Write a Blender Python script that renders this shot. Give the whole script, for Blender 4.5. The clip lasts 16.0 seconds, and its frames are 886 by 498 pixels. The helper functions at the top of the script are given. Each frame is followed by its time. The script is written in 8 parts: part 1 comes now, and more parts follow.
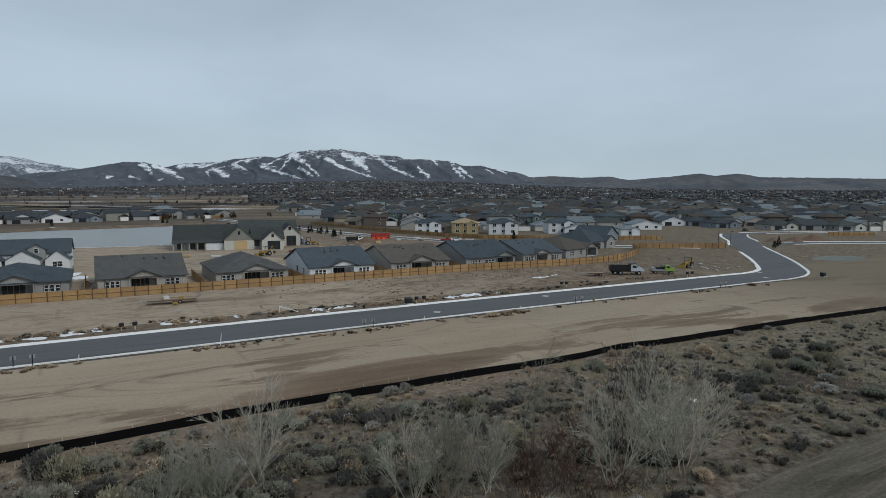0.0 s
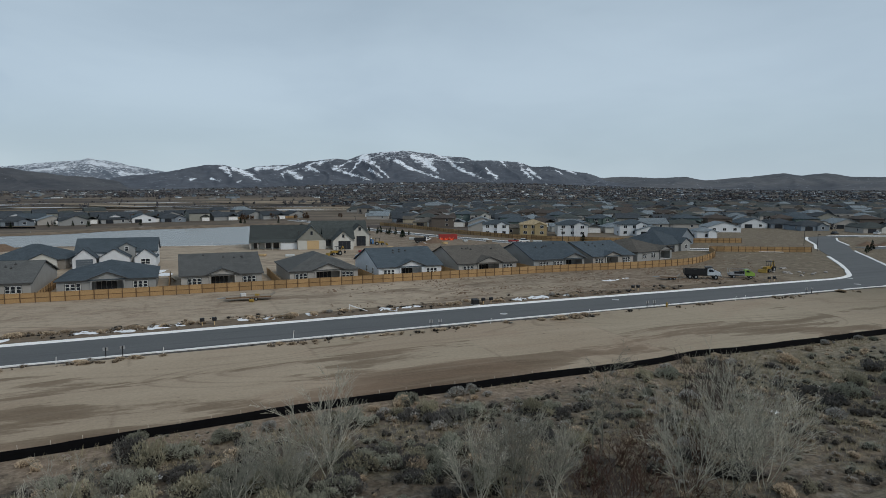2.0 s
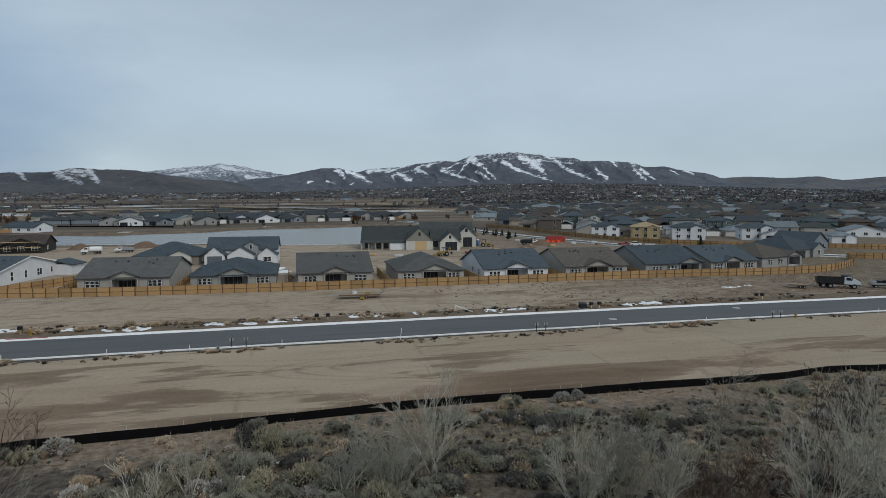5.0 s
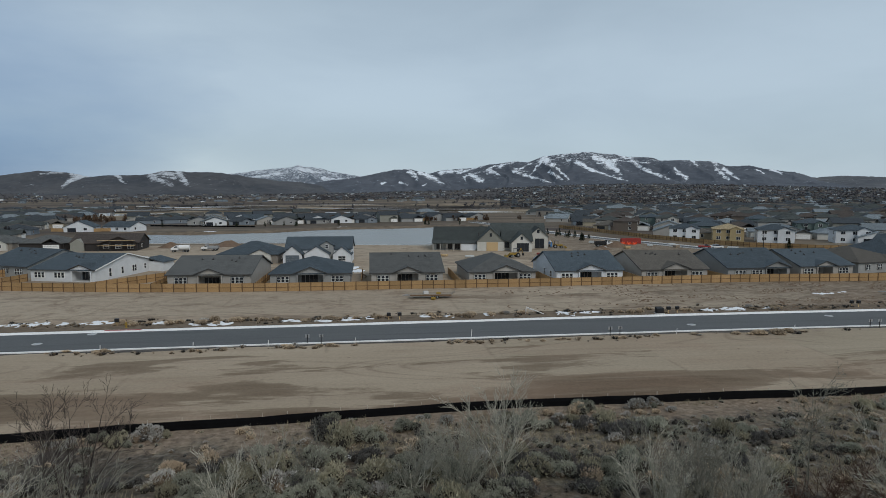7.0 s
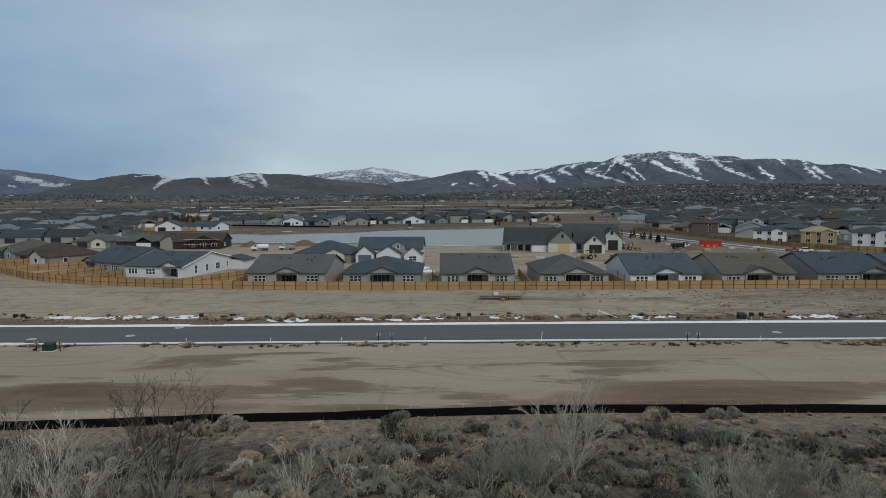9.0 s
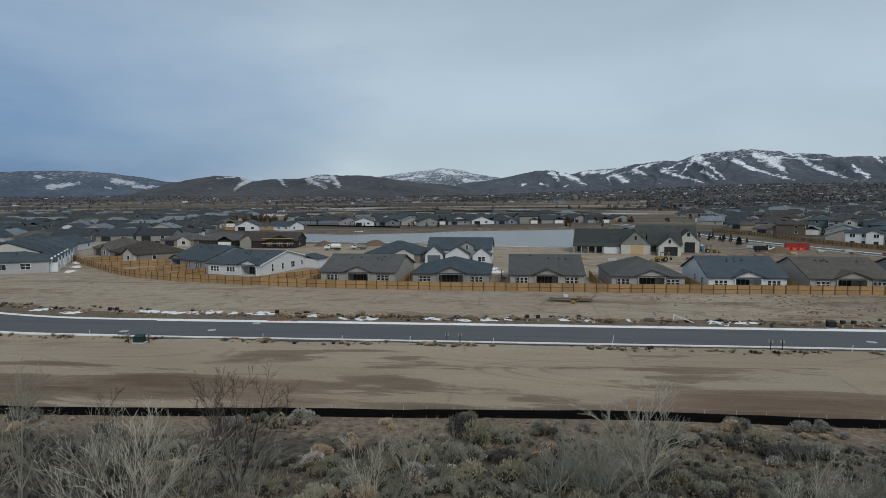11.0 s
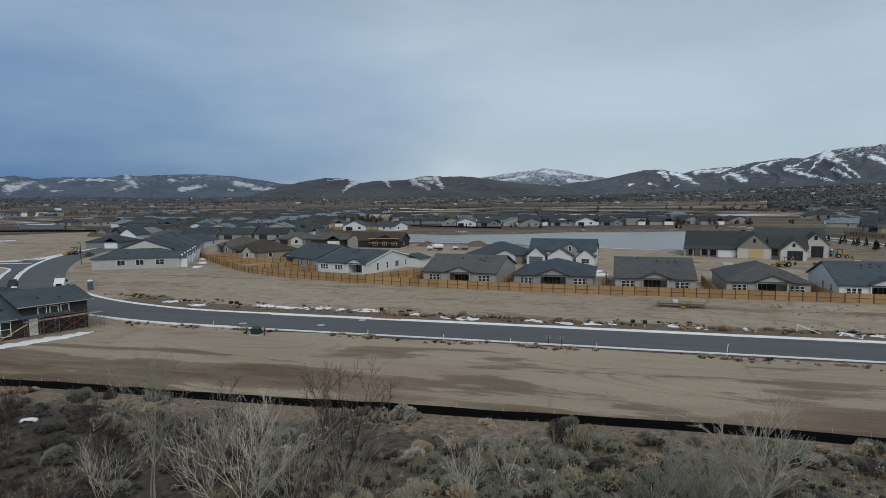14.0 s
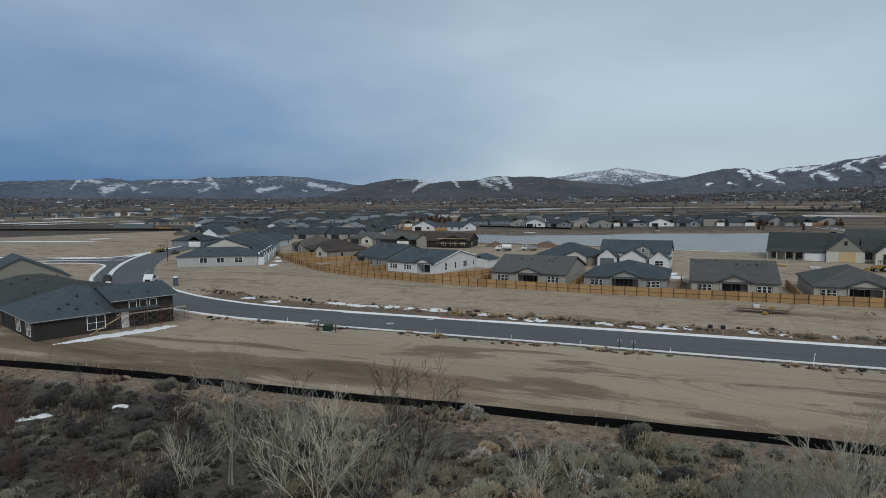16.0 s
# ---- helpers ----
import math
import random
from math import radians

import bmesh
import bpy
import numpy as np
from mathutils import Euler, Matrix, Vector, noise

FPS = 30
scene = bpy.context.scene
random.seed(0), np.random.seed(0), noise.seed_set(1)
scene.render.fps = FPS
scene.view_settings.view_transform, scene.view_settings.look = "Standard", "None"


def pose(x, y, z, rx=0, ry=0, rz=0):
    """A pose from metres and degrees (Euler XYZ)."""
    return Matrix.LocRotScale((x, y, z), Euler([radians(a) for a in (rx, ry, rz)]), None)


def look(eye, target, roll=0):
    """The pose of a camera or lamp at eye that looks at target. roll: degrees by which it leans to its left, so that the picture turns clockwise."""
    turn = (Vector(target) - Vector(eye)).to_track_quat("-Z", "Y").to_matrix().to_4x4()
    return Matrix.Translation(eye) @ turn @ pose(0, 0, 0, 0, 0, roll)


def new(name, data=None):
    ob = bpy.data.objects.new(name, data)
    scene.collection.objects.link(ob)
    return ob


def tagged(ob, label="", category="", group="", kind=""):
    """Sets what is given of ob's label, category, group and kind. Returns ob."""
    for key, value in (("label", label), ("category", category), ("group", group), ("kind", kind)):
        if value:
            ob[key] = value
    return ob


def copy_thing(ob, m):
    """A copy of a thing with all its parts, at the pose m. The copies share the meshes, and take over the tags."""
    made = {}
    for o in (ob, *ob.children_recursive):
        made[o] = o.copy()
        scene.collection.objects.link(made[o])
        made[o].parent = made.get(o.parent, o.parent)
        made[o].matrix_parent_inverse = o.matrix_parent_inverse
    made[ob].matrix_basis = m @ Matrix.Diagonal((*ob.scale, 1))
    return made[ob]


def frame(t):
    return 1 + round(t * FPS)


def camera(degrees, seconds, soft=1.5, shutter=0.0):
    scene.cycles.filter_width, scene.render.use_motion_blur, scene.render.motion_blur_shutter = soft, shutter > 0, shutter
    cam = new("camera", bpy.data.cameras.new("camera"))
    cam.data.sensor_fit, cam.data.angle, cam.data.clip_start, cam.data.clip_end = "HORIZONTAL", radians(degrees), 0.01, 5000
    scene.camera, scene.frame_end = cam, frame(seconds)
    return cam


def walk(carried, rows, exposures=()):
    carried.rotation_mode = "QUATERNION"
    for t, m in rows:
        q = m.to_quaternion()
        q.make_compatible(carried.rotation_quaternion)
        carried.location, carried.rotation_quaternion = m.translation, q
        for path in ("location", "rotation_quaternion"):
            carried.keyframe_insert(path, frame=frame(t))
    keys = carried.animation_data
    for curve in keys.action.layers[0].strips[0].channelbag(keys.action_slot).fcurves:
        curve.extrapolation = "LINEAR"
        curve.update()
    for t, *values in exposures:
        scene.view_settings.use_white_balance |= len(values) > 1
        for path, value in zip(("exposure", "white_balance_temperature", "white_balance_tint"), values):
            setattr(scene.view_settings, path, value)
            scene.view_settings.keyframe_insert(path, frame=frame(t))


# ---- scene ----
cam = camera(71.81, 16.0, soft=0.8)
# a hovering drone that pans: seconds, yaw, pitch, roll (to its right)
EYE = 21.0
ROWS = [
    (0, -29.573, -5.459, -0.223),
    (1, -26.462, -5.414, -0.175),
    (2, -23.25, -5.37, -0.127),
    (3, -19.968, -5.325, -0.078),
    (4, -16.642, -5.28, -0.03),
    (5, -13.296, -5.235, 0.018),
    (6, -9.949, -5.19, 0.066),
    (7, -6.615, -5.145, 0.115),
    (8, -3.305, -5.1, 0.163),
    (9, -0.027, -5.055, 0.211),
    (10, 3.219, -5.01, 0.26),
    (11, 6.432, -4.965, 0.308),
    (12, 9.619, -4.92, 0.356),
    (13, 12.79, -4.875, 0.404),
    (14, 15.957, -4.83, 0.453),
    (15, 19.14, -4.786, 0.501),
    (16, 22.359, -4.741, 0.549),
]
walk(cam, [(t, pose(0, 0, EYE, 90 + pitch, 0, yaw) @ pose(0, 0, 0, 0, 0, -roll)) for t, yaw, pitch, roll in ROWS],
     exposures=[(0.0, -0.06), (16.0, -0.06)])


# ---- world and light ----
def link(tree, a, b):
    tree.links.new(a, b)


def overcast_world():
    """A cloud deck under a thin clear-sky light; a darker blue bank of cloud lies to the west."""
    w = bpy.data.worlds.new("overcast_sky")
    scene.world = w
    w.use_nodes = True
    t = w.node_tree
    t.nodes.clear()
    out = t.nodes.new("ShaderNodeOutputWorld")
    bg = t.nodes.new("ShaderNodeBackground")
    sky = t.nodes.new("ShaderNodeTexSky")
    sky.sky_type, sky.sun_disc = "NISHITA", False
    sky.sun_elevation, sky.sun_rotation = radians(38), radians(150)
    co = t.nodes.new("ShaderNodeTexCoord")
    sep = t.nodes.new("ShaderNodeSeparateXYZ")
    link(t, co.outputs["Generated"], sep.inputs[0])

    def math_node(op, a, b=None, clamp=False):
        n = t.nodes.new("ShaderNodeMath")
        n.operation, n.use_clamp = op, clamp
        for i, v in enumerate((a, b)):
            if v is None:
                continue
            if isinstance(v, (int, float)):
                n.inputs[i].default_value = v
            else:
                link(t, v, n.inputs[i])
        return n.outputs[0]

    def ramp(fac, stops):
        n = t.nodes.new("ShaderNodeValToRGB")
        n.color_ramp.interpolation = "EASE"
        els = n.color_ramp.elements
        while len(els) < len(stops):
            els.new(0.5)
        for e, (p, c) in zip(els, stops):
            e.position, e.color = p, (*c, 1)
        link(t, fac, n.inputs[0])
        return n.outputs[0]

    def mix(fac, a, b, kind="MIX"):
        n = t.nodes.new("ShaderNodeMix")
        n.data_type, n.blend_type = "RGBA", kind
        for s, v in ((0, fac), (6, a), (7, b)):
            if isinstance(v, (int, float)):
                n.inputs[s].default_value = v
            elif isinstance(v, tuple):
                n.inputs[s].default_value = (*v, 1)
            else:
                link(t, v, n.inputs[s])
        return n.outputs[2]

    z = sep.outputs[2]
    # soft cloud structure, stretched towards the horizon
    m = t.nodes.new("ShaderNodeMapping")
    m.inputs["Scale"].default_value = (1.0, 1.0, 3.2)
    link(t, co.outputs["Generated"], m.inputs[0])
    n1 = t.nodes.new("ShaderNodeTexNoise")
    n1.inputs["Scale"].default_value, n1.inputs["Detail"].default_value, n1.inputs["Roughness"].default_value = 2.2, 6, 0.55
    link(t, m.outputs[0], n1.inputs["Vector"])
    cloud = n1.outputs["Fac"]
    zz = math_node("ADD", z, math_node("MULTIPLY", math_node("SUBTRACT", cloud, 0.5), 0.16))
    deck = ramp(zz, SKY_DECK)
    # the western bank: strongest towards -x, fading overhead and southwards
    side = math_node("ADD", math_node("MULTIPLY", sep.outputs[0], -0.83), math_node("MULTIPLY", sep.outputs[1], 0.56))
    side = math_node("ADD", side, math_node("MULTIPLY", math_node("SUBTRACT", cloud, 0.5), 0.28))
    bank = math_node("MULTIPLY", math_node("SUBTRACT", side, BANK[0]), BANK[1], True)
    low = math_node("SUBTRACT", 1.0, math_node("MULTIPLY", z, BANK[2]), True)
    gap = math_node("ADD", math_node("MULTIPLY", z, 26.0), 0.25, True)
    bank = math_node("MULTIPLY", bank, math_node("MULTIPLY", low, gap))
    col = mix(math_node("MULTIPLY", bank, BANK[3]), deck, BANK_COLOUR)
    # the cloud base is mottled: broad soft folds and finer ones
    fold = t.nodes.new("ShaderNodeTexNoise")
    fold.inputs["Scale"].default_value, fold.inputs["Detail"].default_value, fold.inputs["Roughness"].default_value, fold.inputs["Distortion"].default_value = 3.2, 4, 0.5, 0.3
    link(t, m.outputs[0], fold.inputs["Vector"])
    col = mix(1.0, col, ramp(fold.outputs["Fac"], [(0.28, (0.935, 0.94, 0.95)), (0.72, (1.04, 1.035, 1.03))]), "MULTIPLY")
    sky_thin = mix(1.0, sky.outputs[0], (0.012, 0.012, 0.012), "MULTIPLY")
    col = mix(1.0, col, sky_thin, "ADD")
    link(t, col, bg.inputs[0])
    bg.inputs[1].default_value = SKY_STRENGTH
    link(t, bg.outputs[0], out.inputs[0])


SKY_DECK = [(0.0, (0.43, 0.53, 0.61)), (0.06, (0.40, 0.50, 0.58)), (0.16, (0.43, 0.53, 0.62)), (0.35, (0.355, 0.445, 0.525)), (0.75, (0.36, 0.435, 0.50))]
BANK = (0.725, 3.7, 2.0, 1.0)
BANK_COLOUR = (0.020, 0.122, 0.325)
SKY_STRENGTH = 1.0
overcast_world()

sun_data = bpy.data.lights.new("sun", "SUN")
sun_data.energy, sun_data.angle, sun_data.color = 1.5, radians(30), (1.0, 0.95, 0.88)
sun = new("sun", sun_data)
sun.matrix_world = pose(0, 0, 300) @ look((0, 0, 0), (-0.35, 0.65, -0.62))


# ---- materials ----
def rgb(c, k=1.0):
    return (c[0] * k, c[1] * k, c[2] * k, 1)


class Mat:
    """A small helper round one node material."""

    def __init__(self, name, rough=0.8, metal=0.0, spec=0.3):
        self.m = bpy.data.materials.new(name)
        self.m.use_nodes = True
        self.t = self.m.node_tree
        self.b = self.t.nodes["Principled BSDF"]
        self.b.inputs["Roughness"].default_value = rough
        self.b.inputs["Metallic"].default_value = metal
        self.b.inputs["Specular IOR Level"].default_value = spec
        self.co = None

    def node(self, kind):
        return self.t.nodes.new("ShaderNode" + kind)

    def wire(self, a, b):
        self.t.links.new(a, b)

    def coords(self, scale=(1, 1, 1), rot=(0, 0, 0), space="Object"):
        c = self.node("TexCoord")
        m = self.node("Mapping")
        m.inputs["Scale"].default_value = scale
        m.inputs["Rotation"].default_value = rot
        self.wire(c.outputs[space], m.inputs[0])
        return m.outputs[0]

    def noise(self, scale, detail=4, rough=0.55, stretch=(1, 1, 1), rot=0.0, dist=0.0):
        n = self.node("TexNoise")
        n.inputs["Scale"].default_value, n.inputs["Detail"].default_value = scale, detail
        n.inputs["Roughness"].default_value, n.inputs["Distortion"].default_value = rough, dist
        self.wire(self.coords(stretch, (0, 0, rot)), n.inputs["Vector"])
        return n.outputs["Fac"]

    def ramp(self, fac, stops, kind="LINEAR"):
        n = self.node("ValToRGB")
        n.color_ramp.interpolation = kind
        e = n.color_ramp.elements
        while len(e) < len(stops):
            e.new(0.5)
        for el, (p, c) in zip(e, stops):
            el.position = p
            el.color = (c, c, c, 1) if isinstance(c, (int, float)) else (*c, 1)
        self.wire(fac, n.inputs[0])
        return n.outputs[0]

    def mix(self, fac, a, b, kind="MIX"):
        n = self.node("Mix")
        n.data_type, n.blend_type = "RGBA", kind
        for s, v in ((0, fac), (6, a), (7, b)):
            if isinstance(v, (int, float)):
                n.inputs[s].default_value = v
            elif isinstance(v, tuple):
                n.inputs[s].default_value = v if len(v) == 4 else (*v, 1)
            else:
                self.wire(v, n.inputs[s])
        return n.outputs[2]

    def math(self, op, a, b=0.0, clamp=False):
        n = self.node("Math")
        n.operation, n.use_clamp = op, clamp
        for i, v in enumerate((a, b)):
            if isinstance(v, (int, float)):
                n.inputs[i].default_value = v
            else:
                self.wire(v, n.inputs[i])
        return n.outputs[0]

    def random(self):
        return self.node("ObjectInfo").outputs["Random"]

    def island(self):
        return self.node("NewGeometry").outputs["Random Per Island"]

    def colour(self, c):
        if isinstance(c, tuple):
            self.b.inputs["Base Color"].default_value = c if len(c) == 4 else (*c, 1)
        else:
            self.wire(c, self.b.inputs["Base Color"])
        return self

    def rough(self, r):
        self.wire(r, self.b.inputs["Roughness"])
        return self

    def bump(self, h, strength=0.3, dist=0.02):
        n = self.node("Bump")
        n.inputs["Strength"].default_value, n.inputs["Distance"].default_value = strength, dist
        self.wire(h, n.inputs["Height"])
        self.wire(n.outputs[0], self.b.inputs["Normal"])
        return self


def mat_plain(name, c, rough=0.7, metal=0.0, var=0.12, scale=3.0, spec=0.3, bump=0.0):
    m = Mat(name, rough, metal, spec)
    f = m.noise(scale, 5)
    m.colour(m.mix(1.0, rgb(c), m.ramp(f, [(0.25, 1 - var), (0.75, 1 + var)]), "MULTIPLY"))
    if bump:
        m.bump(m.noise(scale * 12, 3), bump, 0.01)
    return m.m


def mat_siding(name, c, var=0.06):
    """Lapped boards: one course every 0.18 m."""
    m = Mat(name, 0.75, 0, 0.25)
    w = m.node("TexWave")
    w.wave_type, w.bands_direction, w.wave_profile = "BANDS", "Z", "SAW"
    w.inputs["Scale"].default_value = 1.75
    m.wire(m.coords(), w.inputs["Vector"])
    f = m.noise(0.7, 5)
    g = m.noise(6.0, 3, 0.5, (1, 1, 8))
    col = m.mix(1.0, rgb(c), m.ramp(f, [(0.3, 1 - var), (0.7, 1 + var)]), "MULTIPLY")
    col = m.mix(1.0, col, m.ramp(g, [(0.3, 0.94), (0.7, 1.04)]), "MULTIPLY")
    col = m.mix(1.0, col, m.ramp(m.random(), [(0.0, 0.9), (1.0, 1.08)]), "MULTIPLY")
    m.colour(col).bump(w.outputs["Fac"], 0.5, 0.02)
    return m.m


def mat_shingle(name, c):
    m = Mat(name, 0.9, 0, 0.15)
    br = m.node("TexBrick")
    br.inputs["Scale"].default_value = 1.0
    br.inputs["Brick Width"].default_value, br.inputs["Row Height"].default_value, br.inputs["Mortar Size"].default_value = 0.33, 0.16, 0.012
    br.inputs["Color1"].default_value, br.inputs["Color2"].default_value = rgb(c, 0.86), rgb(c, 1.16)
    br.inputs["Mortar"].default_value = rgb(c, 0.5)
    m.wire(m.coords(), br.inputs["Vector"])
    f = m.noise(0.45, 5, 0.6)
    col = m.mix(1.0, br.outputs["Color"], m.ramp(f, [(0.3, 0.86), (0.7, 1.14)]), "MULTIPLY")
    col = m.mix(1.0, col, m.ramp(m.noise(9.0, 4, 0.7), [(0.25, 0.8), (0.75, 1.2)]), "MULTIPLY")
    col = m.mix(1.0, col, m.ramp(m.random(), [(0.0, 0.85), (1.0, 1.12)]), "MULTIPLY")
    m.colour(col).bump(br.outputs["Fac"], 0.4, 0.015)
    return m.m


def mat_glass(name="window_glass", c=(0.02, 0.024, 0.03)):
    m = Mat(name, 0.06, 0, 0.5)
    m.colour(m.mix(m.noise(0.8, 2), rgb(c, 0.7), rgb(c, 1.5)))
    return m.m


def mat_dirt():
    """Graded bare earth: one tone a building lot, wheel lines along the street, damp darker patches near the low side."""
    m = Mat("graded_earth", 0.95, 0, 0.15)
    sep = m.node("SeparateXYZ")
    m.wire(m.coords(), sep.inputs[0])
    x, y = sep.outputs[0], sep.outputs[1]
    # lots are 21.7 m wide
    lot = m.math("MULTIPLY", m.math("SUBTRACT", x, 15.3), 1 / 21.7)
    lot_no = m.math("FLOOR", lot)
    white = m.node("TexWhiteNoise")
    white.noise_dimensions = "1D"
    m.wire(lot_no, white.inputs["W"])
    big = m.noise(0.03, 5, 0.6, (0.45, 1.5, 1))
    mid = m.noise(0.075, 6, 0.62, (0.40, 1.7, 1), 0.06, 0.5)
    fine = m.noise(2.2, 6, 0.75)
    col = m.mix(m.ramp(big, [(0.36, 0.0), (0.62, 1.0)]), rgb((0.286, 0.228, 0.165)), rgb((0.366, 0.301, 0.224)))
    col = m.mix(m.ramp(white.outputs["Value"], [(0.15, 0.0), (0.9, 0.55)]), col, rgb((0.300, 0.256, 0.188)))
    step = m.math("MULTIPLY", m.math("SUBTRACT", white.outputs["Value"], 0.5), 0.05)
    low = m.math("MULTIPLY", m.ramp(m.math("MULTIPLY", m.math("SUBTRACT", y, 56.0), 1 / 26.0), [(0.0, 1.0), (0.30, 0.85), (0.62, 0.15), (1.0, 0.0)]), m.ramp(m.math("MULTIPLY", m.math("SUBTRACT", x, 25.0), 1 / 35.0), [(0.0, 0.19), (1.0, 0.085)]))
    col = m.mix(m.ramp(m.math("ADD", m.math("ADD", mid, step), low), [(0.565, 0.0), (0.605, 0.66), (0.76, 1.0)]), col, rgb((0.122, 0.086, 0.056)))
    # reddish churned ground
    red = m.noise(0.05, 6, 0.68, (0.5, 1.3, 1), 0.3, 0.8)
    col = m.mix(m.ramp(red, [(0.50, 0.0), (0.64, 0.42)]), col, rgb((0.262, 0.182, 0.130)))
    # blades and wheels have drawn long lines along the street
    for turn, scale, deep in ((0.03, 0.5, 0.20), (-0.05, 0.9, 0.18), (0.10, 0.3, 0.18)):
        streak = m.noise(scale, 6, 0.62, (0.07, 1.3, 1), turn, 0.5)
        col = m.mix(m.ramp(streak, [(0.56, 0.0), (0.68, deep)]), col, rgb((0.172, 0.130, 0.094)))
        col = m.mix(m.ramp(streak, [(0.30, deep), (0.40, 0.0)]), col, rgb((0.400, 0.335, 0.262)))
    # lots behind the street: paler and dry in the west, churned and dark round the parked machines
    behind = m.ramp(m.math("MULTIPLY", m.math("SUBTRACT", y, 99.0), 1 / 8.0), [(0.0, 0.0), (1.0, 1.0)])
    east = m.ramp(m.math("ADD", m.math("MULTIPLY", m.math("SUBTRACT", x, 40.0), 1 / 70.0), m.math("MULTIPLY", m.math("SUBTRACT", mid, 0.5), 1.6)), [(0.1, 0.0), (0.6, 1.0)])
    col = m.mix(m.math("MULTIPLY", behind, m.math("MULTIPLY", m.math("SUBTRACT", 1.0, east), 0.28)), col, rgb((0.420, 0.352, 0.276)))
    col = m.mix(m.math("MULTIPLY", behind, m.math("MULTIPLY", east, 0.62)), col, rgb((0.165, 0.128, 0.096)))
    churn = m.noise(0.17, 8, 0.72, (0.75, 1.0, 1), 0.12, 1.1)
    col = m.mix(m.math("MULTIPLY", behind, m.ramp(churn, [(0.51, 0.0), (0.62, 0.6)])), col, rgb((0.178, 0.128, 0.090)))
    col = m.mix(m.math("MULTIPLY", behind, m.ramp(churn, [(0.34, 0.45), (0.44, 0.0)])), col, rgb((0.410, 0.338, 0.262)))
    weedy = m.ramp(m.math("ADD", m.math("MULTIPLY", m.math("SUBTRACT", x, 98.0), 1 / 75.0), m.math("MULTIPLY", m.math("SUBTRACT", big, 0.5), 1.2)), [(0.0, 0.0), (0.7, 0.78)])
    col = m.mix(weedy, col, rgb((0.140, 0.118, 0.082)))
    rough = m.math("MULTIPLY", behind, m.math("ADD", m.math("MULTIPLY", east, 0.65), 0.25))
    clod = m.noise(0.55, 8, 0.75, (0.7, 1.2, 1), 0.3, 0.8)
    col = m.mix(m.math("MULTIPLY", rough, m.ramp(clod, [(0.50, 0.0), (0.58, 0.9)])), col, rgb((0.105, 0.078, 0.056)))
    col = m.mix(m.math("MULTIPLY", rough, m.ramp(clod, [(0.36, 0.8), (0.45, 0.0)])), col, rgb((0.345, 0.282, 0.215)))
    # the worn line between two lots
    frac = m.math("SUBTRACT", lot, lot_no)
    worn = m.math("MULTIPLY", m.ramp(frac, [(0.0, 1.0), (0.025, 0.0), (0.985, 0.0), (1.0, 1.0)]), m.ramp(m.noise(0.11, 4, 0.6), [(0.46, 0.0), (0.58, 0.45)]))
    col = m.mix(worn, col, rgb((0.195, 0.150, 0.110)))
    # wheel marks: thin winding lines in loose pairs, only here and there
    for turn, scale in ((0.5, 0.018), (-0.25, 0.03), (1.2, 0.014)):
        n = m.noise(scale, 1.5, 0.4, (0.5, 1.6, 1), turn, 0.3)
        w = scale * 0.18
        line = m.ramp(n, [(0.47 - w, 0.0), (0.47, 1.0), (0.47 + w, 0.0), (0.47 + 5 * w, 0.0), (0.47 + 6 * w, 1.0), (0.47 + 7 * w, 0.0), (0.53, 0.0), (0.53 + w, 1.0), (0.53 + 2 * w, 0.0)])
        where = m.ramp(m.noise(0.05, 4, 0.6, (0.6, 1.2, 1), turn), [(0.45, 0.0), (0.58, 0.55)])
        col = m.mix(m.math("MULTIPLY", line, where), col, rgb((0.150, 0.110, 0.078)))
    # clods and footprints
    fleck = m.math("MULTIPLY", m.ramp(m.noise(0.9, 5, 0.7, (0.6, 1.2, 1)), [(0.63, 0.0), (0.68, 0.75)]), m.ramp(m.noise(0.06, 3), [(0.44, 0.0), (0.58, 1.0)]))
    col = m.mix(fleck, col, rgb((0.125, 0.092, 0.066)))
    pale = m.ramp(m.noise(0.7, 5, 0.7, (0.3, 1.4, 1), 0.05), [(0.65, 0.0), (0.73, 0.4)])
    col = m.mix(pale, col, rgb((0.41, 0.345, 0.275)))
    col = m.mix(1.0, col, m.ramp(fine, [(0.36, 0.90), (0.64, 1.09)]), "MULTIPLY")
    m.colour(col).bump(m.noise(0.8, 6, 0.65, (0.35, 1.4, 1), 0.03), 0.5, 0.07)
    return m.m


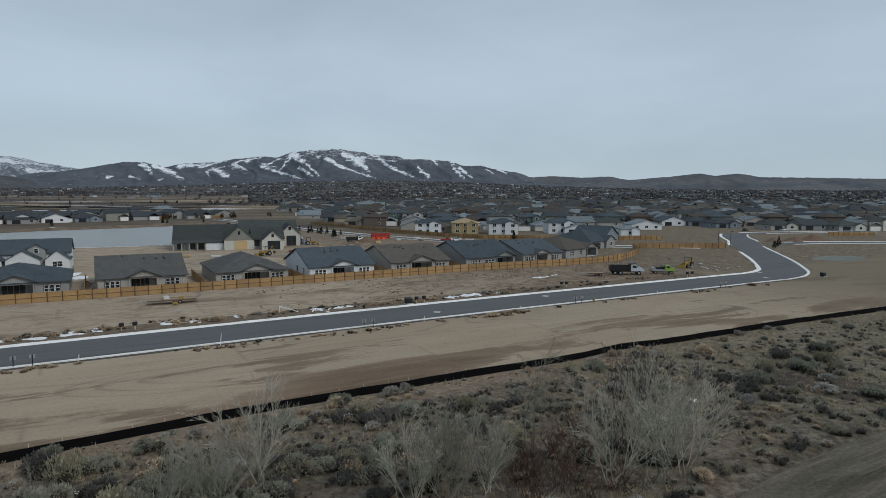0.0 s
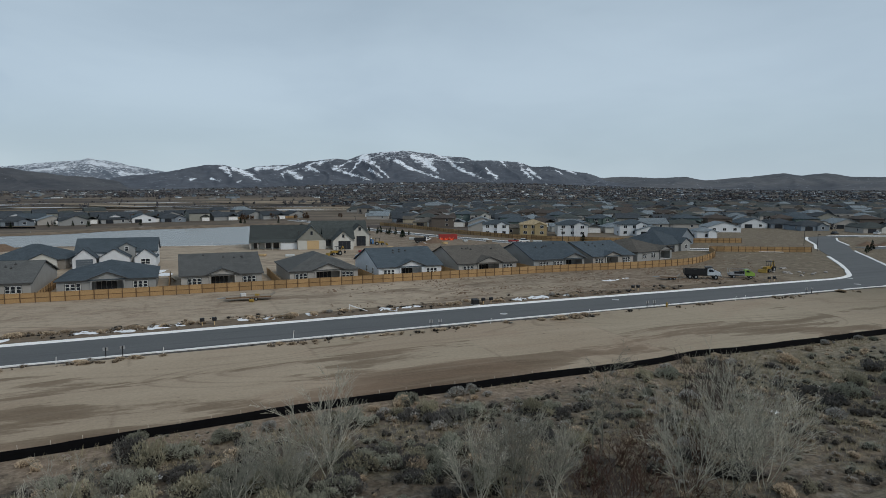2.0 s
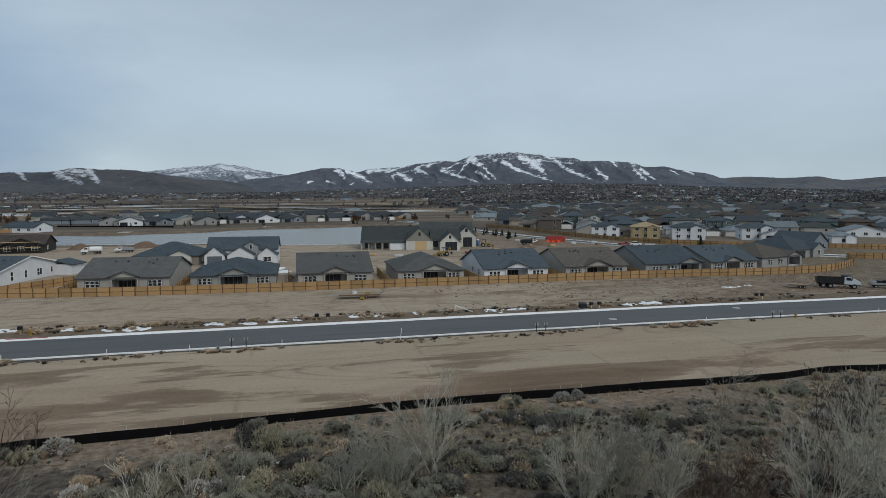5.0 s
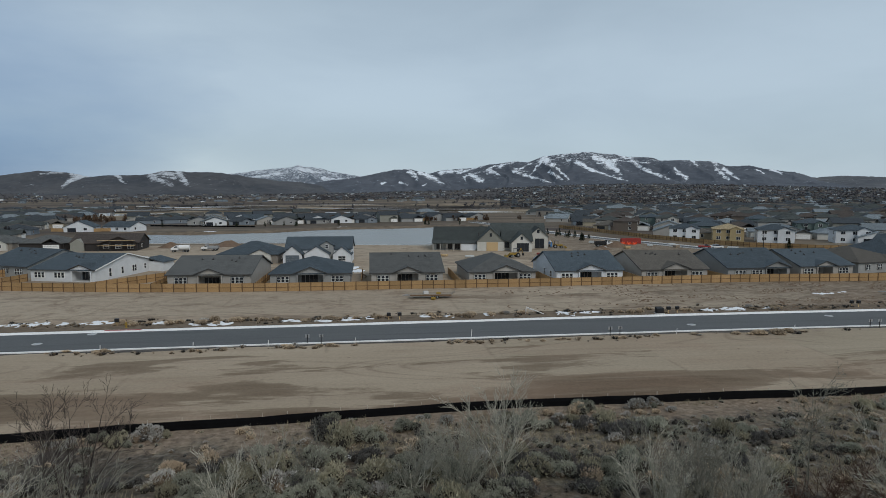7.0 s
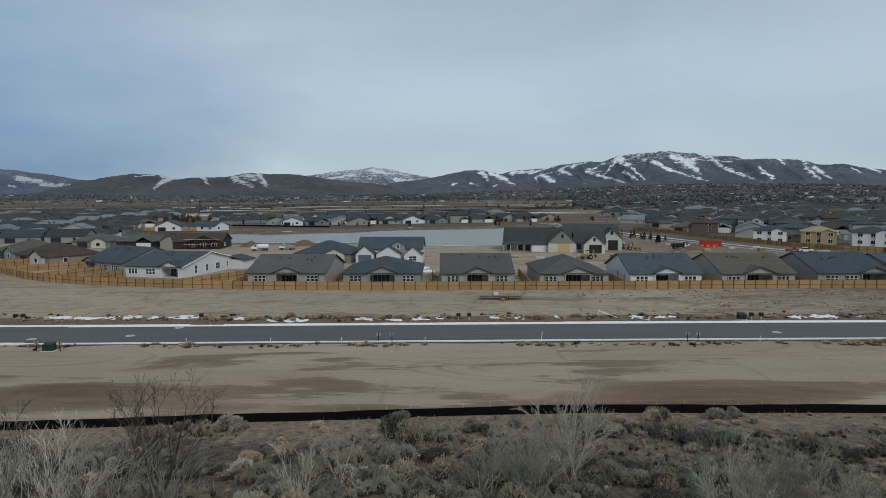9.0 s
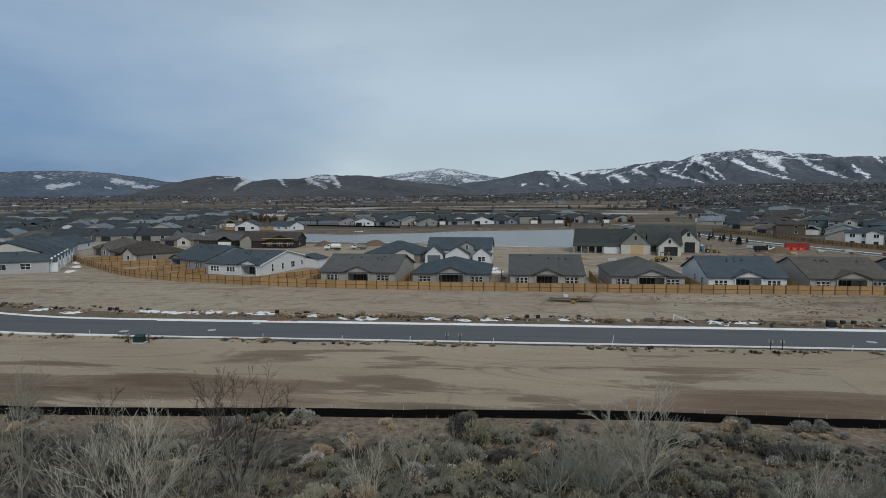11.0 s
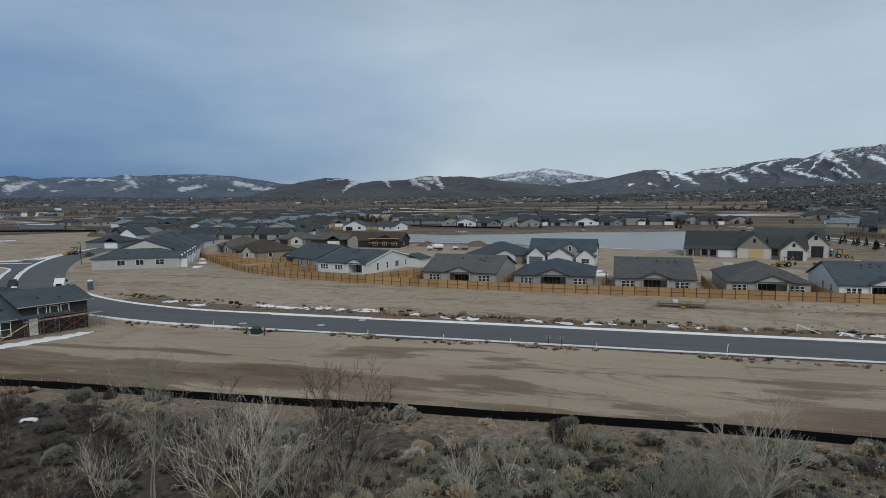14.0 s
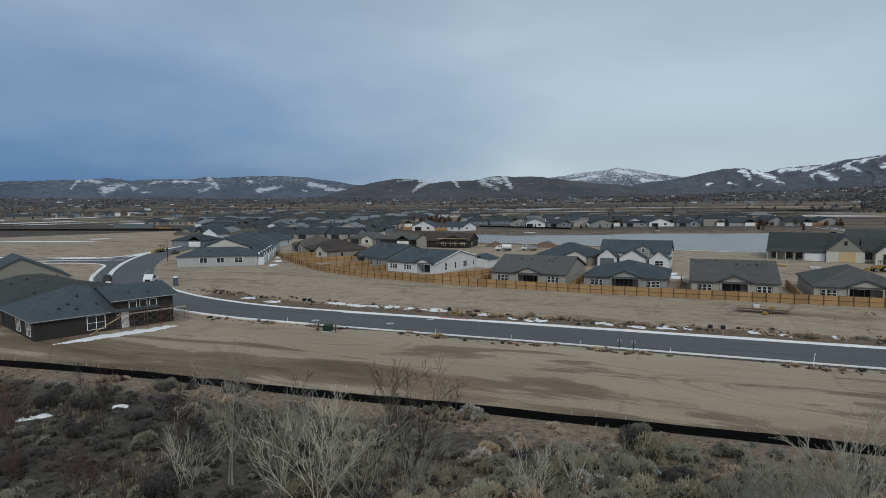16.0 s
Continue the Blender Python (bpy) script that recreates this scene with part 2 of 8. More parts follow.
def mat_field():
    """Sagebrush ground: brown litter, grey-green patches."""
    m = Mat("sage_ground", 0.95, 0, 0.1)
    big = m.noise(0.07, 6, 0.65, (0.6, 1.3, 1))
    fine = m.noise(1.6, 8, 0.75)
    col = m.mix(m.ramp(big, [(0.38, 0.0), (0.62, 1.0)]), rgb((0.080, 0.066, 0.051)), rgb((0.165, 0.130, 0.096)))
    col = m.mix(m.ramp(m.noise(0.22, 6, 0.7), [(0.48, 0.0), (0.66, 0.8)]), col, rgb((0.150, 0.138, 0.100)))
    litter = m.noise(0.9, 7, 0.75, (0.7, 1.2, 1))
    col = m.mix(m.ramp(litter, [(0.50, 0.0), (0.60, 0.7)]), col, rgb((0.170, 0.155, 0.134)))
    col = m.mix(m.ramp(m.noise(0.5, 7, 0.75), [(0.54, 0.0), (0.62, 0.75)]), col, rgb((0.066, 0.055, 0.046)))
    col = m.mix(1.0, col, m.ramp(fine, [(0.38, 0.55), (0.62, 1.5)]), "MULTIPLY")
    at = m.node("Attribute")
    at.attribute_name = "fence_gap"
    bare = m.math("ADD", m.math("MULTIPLY", at.outputs["Fac"], 0.14), m.math("MULTIPLY", m.math("SUBTRACT", m.noise(0.25, 6, 0.7), 0.5), 1.6))
    col = m.mix(m.ramp(bare, [(0.45, 0.85), (0.85, 0.0)]), col, m.mix(m.ramp(fine, [(0.38, 0.0), (0.62, 1.0)]), rgb((0.150, 0.112, 0.082)), rgb((0.315, 0.245, 0.185))))
    sep = m.node("SeparateXYZ")
    m.wire(m.coords(), sep.inputs[0])
    # ground colour gets darker towards the west and away from the fence
    west = m.math("ADD", m.math("MULTIPLY", sep.outputs[0], -1 / 30.0), m.math("MULTIPLY", m.math("SUBTRACT", m.noise(0.09, 5, 0.6), 0.5), 1.5))
    dead = m.math("MULTIPLY", m.ramp(west, [(0.25, 0.0), (0.90, 0.88)]), m.ramp(m.math("ADD", m.math("MULTIPLY", at.outputs["Fac"], 0.1), m.math("MULTIPLY", m.math("SUBTRACT", big, 0.5), 0.9)), [(0.35, 0.0), (0.75, 1.0)]))
    col = m.mix(dead, col, m.mix(m.ramp(fine, [(0.38, 0.0), (0.62, 1.0)]), rgb((0.040, 0.036, 0.032)), rgb((0.098, 0.088, 0.074))))
    mat = m.math("ADD", m.math("MULTIPLY", m.math("SUBTRACT", sep.outputs[0], 46.0), 1 / 26.0), m.math("MULTIPLY", m.math("SUBTRACT", m.noise(0.16, 6, 0.7), 0.5), 2.4))
    col = m.mix(m.ramp(mat, [(0.25, 0.0), (0.75, 0.6)]), col, m.mix(m.ramp(fine, [(0.40, 0.0), (0.62, 1.0)]), rgb((0.085, 0.078, 0.052)), rgb((0.270, 0.245, 0.185))))
    m.colour(col).bump(m.noise(2.5, 7, 0.75), 0.9, 0.15)
    return m.m


def mat_track():
    """Driven dirt: dark olive-brown, with lighter wheel lines along it."""
    m = Mat("driven_dirt", 0.95, 0, 0.12)
    col = m.mix(m.ramp(m.noise(0.35, 6, 0.65, (0.3, 1.2, 1)), [(0.38, 0.0), (0.62, 1.0)]), rgb((0.062, 0.056, 0.043)), rgb((0.122, 0.110, 0.084)))
    col = m.mix(m.ramp(m.noise(1.5, 5, 0.6, (0.06, 1.2, 1), 0.05), [(0.50, 0.0), (0.62, 0.6)]), col, rgb((0.165, 0.140, 0.108)))
    col = m.mix(1.0, col, m.ramp(m.noise(3.0, 6, 0.75), [(0.36, 0.72), (0.64, 1.25)]), "MULTIPLY")
    m.colour(col).bump(m.noise(1.5, 6, 0.7, (0.3, 1.2, 1)), 0.6, 0.08)
    return m.m


def mat_plainland():
    """Wide dry valley floor, in bands of tan pasture and brown scrub."""
    m = Mat("valley_floor", 0.95, 0, 0.1)
    big = m.noise(0.0028, 6, 0.6, (0.45, 2.2, 1))
    mid = m.noise(0.010, 6, 0.65, (0.35, 2.4, 1), 0.12)
    col = m.mix(m.ramp(big, [(0.44, 0.0), (0.54, 1.0)]), rgb((0.075, 0.062, 0.055)), rgb((0.180, 0.145, 0.108)))
    col = m.mix(m.ramp(mid, [(0.48, 0.0), (0.60, 0.8)]), col, rgb((0.098, 0.078, 0.060)))
    col = m.mix(m.ramp(m.noise(0.014, 4, 0.6, (0.22, 3.0, 1), 0.05), [(0.66, 0.0), (0.70, 0.75)]), col, rgb((0.30, 0.27, 0.225)))
    # grey sage scrub covers the rising ground
    sep = m.node("SeparateXYZ")
    m.wire(m.coords(), sep.inputs[0])
    rise = m.math("ADD", m.math("MULTIPLY", sep.outputs[2], 1 / 30.0), m.math("MULTIPLY", m.math("SUBTRACT", mid, 0.5), 0.8))
    col = m.mix(m.ramp(rise, [(0.12, 0.0), (0.40, 0.9)]), col, rgb((0.078, 0.075, 0.078)))
    col = m.mix(1.0, col, m.ramp(m.noise(0.06, 7, 0.75), [(0.3, 0.65), (0.7, 1.25)]), "MULTIPLY")
    m.colour(col).bump(m.noise(0.8, 5, 0.7), 0.6, 0.2)
    return m.m


def mat_mountain(name, line, span, dust, a, b, full=1.0):
    """Grey slopes with thin scrub, bluish haze put into their colour; snow drifts, ragged at the edge, and a dusting
    that grows with height.
    """
    m = Mat(name, 0.95, 0, 0.1)
    g = m.node("NewGeometry")
    pos = m.node("SeparateXYZ")
    m.wire(g.outputs["Position"], pos.inputs[0])
    hazy_rock = m.mix(m.ramp(m.noise(0.003, 7, 0.65), [(0.35, 0.0), (0.65, 1.0)]), rgb(a), rgb(b))
    hazy_rock = m.mix(1.0, hazy_rock, m.ramp(m.noise(0.02, 7, 0.75), [(0.3, 0.78), (0.7, 1.2)]), "MULTIPLY")
    hazy_rock = m.mix(m.ramp(m.noise(0.055, 5, 0.8), [(0.60, 0.0), (0.68, 0.4)]), hazy_rock, rgb(a, 0.45))
    at = m.node("Attribute")
    at.attribute_name = "drift"
    fine = m.math("MULTIPLY", m.math("SUBTRACT", m.noise(0.040, 7, 0.80), 0.5), 3.3)
    wide = m.math("MULTIPLY", m.math("SUBTRACT", m.noise(0.009, 5, 0.6), 0.5), 1.5)
    deep = m.ramp(m.math("ADD", at.outputs["Fac"], m.math("ADD", fine, wide)), [(0.44, 0.0), (0.60, 0.42), (0.80, 1.0)])
    h = m.math("MULTIPLY", m.math("SUBTRACT", pos.outputs[2], line), 1 / span)
    thin = m.math("MULTIPLY", m.ramp(m.math("ADD", h, m.math("ADD", m.math("MULTIPLY", fine, 2.2), wide)), [(0.45, 0.0), (1.1, 1.0)]), dust)
    cover = m.math("MAXIMUM", m.math("MULTIPLY", deep, full), thin)
    m.colour(m.mix(cover, hazy_rock, rgb((0.72, 0.76, 0.81))))
    return m.m


def mat_wood(name, c, var=0.2):
    m = Mat(name, 0.85, 0, 0.2)
    g = m.noise(5.0, 5, 0.6, (6, 6, 0.6))
    col = m.mix(1.0, rgb(c), m.ramp(g, [(0.25, 1 - var), (0.75, 1 + var)]), "MULTIPLY")
    col = m.mix(1.0, col, m.ramp(m.random(), [(0.0, 0.82), (1.0, 1.15)]), "MULTIPLY")
    col = m.mix(1.0, col, m.ramp(m.island(), [(0.0, 0.85), (1.0, 1.12)]), "MULTIPLY")
    m.colour(col).bump(g, 0.3, 0.005)
    return m.m


def mat_asphalt():
    m = Mat("asphalt", 0.85, 0, 0.35)
    col = m.mix(m.noise(0.12, 5, 0.6, (0.3, 1.6, 1)), rgb((0.074, 0.078, 0.081)), rgb((0.112, 0.116, 0.118)))
    col = m.mix(m.ramp(m.noise(0.5, 4, 0.6, (0.05, 1.1, 1), 0.01), [(0.52, 0.0), (0.66, 0.55)]), col, rgb((0.060, 0.063, 0.066)))
    col = m.mix(m.ramp(m.noise(0.14, 3, 0.5, (0.6, 1.3, 1)), [(0.70, 0.0), (0.74, 0.6)]), col, rgb((0.040, 0.042, 0.044)))
    col = m.mix(1.0, col, m.ramp(m.noise(3.0, 6, 0.75), [(0.3, 0.85), (0.7, 1.15)]), "MULTIPLY")
    m.colour(col).bump(m.noise(25, 3), 0.3, 0.006)
    return m.m


def mat_leaf(name, a, b):
    m = Mat(name, 0.9, 0, 0.1)
    col = m.mix(m.island(), rgb(a), rgb(b))
    col = m.mix(1.0, col, m.ramp(m.random(), [(0.0, 0.7), (1.0, 1.25)]), "MULTIPLY")
    m.colour(col)
    return m.m


def mat_water():
    m = Mat("pond_water", 0.26, 0, 0.25)
    m.colour(m.mix(m.noise(0.03, 4), rgb((0.125, 0.118, 0.106)), rgb((0.18, 0.172, 0.158))))
    m.bump(m.noise(0.9, 4, 0.6, (0.5, 1.5, 1)), 0.25, 0.04)
    return m.m


def mat_snow():
    m = Mat("old_snow", 0.7, 0, 0.3)
    m.colour(m.mix(m.noise(1.1, 5), rgb((0.62, 0.65, 0.68)), rgb((0.80, 0.81, 0.82)))).bump(m.noise(3, 5), 0.5, 0.05)
    return m.m


EARTH, FIELD, VALLEY, ASPHALT, WATER, SNOW = mat_dirt(), mat_field(), mat_plainland(), mat_asphalt(), mat_water(), mat_snow()
# the blue in these slope colours stands for distance haze
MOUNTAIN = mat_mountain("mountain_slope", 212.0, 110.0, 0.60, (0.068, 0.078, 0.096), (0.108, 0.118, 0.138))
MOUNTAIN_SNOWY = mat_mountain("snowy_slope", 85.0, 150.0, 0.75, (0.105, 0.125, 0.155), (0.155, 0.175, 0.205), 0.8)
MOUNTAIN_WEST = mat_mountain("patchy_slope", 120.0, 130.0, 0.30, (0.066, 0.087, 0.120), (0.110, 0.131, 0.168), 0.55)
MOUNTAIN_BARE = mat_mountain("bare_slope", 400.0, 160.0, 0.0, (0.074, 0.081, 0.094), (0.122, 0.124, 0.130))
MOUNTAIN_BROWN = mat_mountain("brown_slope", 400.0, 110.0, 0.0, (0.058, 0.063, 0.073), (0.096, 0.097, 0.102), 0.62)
KERB = mat_plain("new_kerb_concrete", (0.74, 0.74, 0.73), 0.85, 0, 0.10, 0.5, 0.25, 0.2)
CONCRETE = mat_plain("concrete", (0.50, 0.50, 0.49), 0.85, 0, 0.12, 0.8, 0.25, 0.2)
GLASS = mat_glass()
CEDAR, CEDAR_DARK, LUMBER = mat_wood("cedar_fence", (0.345, 0.222, 0.108), 0.35), mat_wood("weathered_post", (0.120, 0.072, 0.040)), mat_wood("raw_lumber", (0.50, 0.36, 0.20))
SILT = mat_plain("black_silt_fabric", (0.004, 0.004, 0.0045), 0.95, 0, 0.3, 1.0, 0.08)
VERGE_SOIL = mat_plain("churned_soil", (0.150, 0.117, 0.086), 0.95, 0, 0.35, 0.9, 0.1, 0.8)
TRIM = mat_plain("white_trim", (0.72, 0.72, 0.70), 0.6, 0, 0.05)
TRIM_DARK = mat_plain("dark_trim", (0.05, 0.05, 0.05), 0.6, 0, 0.1)
ROOFS = {k: mat_shingle("shingles_" + k, c) for k, c in dict(slate=(0.066, 0.084, 0.099), charcoal=(0.050, 0.058, 0.066), grey=(0.098, 0.100, 0.098), taupe=(0.105, 0.096, 0.084), brown=(0.074, 0.062, 0.055), pale=(0.185, 0.215, 0.235), deck=(0.40, 0.32, 0.20), green=(0.060, 0.068, 0.066)).items()}
SIDES = {k: mat_siding("siding_" + k, c) for k, c in dict(white=(0.62, 0.64, 0.66), grey=(0.26, 0.265, 0.26), greige=(0.34, 0.325, 0.30), taupe=(0.22, 0.20, 0.175), dark=(0.038, 0.034, 0.032), brown=(0.11, 0.09, 0.075), tan=(0.36, 0.31, 0.23), blue=(0.17, 0.20, 0.23), cream=(0.52, 0.51, 0.47), sheath=(0.35, 0.275, 0.15), sage=(0.235, 0.235, 0.205), sea=(0.115, 0.155, 0.145), mist=(0.40, 0.415, 0.42)).items()}


# ---- helpers for meshes ----
def part(name, bm, material, parent=None, label="", smooth=False):
    """Links a bmesh as one mesh object, under parent if given."""
    me = bpy.data.meshes.new(name)
    bm.to_mesh(me)
    bm.free()
    me.materials.append(material)
    if smooth:
        me.polygons.foreach_set("use_smooth", [True] * len(me.polygons))
    ob = new(name, me)
    if parent:
        ob.parent = parent
    return tagged(ob, label)


def mesh_part(name, verts, faces, material, parent=None, label="", smooth=False):
    me = bpy.data.meshes.new(name)
    me.from_pydata(verts, [], faces)
    me.update()
    me.materials.append(material)
    if smooth:
        me.polygons.foreach_set("use_smooth", [True] * len(me.polygons))
    ob = new(name, me)
    if parent:
        ob.parent = parent
    return tagged(ob, label)


def shared(name, me, parent=None, m=None):
    ob = new(name, me)
    if parent:
        ob.parent = parent
    if m:
        ob.matrix_basis = m
    return ob


def thing(name, m, label, category, group="", kind=""):
    e = new(name)
    e.matrix_basis = m
    e.empty_display_size = 0.3
    return tagged(e, label, category, group, kind)


def box(bm, x0, x1, y0, y1, z0, z1, bevel=0.0):
    r = bmesh.ops.create_cube(bm, size=1, matrix=Matrix.LocRotScale(((x0 + x1) / 2, (y0 + y1) / 2, (z0 + z1) / 2), None, (x1 - x0, y1 - y0, z1 - z0)))
    if bevel:
        bmesh.ops.bevel(bm, geom=list({e for v in r["verts"] for e in v.link_edges}), offset=bevel, segments=1, affect="EDGES")
    return r["verts"]


def hull(bm, pts):
    """A convex solid through the points."""
    vs = [bm.verts.new(p) for p in pts]
    bmesh.ops.convex_hull(bm, input=vs)
    bmesh.ops.recalc_face_normals(bm, faces=bm.faces)


def slab(bm, a, b, c, d, t):
    """A sheet of thickness t (downwards) over the corners a, b, c, d."""
    hull(bm, [a, b, c, d] + [(p[0], p[1], p[2] - t) for p in (a, b, c, d)])


def rod(bm, a, b, r0, r1=None, n=5):
    a, b = Vector(a), Vector(b)
    r1 = r0 if r1 is None else r1
    d = b - a
    if d.length < 1e-6:
        return
    m = Matrix.Translation((a + b) / 2) @ d.to_track_quat("Z", "Y").to_matrix().to_4x4()
    bmesh.ops.create_cone(bm, cap_ends=True, segments=n, radius1=r0, radius2=r1, depth=d.length, matrix=m)


def smooth_line(pts, step=4.0):
    """A Catmull-Rom line through pts, in steps of about that length."""
    out = []
    for i in range(len(pts) - 1):
        p0, p1, p2, p3 = (Vector(pts[min(max(j, 0), len(pts) - 1)]) for j in (i - 1, i, i + 1, i + 2))
        n = max(1, int((p2 - p1).length / step))
        for k in range(n):
            t = k / n
            out.append(0.5 * ((2 * p1) + (p2 - p0) * t + (2 * p0 - 5 * p1 + 4 * p2 - p3) * t * t + (3 * p1 - p0 - 3 * p2 + p3) * t ** 3))
    out.append(Vector(pts[-1]))
    return out


def offset_line(line, d):
    """The line moved d to its left."""
    out = []
    for i, p in enumerate(line):
        a, b = line[max(i - 1, 0)], line[min(i + 1, len(line) - 1)]
        t = (b - a).normalized()
        out.append(Vector((p.x - t.y * d, p.y + t.x * d)))
    return out


def ribbon(name, left, right, zl, zr, material, depth=0.15, parent=None):
    """A strip between two lines, with its sides drawn down."""
    v, f = [], []
    for l, r in zip(left, right):
        v += [(l.x, l.y, zl), (r.x, r.y, zr), (l.x, l.y, zl - depth), (r.x, r.y, zr - depth)]
    for i in range(len(left) - 1):
        a, b = 4 * i, 4 * i + 4
        f += [(a, b, b + 1, a + 1), (a + 2, b + 2, b, a), (a + 1, b + 1, b + 3, a + 3)]
    f += [(0, 1, 3, 2), (4 * len(left) - 4, 4 * len(left) - 2, 4 * len(left) - 1, 4 * len(left) - 3)]
    return mesh_part(name, v, f, material, parent)


def sheet(name, outline, z, material, ragged=0.0, seed=0):
    """A flat piece of ground inside an outline."""
    rng = random.Random(seed)
    bm = bmesh.new()
    vs = []
    for p in outline:
        vs.append(bm.verts.new((p[0] + rng.uniform(-ragged, ragged), p[1] + rng.uniform(-ragged, ragged), z)))
    f = bm.faces.new(vs)
    if f.normal.z < 0:
        f.normal_flip()
    bmesh.ops.triangulate(bm, faces=bm.faces)
    return part(name, bm, material)


# ---- ground and distance ----
def fan_rise(az):
    """How steeply the far valley floor climbs to the hills, as a share, by direction in degrees."""
    return 0.35 + 0.65 * math.exp(-((az - 24) / 17) ** 2) + 0.2 * math.exp(-((az + 60) / 14) ** 2)


def ground_z(x, y):
    r = math.hypot(x, y)
    s = min(max((r - 1300) / 2300, 0), 1)
    if s == 0:
        return 0.0
    return 72 * s * s * (3 - 2 * s) * fan_rise(math.degrees(math.atan2(x, y)))


def build_ground():
    v, f = [(0, 0, 0)], []
    rings = [25, 60, 120, 250, 500, 900] + [1300 + 120 * i for i in range(31)]
    n = 180
    for r in rings:
        for k in range(n):
            a = 2 * math.pi * k / n
            x, y = r * math.sin(a), r * math.cos(a)
            v.append((x, y, ground_z(x, y)))
    for k in range(n):
        f.append((0, 1 + (k + 1) % n, 1 + k))
        for i in range(len(rings) - 1):
            a, b = 1 + i * n, 1 + (i + 1) * n
            f.append((a + k, a + (k + 1) % n, b + (k + 1) % n, b + k))
    f = [tuple(reversed(q)) if len(q) == 4 else q for q in f]
    f = [tuple(reversed(q)) for q in f]
    tagged(mesh_part("ground", v, f, VALLEY, smooth=True), "dry tan and brown valley floor reaching the hills", "ground", kind="structure")


build_ground()

# crests: direction (degrees to the right of the road's normal) and elevation angle, set to fit the skyline in the
# camera's view
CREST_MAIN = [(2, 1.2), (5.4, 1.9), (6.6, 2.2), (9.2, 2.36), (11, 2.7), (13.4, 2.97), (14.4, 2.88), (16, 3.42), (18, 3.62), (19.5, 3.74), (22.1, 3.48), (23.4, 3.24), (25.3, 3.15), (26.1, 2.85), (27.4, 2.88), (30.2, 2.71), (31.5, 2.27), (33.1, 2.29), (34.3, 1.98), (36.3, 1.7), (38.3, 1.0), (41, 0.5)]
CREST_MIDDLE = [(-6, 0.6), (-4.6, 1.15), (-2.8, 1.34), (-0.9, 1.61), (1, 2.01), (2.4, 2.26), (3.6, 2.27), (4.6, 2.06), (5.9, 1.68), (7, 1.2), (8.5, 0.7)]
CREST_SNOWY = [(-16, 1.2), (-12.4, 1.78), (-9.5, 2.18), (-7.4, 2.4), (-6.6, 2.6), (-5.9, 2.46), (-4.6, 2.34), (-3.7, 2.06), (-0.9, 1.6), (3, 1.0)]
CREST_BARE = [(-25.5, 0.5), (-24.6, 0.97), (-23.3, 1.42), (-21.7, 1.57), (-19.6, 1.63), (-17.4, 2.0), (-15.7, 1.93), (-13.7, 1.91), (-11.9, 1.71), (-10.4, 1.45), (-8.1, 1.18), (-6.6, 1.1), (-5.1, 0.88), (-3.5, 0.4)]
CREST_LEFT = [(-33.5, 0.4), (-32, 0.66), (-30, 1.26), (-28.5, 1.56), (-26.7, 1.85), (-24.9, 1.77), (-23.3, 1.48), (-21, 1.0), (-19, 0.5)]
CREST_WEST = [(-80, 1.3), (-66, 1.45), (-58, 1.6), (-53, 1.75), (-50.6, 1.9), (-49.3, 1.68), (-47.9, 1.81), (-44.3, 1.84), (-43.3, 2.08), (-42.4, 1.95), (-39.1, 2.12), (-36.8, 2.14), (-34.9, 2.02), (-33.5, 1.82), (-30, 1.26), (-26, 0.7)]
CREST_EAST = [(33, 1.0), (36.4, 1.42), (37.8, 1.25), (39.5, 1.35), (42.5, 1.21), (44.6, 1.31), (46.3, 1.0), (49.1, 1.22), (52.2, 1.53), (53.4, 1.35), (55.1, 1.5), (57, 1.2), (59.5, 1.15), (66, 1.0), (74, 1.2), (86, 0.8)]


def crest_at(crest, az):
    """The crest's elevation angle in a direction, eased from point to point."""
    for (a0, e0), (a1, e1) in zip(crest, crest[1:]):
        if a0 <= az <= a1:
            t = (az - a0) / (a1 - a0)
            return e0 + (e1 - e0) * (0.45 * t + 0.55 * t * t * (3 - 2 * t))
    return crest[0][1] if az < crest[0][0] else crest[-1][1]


# snow drifts, placed to fit the camera's view: direction and elevation of the top and of the foot, half widths there,
# in degrees
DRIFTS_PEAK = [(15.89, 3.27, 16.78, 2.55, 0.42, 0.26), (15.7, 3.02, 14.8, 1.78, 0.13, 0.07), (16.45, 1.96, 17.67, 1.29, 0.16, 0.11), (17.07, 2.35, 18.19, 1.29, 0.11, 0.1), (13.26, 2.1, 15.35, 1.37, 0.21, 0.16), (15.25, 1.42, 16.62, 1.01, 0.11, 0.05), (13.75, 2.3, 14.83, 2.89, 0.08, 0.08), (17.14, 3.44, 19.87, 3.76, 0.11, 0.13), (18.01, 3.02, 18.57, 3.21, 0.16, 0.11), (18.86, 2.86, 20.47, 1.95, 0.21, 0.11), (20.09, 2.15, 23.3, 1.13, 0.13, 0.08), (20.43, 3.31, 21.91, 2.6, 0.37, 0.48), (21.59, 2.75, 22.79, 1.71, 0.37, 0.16)]
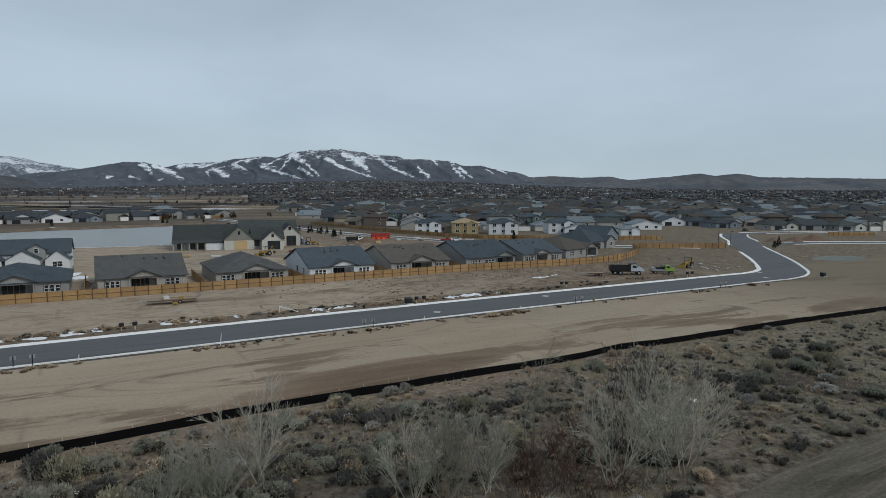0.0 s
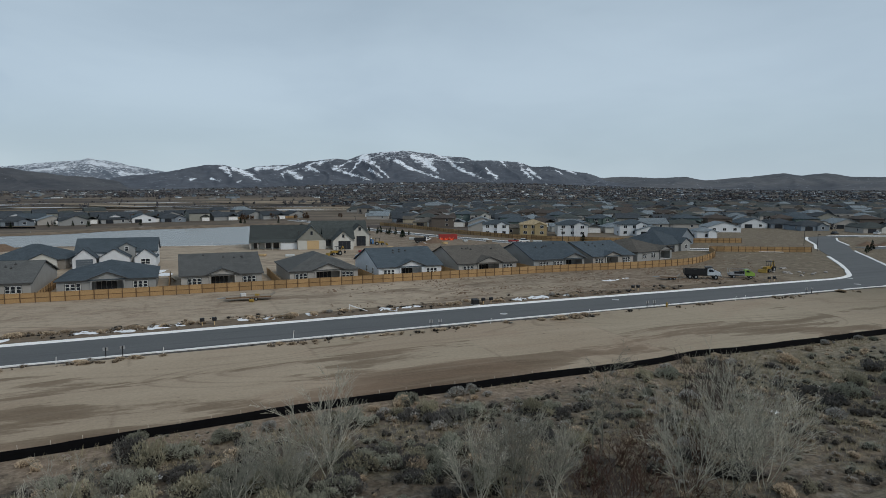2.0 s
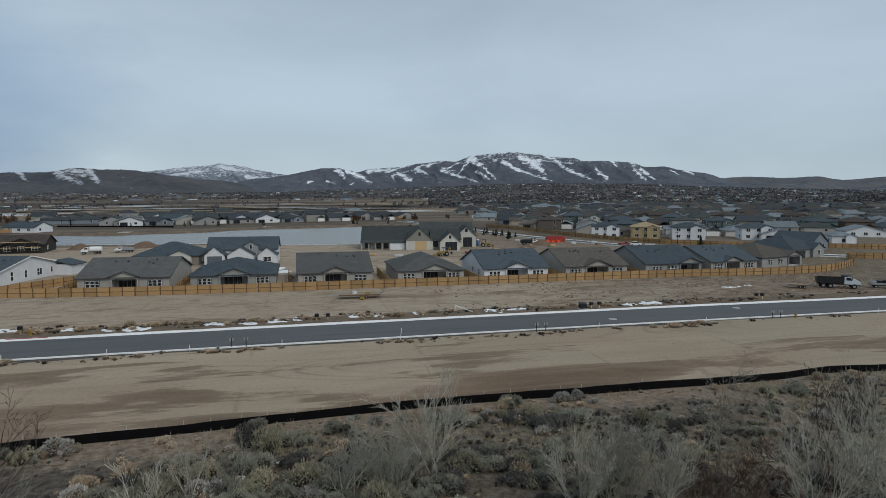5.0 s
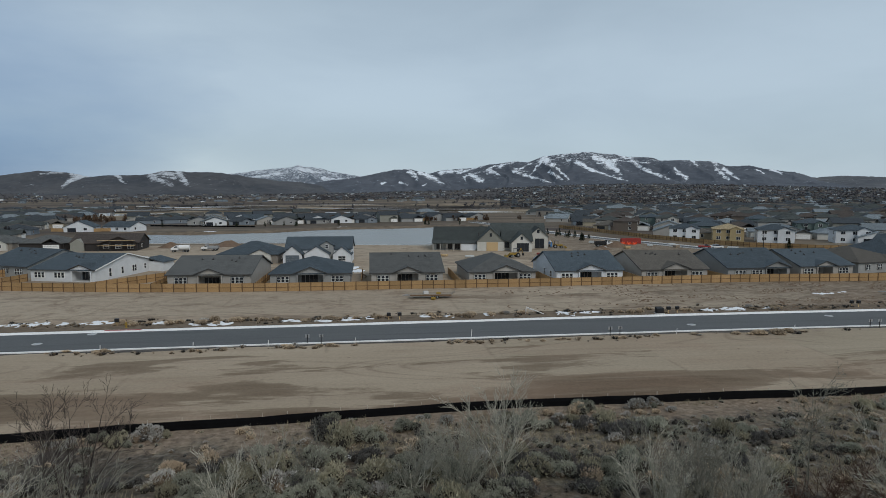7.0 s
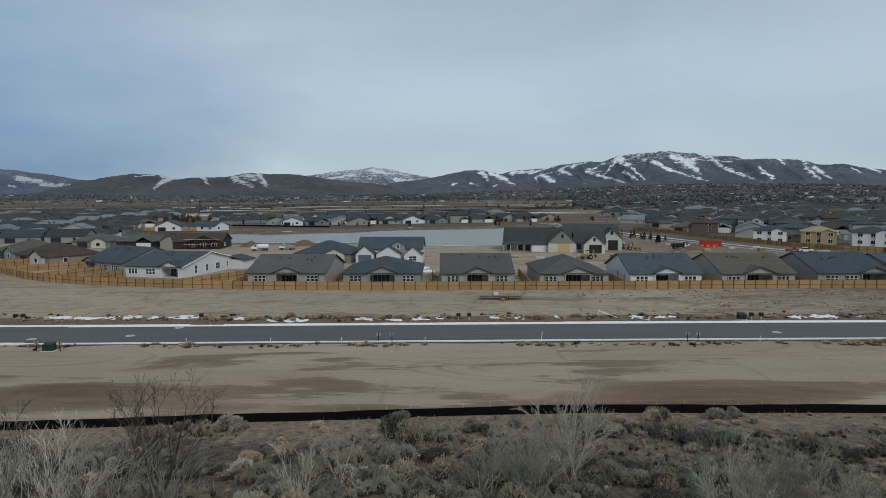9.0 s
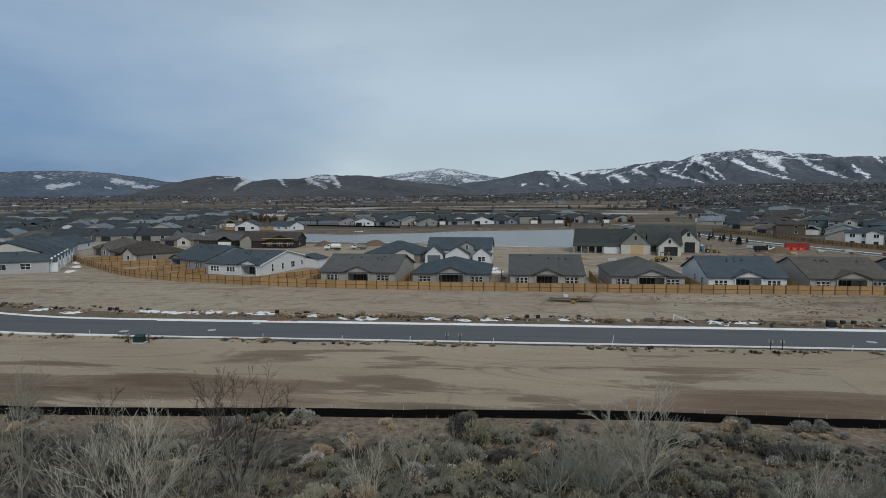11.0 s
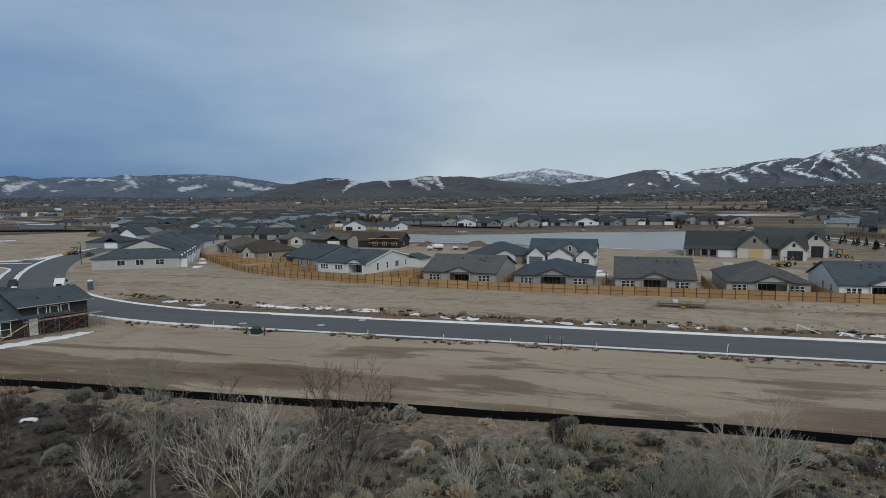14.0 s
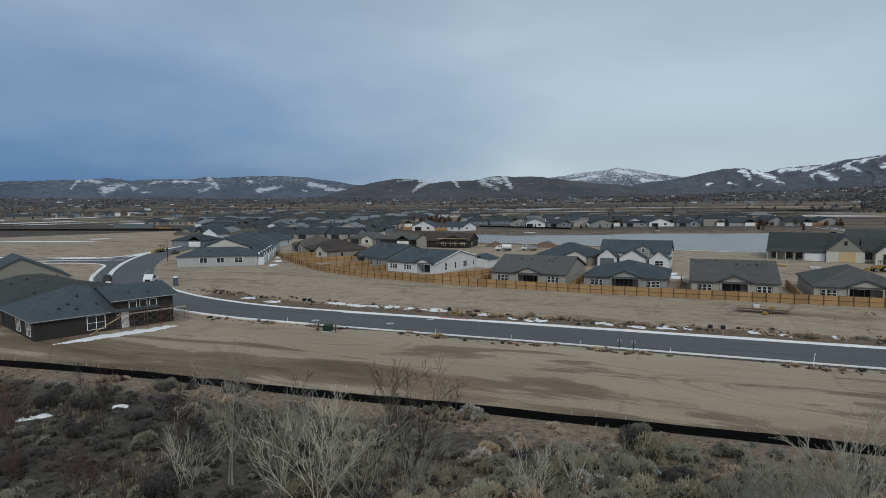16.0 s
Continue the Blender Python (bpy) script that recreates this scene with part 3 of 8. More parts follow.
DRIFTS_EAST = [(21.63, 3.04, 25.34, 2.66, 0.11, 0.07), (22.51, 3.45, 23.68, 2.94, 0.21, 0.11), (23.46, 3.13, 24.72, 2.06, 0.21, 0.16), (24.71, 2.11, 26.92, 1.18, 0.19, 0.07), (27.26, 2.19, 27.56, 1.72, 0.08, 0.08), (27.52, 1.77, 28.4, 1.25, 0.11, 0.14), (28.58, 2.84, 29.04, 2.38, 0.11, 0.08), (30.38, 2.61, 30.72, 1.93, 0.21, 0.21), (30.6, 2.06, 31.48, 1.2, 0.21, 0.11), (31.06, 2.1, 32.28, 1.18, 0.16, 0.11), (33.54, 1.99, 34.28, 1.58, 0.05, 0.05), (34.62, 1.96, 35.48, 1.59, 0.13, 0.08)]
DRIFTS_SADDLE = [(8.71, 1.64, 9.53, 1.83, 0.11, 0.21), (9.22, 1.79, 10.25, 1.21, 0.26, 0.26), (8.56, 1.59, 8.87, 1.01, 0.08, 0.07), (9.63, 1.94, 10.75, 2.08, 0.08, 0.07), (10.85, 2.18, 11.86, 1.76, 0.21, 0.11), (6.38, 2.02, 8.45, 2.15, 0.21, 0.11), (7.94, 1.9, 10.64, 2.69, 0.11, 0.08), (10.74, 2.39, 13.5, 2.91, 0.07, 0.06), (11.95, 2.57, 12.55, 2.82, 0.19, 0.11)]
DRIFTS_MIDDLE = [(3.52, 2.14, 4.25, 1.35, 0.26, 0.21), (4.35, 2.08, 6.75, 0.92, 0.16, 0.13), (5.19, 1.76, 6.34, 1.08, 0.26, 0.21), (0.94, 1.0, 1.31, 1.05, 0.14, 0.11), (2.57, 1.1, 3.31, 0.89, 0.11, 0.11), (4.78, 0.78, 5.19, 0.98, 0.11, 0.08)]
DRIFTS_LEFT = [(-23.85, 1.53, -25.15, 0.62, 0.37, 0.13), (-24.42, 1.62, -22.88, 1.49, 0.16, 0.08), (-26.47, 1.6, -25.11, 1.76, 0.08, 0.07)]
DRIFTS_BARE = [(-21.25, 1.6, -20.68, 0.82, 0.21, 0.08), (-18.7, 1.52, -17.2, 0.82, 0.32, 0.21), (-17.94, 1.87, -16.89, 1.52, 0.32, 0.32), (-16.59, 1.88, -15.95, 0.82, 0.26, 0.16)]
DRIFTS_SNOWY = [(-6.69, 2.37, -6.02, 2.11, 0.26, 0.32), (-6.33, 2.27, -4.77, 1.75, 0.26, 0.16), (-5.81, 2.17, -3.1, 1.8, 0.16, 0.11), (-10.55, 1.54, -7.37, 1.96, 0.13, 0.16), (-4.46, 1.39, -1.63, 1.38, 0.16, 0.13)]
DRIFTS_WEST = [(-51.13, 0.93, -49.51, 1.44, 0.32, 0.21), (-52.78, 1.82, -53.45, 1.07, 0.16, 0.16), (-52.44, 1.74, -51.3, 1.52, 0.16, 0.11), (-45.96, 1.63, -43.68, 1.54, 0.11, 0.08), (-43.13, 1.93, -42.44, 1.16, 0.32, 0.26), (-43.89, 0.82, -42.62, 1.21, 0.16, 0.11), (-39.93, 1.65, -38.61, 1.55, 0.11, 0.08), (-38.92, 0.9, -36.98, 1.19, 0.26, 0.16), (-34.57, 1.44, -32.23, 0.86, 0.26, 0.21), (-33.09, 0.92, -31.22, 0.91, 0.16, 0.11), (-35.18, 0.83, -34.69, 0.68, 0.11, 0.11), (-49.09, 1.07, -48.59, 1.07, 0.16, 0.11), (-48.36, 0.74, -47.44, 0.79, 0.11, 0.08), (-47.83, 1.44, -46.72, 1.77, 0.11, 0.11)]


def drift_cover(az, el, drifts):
    """How deep snow lies at each point of a slope, by its angles from the camera, 0 to 0.9."""
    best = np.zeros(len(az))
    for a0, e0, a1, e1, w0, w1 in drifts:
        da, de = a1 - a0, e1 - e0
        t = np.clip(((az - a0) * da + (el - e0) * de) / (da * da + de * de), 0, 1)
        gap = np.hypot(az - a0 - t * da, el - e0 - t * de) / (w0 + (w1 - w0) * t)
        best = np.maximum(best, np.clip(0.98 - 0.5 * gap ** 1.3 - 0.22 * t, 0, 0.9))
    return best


def build_range(name, crest, r0, rc, material, label, seed, rough=1.0, lean=2.5, spurs=0.55, step=0.14, drifts=()):
    """Hills as one sheet over direction and distance: foot at r0, crest at rc, spurs running down from it."""
    a0, a1 = crest[0][0] - 1.5, crest[-1][0] + 1.5
    na, nr, nb = int((a1 - a0) / step), 60, 5
    v, f, ang = [], [], []
    for i in range(na + 1):
        az = a0 + (a1 - a0) * i / na
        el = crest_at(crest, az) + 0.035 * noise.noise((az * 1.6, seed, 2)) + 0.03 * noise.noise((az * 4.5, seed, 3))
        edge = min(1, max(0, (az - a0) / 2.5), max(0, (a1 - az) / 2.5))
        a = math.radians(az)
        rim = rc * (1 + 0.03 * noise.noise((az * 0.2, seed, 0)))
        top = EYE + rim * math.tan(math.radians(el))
        for j in range(nr + nb + 1):
            s = j / nr if j <= nr else 1 - (j - nr) / nb
            r = r0 + (rim - r0) * s if j <= nr else rim + 420 * (j - nr) / nb
            x, y = r * math.sin(a), r * math.cos(a)
            base = ground_z(x, y)
            # spurs lean to the right on their way down
            w = (az - lean * (1 - s)) * spurs + 0.8 * noise.noise((az * 0.33, s * 1.6, seed + 8)) + 0.25 * noise.noise((az * 1.1, s * 4, seed + 9))
            k1 = 1 - 2 * abs(noise.noise((w, 0.35 * s, seed + 3)))
            k2 = 1 - 2 * abs(noise.noise((w * 2.6, 0.8 * s, seed + 5)))
            k3 = noise.fractal((az * 2.2, s * 5, seed), 0.9, 2.1, 4)
            cut = 4 * s * (1 - s) if j <= nr else 0
            body = s ** 1.15 if j <= nr else s
            z = base + (top - base) * edge * (body + rough * (0.30 * cut * (k1 - 0.62) + 0.10 * cut * (k2 - 0.5)) + rough * 0.02 * k3 * min(1, 6 * s) * (1 if s < 0.97 else 0.25))
            z -= 5 * (1 - min(1, s * 10))
            v.append((x, y, z))
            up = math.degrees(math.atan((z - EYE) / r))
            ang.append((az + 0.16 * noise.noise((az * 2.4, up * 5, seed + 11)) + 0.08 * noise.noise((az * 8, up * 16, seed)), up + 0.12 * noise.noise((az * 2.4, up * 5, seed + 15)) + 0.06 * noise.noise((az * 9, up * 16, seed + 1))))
    m = nr + nb + 1
    for i in range(na):
        for j in range(m - 1):
            a_, b_ = i * m + j, (i + 1) * m + j
            f.append((a_, a_ + 1, b_ + 1, b_))
    ob = mesh_part(name, v, f, material, smooth=True)
    ang = np.array(ang)
    ob.data.attributes.new("drift", "FLOAT", "POINT").data.foreach_set("value", drift_cover(ang[:, 0], ang[:, 1], drifts))
    tagged(ob, label, "mountains", kind="structure")


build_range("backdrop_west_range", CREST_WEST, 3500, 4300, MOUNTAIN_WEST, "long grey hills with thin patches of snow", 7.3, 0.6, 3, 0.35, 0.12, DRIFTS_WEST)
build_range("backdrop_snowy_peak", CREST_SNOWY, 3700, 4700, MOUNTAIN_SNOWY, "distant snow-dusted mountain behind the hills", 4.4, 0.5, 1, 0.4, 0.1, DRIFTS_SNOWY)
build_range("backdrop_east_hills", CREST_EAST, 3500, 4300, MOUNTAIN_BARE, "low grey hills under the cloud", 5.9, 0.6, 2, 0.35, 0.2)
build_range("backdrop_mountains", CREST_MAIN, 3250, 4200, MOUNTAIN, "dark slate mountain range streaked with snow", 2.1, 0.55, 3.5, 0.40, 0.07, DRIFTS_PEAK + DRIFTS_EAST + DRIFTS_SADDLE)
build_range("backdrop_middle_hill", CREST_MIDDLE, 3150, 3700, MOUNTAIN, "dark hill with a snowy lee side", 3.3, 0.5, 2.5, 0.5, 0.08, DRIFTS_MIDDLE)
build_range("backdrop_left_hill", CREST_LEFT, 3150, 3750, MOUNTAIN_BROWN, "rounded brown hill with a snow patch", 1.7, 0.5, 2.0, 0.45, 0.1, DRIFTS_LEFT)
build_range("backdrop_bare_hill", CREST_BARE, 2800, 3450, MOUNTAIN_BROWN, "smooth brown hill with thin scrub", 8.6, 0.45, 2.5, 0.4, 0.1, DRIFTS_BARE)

# ---- lots, streets ----
LOT = 0.03
SILT_LINE = smooth_line([(-150, 39.5), (-118, 44.5), (-78, 50.4), (-62, 52.2), (-38.7, 53.6), (-20, 55.2), (-8, 55.9), (2, 56.8), (15, 57.4), (26, 57.2), (38, 57.2), (50, 56.8), (56, 57.4), (60, 57.8), (66, 57.0), (72, 56.7), (84, 56.4), (97, 56.1), (128, 54.0), (170, 50.0), (220, 44)], 2.4)
MAIN = smooth_line([(-60, 91.5), (0, 92.4), (60, 93), (130, 92.2), (146, 92.0), (156, 94.6), (164.5, 100.3), (180, 112.7), (199, 129.6), (219, 147.6), (238.5, 162.5), (258, 180), (274, 191.5)], 3.0)
WEST = smooth_line([(-60, 91.5), (-78, 91.8), (-97, 95.5), (-115, 102.5), (-130, 112), (-145, 124.0), (-162, 140), (-180, 160), (-196, 182), (-212, 214), (-224, 252)], 3.0)

front = [(p.x, p.y) for p in SILT_LINE]
sheet("ground_graded_lots", front + [(330, 40), (330, 150), (420, 300), (300, 300), (160, 215), (118, 260), (90, 400), (46, 410), (40, 262), (-112, 262), (-150, 262), (-170, 300), (-330, 330), (-420, 180), (-300, 60)], LOT, EARTH)
tagged(bpy.data.objects["ground_graded_lots"], "bare graded brown earth with tyre tracks and damp patches", "ground", kind="structure")


def kerb(line, side, half, w, name, keep=None):
    """A concrete gutter and rolled kerb along one side of a street's middle line, where keep(point) holds."""
    a, b, c = offset_line(line, side * (half - w)), offset_line(line, side * (half - w * 0.55)), offset_line(line, side * half)
    v, f = [], []
    for p, q, r in zip(a, b, c):
        # soil spills over the back of the kerb here and there
        r = r.lerp(q, 0.45 * max(0, noise.noise((r.x * 0.16, r.y * 0.16, 2.0)) + 0.15 + 0.5 * noise.noise((r.x * 0.6, r.y * 0.6, 4.0))))
        v += [(p.x, p.y, LOT + 0.03), (p.x, p.y, LOT + 0.07), (q.x, q.y, LOT + 0.08), (q.x, q.y, LOT + 0.17), (r.x, r.y, LOT + 0.18), (r.x, r.y, LOT - 0.1)]
    for i in range(len(a) - 1):
        if keep and not (keep(c[i]) and keep(c[i + 1])):
            continue
        for k in range(5):
            q = (6 * i + k, 6 * i + k + 1, 6 * i + k + 7, 6 * i + k + 6)
            f.append(q if side < 0 else tuple(reversed(q)))
    tagged(mesh_part("kerb_" + name, v, f, KERB), "pale concrete kerb and gutter along the street", "kerb", kind="structure")


def street(line, half, near_w, far_w, name, z, keep_left=None, keep_right=None):
    """Asphalt with kerbs along both sides; left of the line is the far side."""
    tagged(ribbon("road_" + name, offset_line(line, half - far_w), offset_line(line, -(half - near_w)), LOT + z, LOT + z, ASPHALT), "dark grey new asphalt street", "road", kind="structure")
    kerb(line, 1, half, far_w, name + "_left", keep_left)
    kerb(line, -1, half, near_w, name + "_right", keep_right)


VERGE = smooth_line([(-100, 105.5), (-80, 101.5), (-60, 100.5), (0, 101.4), (60, 102.2), (110, 101.6), (134, 101.8)], 3)
verge_out = [(p.x, p.y + 3.2 + 1.3 * noise.noise((p.x * 0.11, 3.0, 0))) for p in VERGE]
tagged(sheet("ground_verge", [(p.x, p.y - 3.0) for p in VERGE] + verge_out[::-1], LOT + 0.012, VERGE_SOIL), "strip of churned dark soil behind the kerb", "soil", kind="structure")
shoulder = [p for p in MAIN if -60 <= p.x < 150]
edge = offset_line(shoulder, -6.2)
tagged(ribbon("ground_shoulder", edge, [q.lerp(e, 0.45 + 0.5 * noise.noise((e.x * 0.08, 6.0, 0))) for e, q in zip(edge, offset_line(shoulder, -8.0))], LOT + 0.02, LOT + 0.012, mat_plain("road_base", (0.085, 0.078, 0.072), 0.95, 0, 0.35, 1.3, 0.1, 0.6)), "strip of dark gravel behind the kerb", "soil", kind="structure")
street(MAIN, 6.35, 0.8, 1.25, "main", 0.05, lambda p: not (197 < p.x < 214), lambda p: not (224 < p.x < 240))
street(WEST, 6.35, 0.8, 1.2, "west", 0.054, None, lambda p: not (-206 < p.x < -131))
BRANCH = smooth_line([(-190, 163), (-207, 156), (-221, 149)], 2)
street(BRANCH, 6.0, 1.2, 1.4, "west_branch", 0.058, lambda p: p.x < -186, lambda p: p.x < -206)
kerb(smooth_line([(-130.5, 103.8), (-140, 108.6), (-151, 116), (-167, 131), (-177, 141), (-184, 145), (-192, 145.5), (-200, 143.5), (-210, 139.5)], 1.5), 1, 0.5, 1.0, "west_corner")
kerb(smooth_line([(-216, 154.5), (-205, 160), (-201.5, 166), (-203, 176), (-208, 188)], 1.5), 1, 0.6, 1.2, "north_corner")
tagged(sheet("road_junction", [(-130, 104.5), (-140, 109.3), (-151, 116.7), (-167, 131.7), (-177, 141.7), (-184, 145.7), (-192, 146.2), (-208, 142), (-214, 154), (-203, 161), (-201, 172), (-190, 170), (-160, 138), (-140, 120)], LOT + 0.061, ASPHALT), "dark grey asphalt at the street corner", "road", kind="structure")
street(smooth_line([(236, 148), (258, 144), (285, 130), (330, 104)], 4), 5.0, 1.2, 1.2, "east_branch", 0.058, lambda p: p.x > 244, lambda p: p.x > 240)
street(smooth_line([(266, 192), (290, 192), (320, 184), (360, 172)], 4), 5.0, 1.2, 1.2, "east_far", 0.062, lambda p: p.x > 284, lambda p: p.x > 292)
street(smooth_line([(75, 452), (86, 397), (92, 348), (103, 291), (116, 250), (130, 214), (158, 180), (196, 152)], 4), 4.0, 1.0, 1.0, "inner", 0.066, None, None)

# ---- pond ----
POND = [(30, 252), (8, 252), (-12, 257), (-39, 268), (-64, 271), (-100, 275), (-125, 272), (-152, 254), (-158, 260), (-128, 300), (-122, 333), (-92, 327), (-79, 334), (-50, 343), (-28, 362), (14, 372), (45, 382), (62, 372), (66, 330), (52, 290)]
shore = [Vector((p[0], p[1])) for p in POND]
tagged(sheet("water_pond", [tuple(p) for p in smooth_line(POND + [POND[0]], 5)], LOT + 0.06, WATER), "still grey retention pond reflecting the overcast sky", "pond", kind="structure")


def build_bank():
    """Low eroded earth bank round the far side of the pond."""
    line = smooth_line([(-156, 262), (-130, 302), (-125, 336), (-92, 331), (-79, 338), (-50, 347), (-28, 366), (14, 376), (45, 386), (66, 378)], 2.5)
    v, f = [], []
    rows = [(0.0, -0.1), (1.2, 0.5), (3.0, 1.1), (6.0, 1.35), (10.0, 0.9), (16.0, -0.1)]
    for i, p in enumerate(line):
        a, b = line[max(i - 1, 0)], line[min(i + 1, len(line) - 1)]
        t = (b - a).normalized()
        for d, z in rows:
            x, y = p.x - t.y * d, p.y + t.x * d
            v.append((x, y, LOT + z * (0.8 + 0.6 * noise.noise((x * 0.12, y * 0.12, 7.0))) + (0.25 * noise.noise((x * 0.5, y * 0.5, 3.0)) if z > 0 else 0)))
    m = len(rows)
    for i in range(len(line) - 1):
        for k in range(m - 1):
            f.append((i * m + k, (i + 1) * m + k, (i + 1) * m + k + 1, i * m + k + 1))
    tagged(mesh_part("ground_pond_bank", v, f, mat_plain("bank_earth", (0.15, 0.118, 0.088), 0.95, 0, 0.45, 0.25, 0.1, 0.8), smooth=True), "low eroded brown earth bank round the pond", "bank", kind="structure")
    rim = smooth_line([(60, 300), (50, 282), (30, 252), (8, 252), (-12, 257), (-39, 268), (-64, 271), (-100, 275), (-118, 273)], 3)
    tagged(ribbon("ground_pond_rim", offset_line(rim, 0.9), [q + Vector((0, 0.6 * noise.noise((q.x * 0.2, 1.0, 0)))) for q in rim], LOT + 0.16, LOT + 0.09, SNOW, 0.12), "thin white rim of ice and snow on the near shore", "snow", kind="structure")


build_bank()


def field_z(x, y, gap):
    """Height of the uneven scrub ground, gap metres in front of the silt fence."""
    return 0.02 + min(1, max(0, gap) / 3) * (0.22 * noise.fractal((x * 0.07, y * 0.07, 1.5), 1.0, 2.0, 4) + 0.12)


def build_field():
    """Uneven scrub ground in front of the silt fence, below and behind the hovering camera."""
    v, f, gaps = [], [], []
    nx, ny = 200, 60
    line = [(-420, 20)] + [(p.x, p.y) for p in SILT_LINE] + [(420, 20)]
    xs = [-420 + 840 * i / nx for i in range(nx + 1)]
    for x in xs:
        j = max(k for k in range(len(line)) if line[k][0] <= x + 1e-6)
        j = min(j, len(line) - 2)
        t = (x - line[j][0]) / (line[j + 1][0] - line[j][0])
        top = line[j][1] + t * (line[j + 1][1] - line[j][1]) + 0.1
        for i in range(ny + 1):
            s = (i / ny) ** 1.5
            y = top - s * 170
            v.append((x, y, field_z(x, y, top - y)))
            gaps.append(top - y)
    for i in range(nx):
        for j in range(ny):
            a, b = i * (ny + 1) + j, (i + 1) * (ny + 1) + j
            f.append((a, a + 1, b + 1, b))
    ob = mesh_part("ground_field", v, f, FIELD, smooth=True)
    ob.data.attributes.new("fence_gap", "FLOAT", "POINT").data.foreach_set("value", gaps)
    tagged(ob, "rough brown scrub ground with litter and dead grass", "field", kind="structure")


build_field()

track = smooth_line([(28, 20), (40, 22.5), (52, 23.3), (75, 23.0), (120, 20)], 3)
tagged(ribbon("ground_track", offset_line(track, 2.6), offset_line(track, -5.4), 0.34, 0.34, mat_track(), 0.4), "worn brown dirt track beside the field", "track", kind="structure")
tagged(sheet("ground_seeded_patch", [(205 + 11 * math.cos(a / 3.2) * (1 + 0.12 * math.sin(a * 1.7)), 106 + 6 * math.sin(a / 3.2)) for a in range(20)], LOT + 0.015, mat_plain("seeded_earth", (0.15, 0.165, 0.15), 0.95, 0, 0.25, 0.2)), "blue-green sprayed patch on bare earth", "patch", kind="structure")


# ---- pasture strips, ditches and snow lines across the open valley ----
def field_strips(name, n, seed, material, z, label, thin):
    """Long ragged strips lying across the valley floor, joined into one sheet."""
    rng = random.Random(seed)
    v, f = [], []
    for _ in range(n):
        az = math.radians(rng.choice((rng.uniform(-60, 14), rng.uniform(-30, 13))))
        r = 640 * 2.0 ** rng.random()
        length, deep = rng.uniform(90, 420), r * r * 0.00004 * rng.uniform(0.5, 1.6) * thin
        turn = -az + rng.uniform(-0.12, 0.12)
        x0, y0 = r * math.sin(az), r * math.cos(az)
        m = 24
        b = len(v)
        for i in range(m + 1):
            u = (i / m - 0.5) * length
            taper = min(1, 6 * i / m, 6 * (1 - i / m))
            for side in (-0.5, 0.5):
                w = side * deep * taper * (1 + 0.7 * noise.noise((u * 0.03, seed + side, r)))
                v.append((x0 + u * math.cos(turn) - w * math.sin(turn), y0 + u * math.sin(turn) + w * math.cos(turn), z))
        for i in range(m):
            f.append((b + 2 * i, b + 2 * i + 2, b + 2 * i + 3, b + 2 * i + 1))
    tagged(mesh_part(name, v, f, material), label, "field", kind="structure")


field_strips("ground_pasture", 46, 5, mat_plain("straw_pasture", (0.27, 0.215, 0.15), 0.95, 0, 0.3, 0.02, 0.1), 0.10, "strips of pale straw pasture across the valley", 1.5)
field_strips("ground_ditch", 46, 6, mat_plain("dark_ditch_scrub", (0.05, 0.043, 0.038), 0.95, 0, 0.3, 0.05, 0.1), 0.16, "dark ditches and hedge lines across the valley", 0.8)
field_strips("ground_snow_line", 16, 9, SNOW, 0.22, "thin lines of old snow across the valley", 0.45)



# ---- houses ----
PANE = {}


def window(parent, m, w, h, lights=1, rows=1, frame_mat=None, name="window"):
    """A framed window whose outside faces local -y; its middle stands at m."""
    bm = bmesh.new()
    t = 0.065
    box(bm, -w / 2 - t, w / 2 + t, -0.07, 0.02, h / 2, h / 2 + t)
    box(bm, -w / 2 - t, w / 2 + t, -0.09, 0.02, -h / 2 - t, -h / 2)
    for k in (0, lights) if lights > 2 else range(lights + 1):
        x = -w / 2 + w * k / lights
        box(bm, x - t * (1 if k == 0 else 0.6), x + t * (1 if k == lights else 0.6), -0.068, 0.02, -h / 2, h / 2)
    for k in range(1, rows):
        z = -h / 2 + h * k / rows
        box(bm, -w / 2, w / 2, -0.055, 0.0, z - 0.03, z + 0.03)
    ob = part(name, bm, frame_mat or TRIM, parent, "white framed window with dark panes" if (frame_mat or TRIM) == TRIM else "")
    ob.matrix_basis = m
    if lights > 2:
        b2 = bmesh.new()
        box(b2, -t * 0.6, t * 0.6, -0.068, 0.02, -h / 2, h / 2)
        me = bpy.data.meshes.new("mullion")
        b2.to_mesh(me)
        b2.free()
        me.materials.append(frame_mat or TRIM)
        for k in range(1, lights):
            shared("mullion", me, ob, pose(-w / 2 + w * k / lights, 0, 0))
    key = (round(w / lights, 2), round(h, 2))
    if key not in PANE:
        b2 = bmesh.new()
        box(b2, -key[0] / 2 + 0.03, key[0] / 2 - 0.03, -0.035, 0.01, -h / 2, h / 2)
        me = bpy.data.meshes.new("pane")
        b2.to_mesh(me)
        b2.free()
        me.materials.append(GLASS)
        PANE[key] = me
    for k in range(lights):
        shared("pane", PANE[key], ob, pose(-w / 2 + w * (k + 0.5) / lights, 0, 0))
    return ob


SASH = {}
CASING = mat_plain("dark_casing", (0.085, 0.08, 0.075), 0.7)
DOOR_FRAME = mat_plain("grey_door_frame", (0.20, 0.195, 0.185), 0.6)


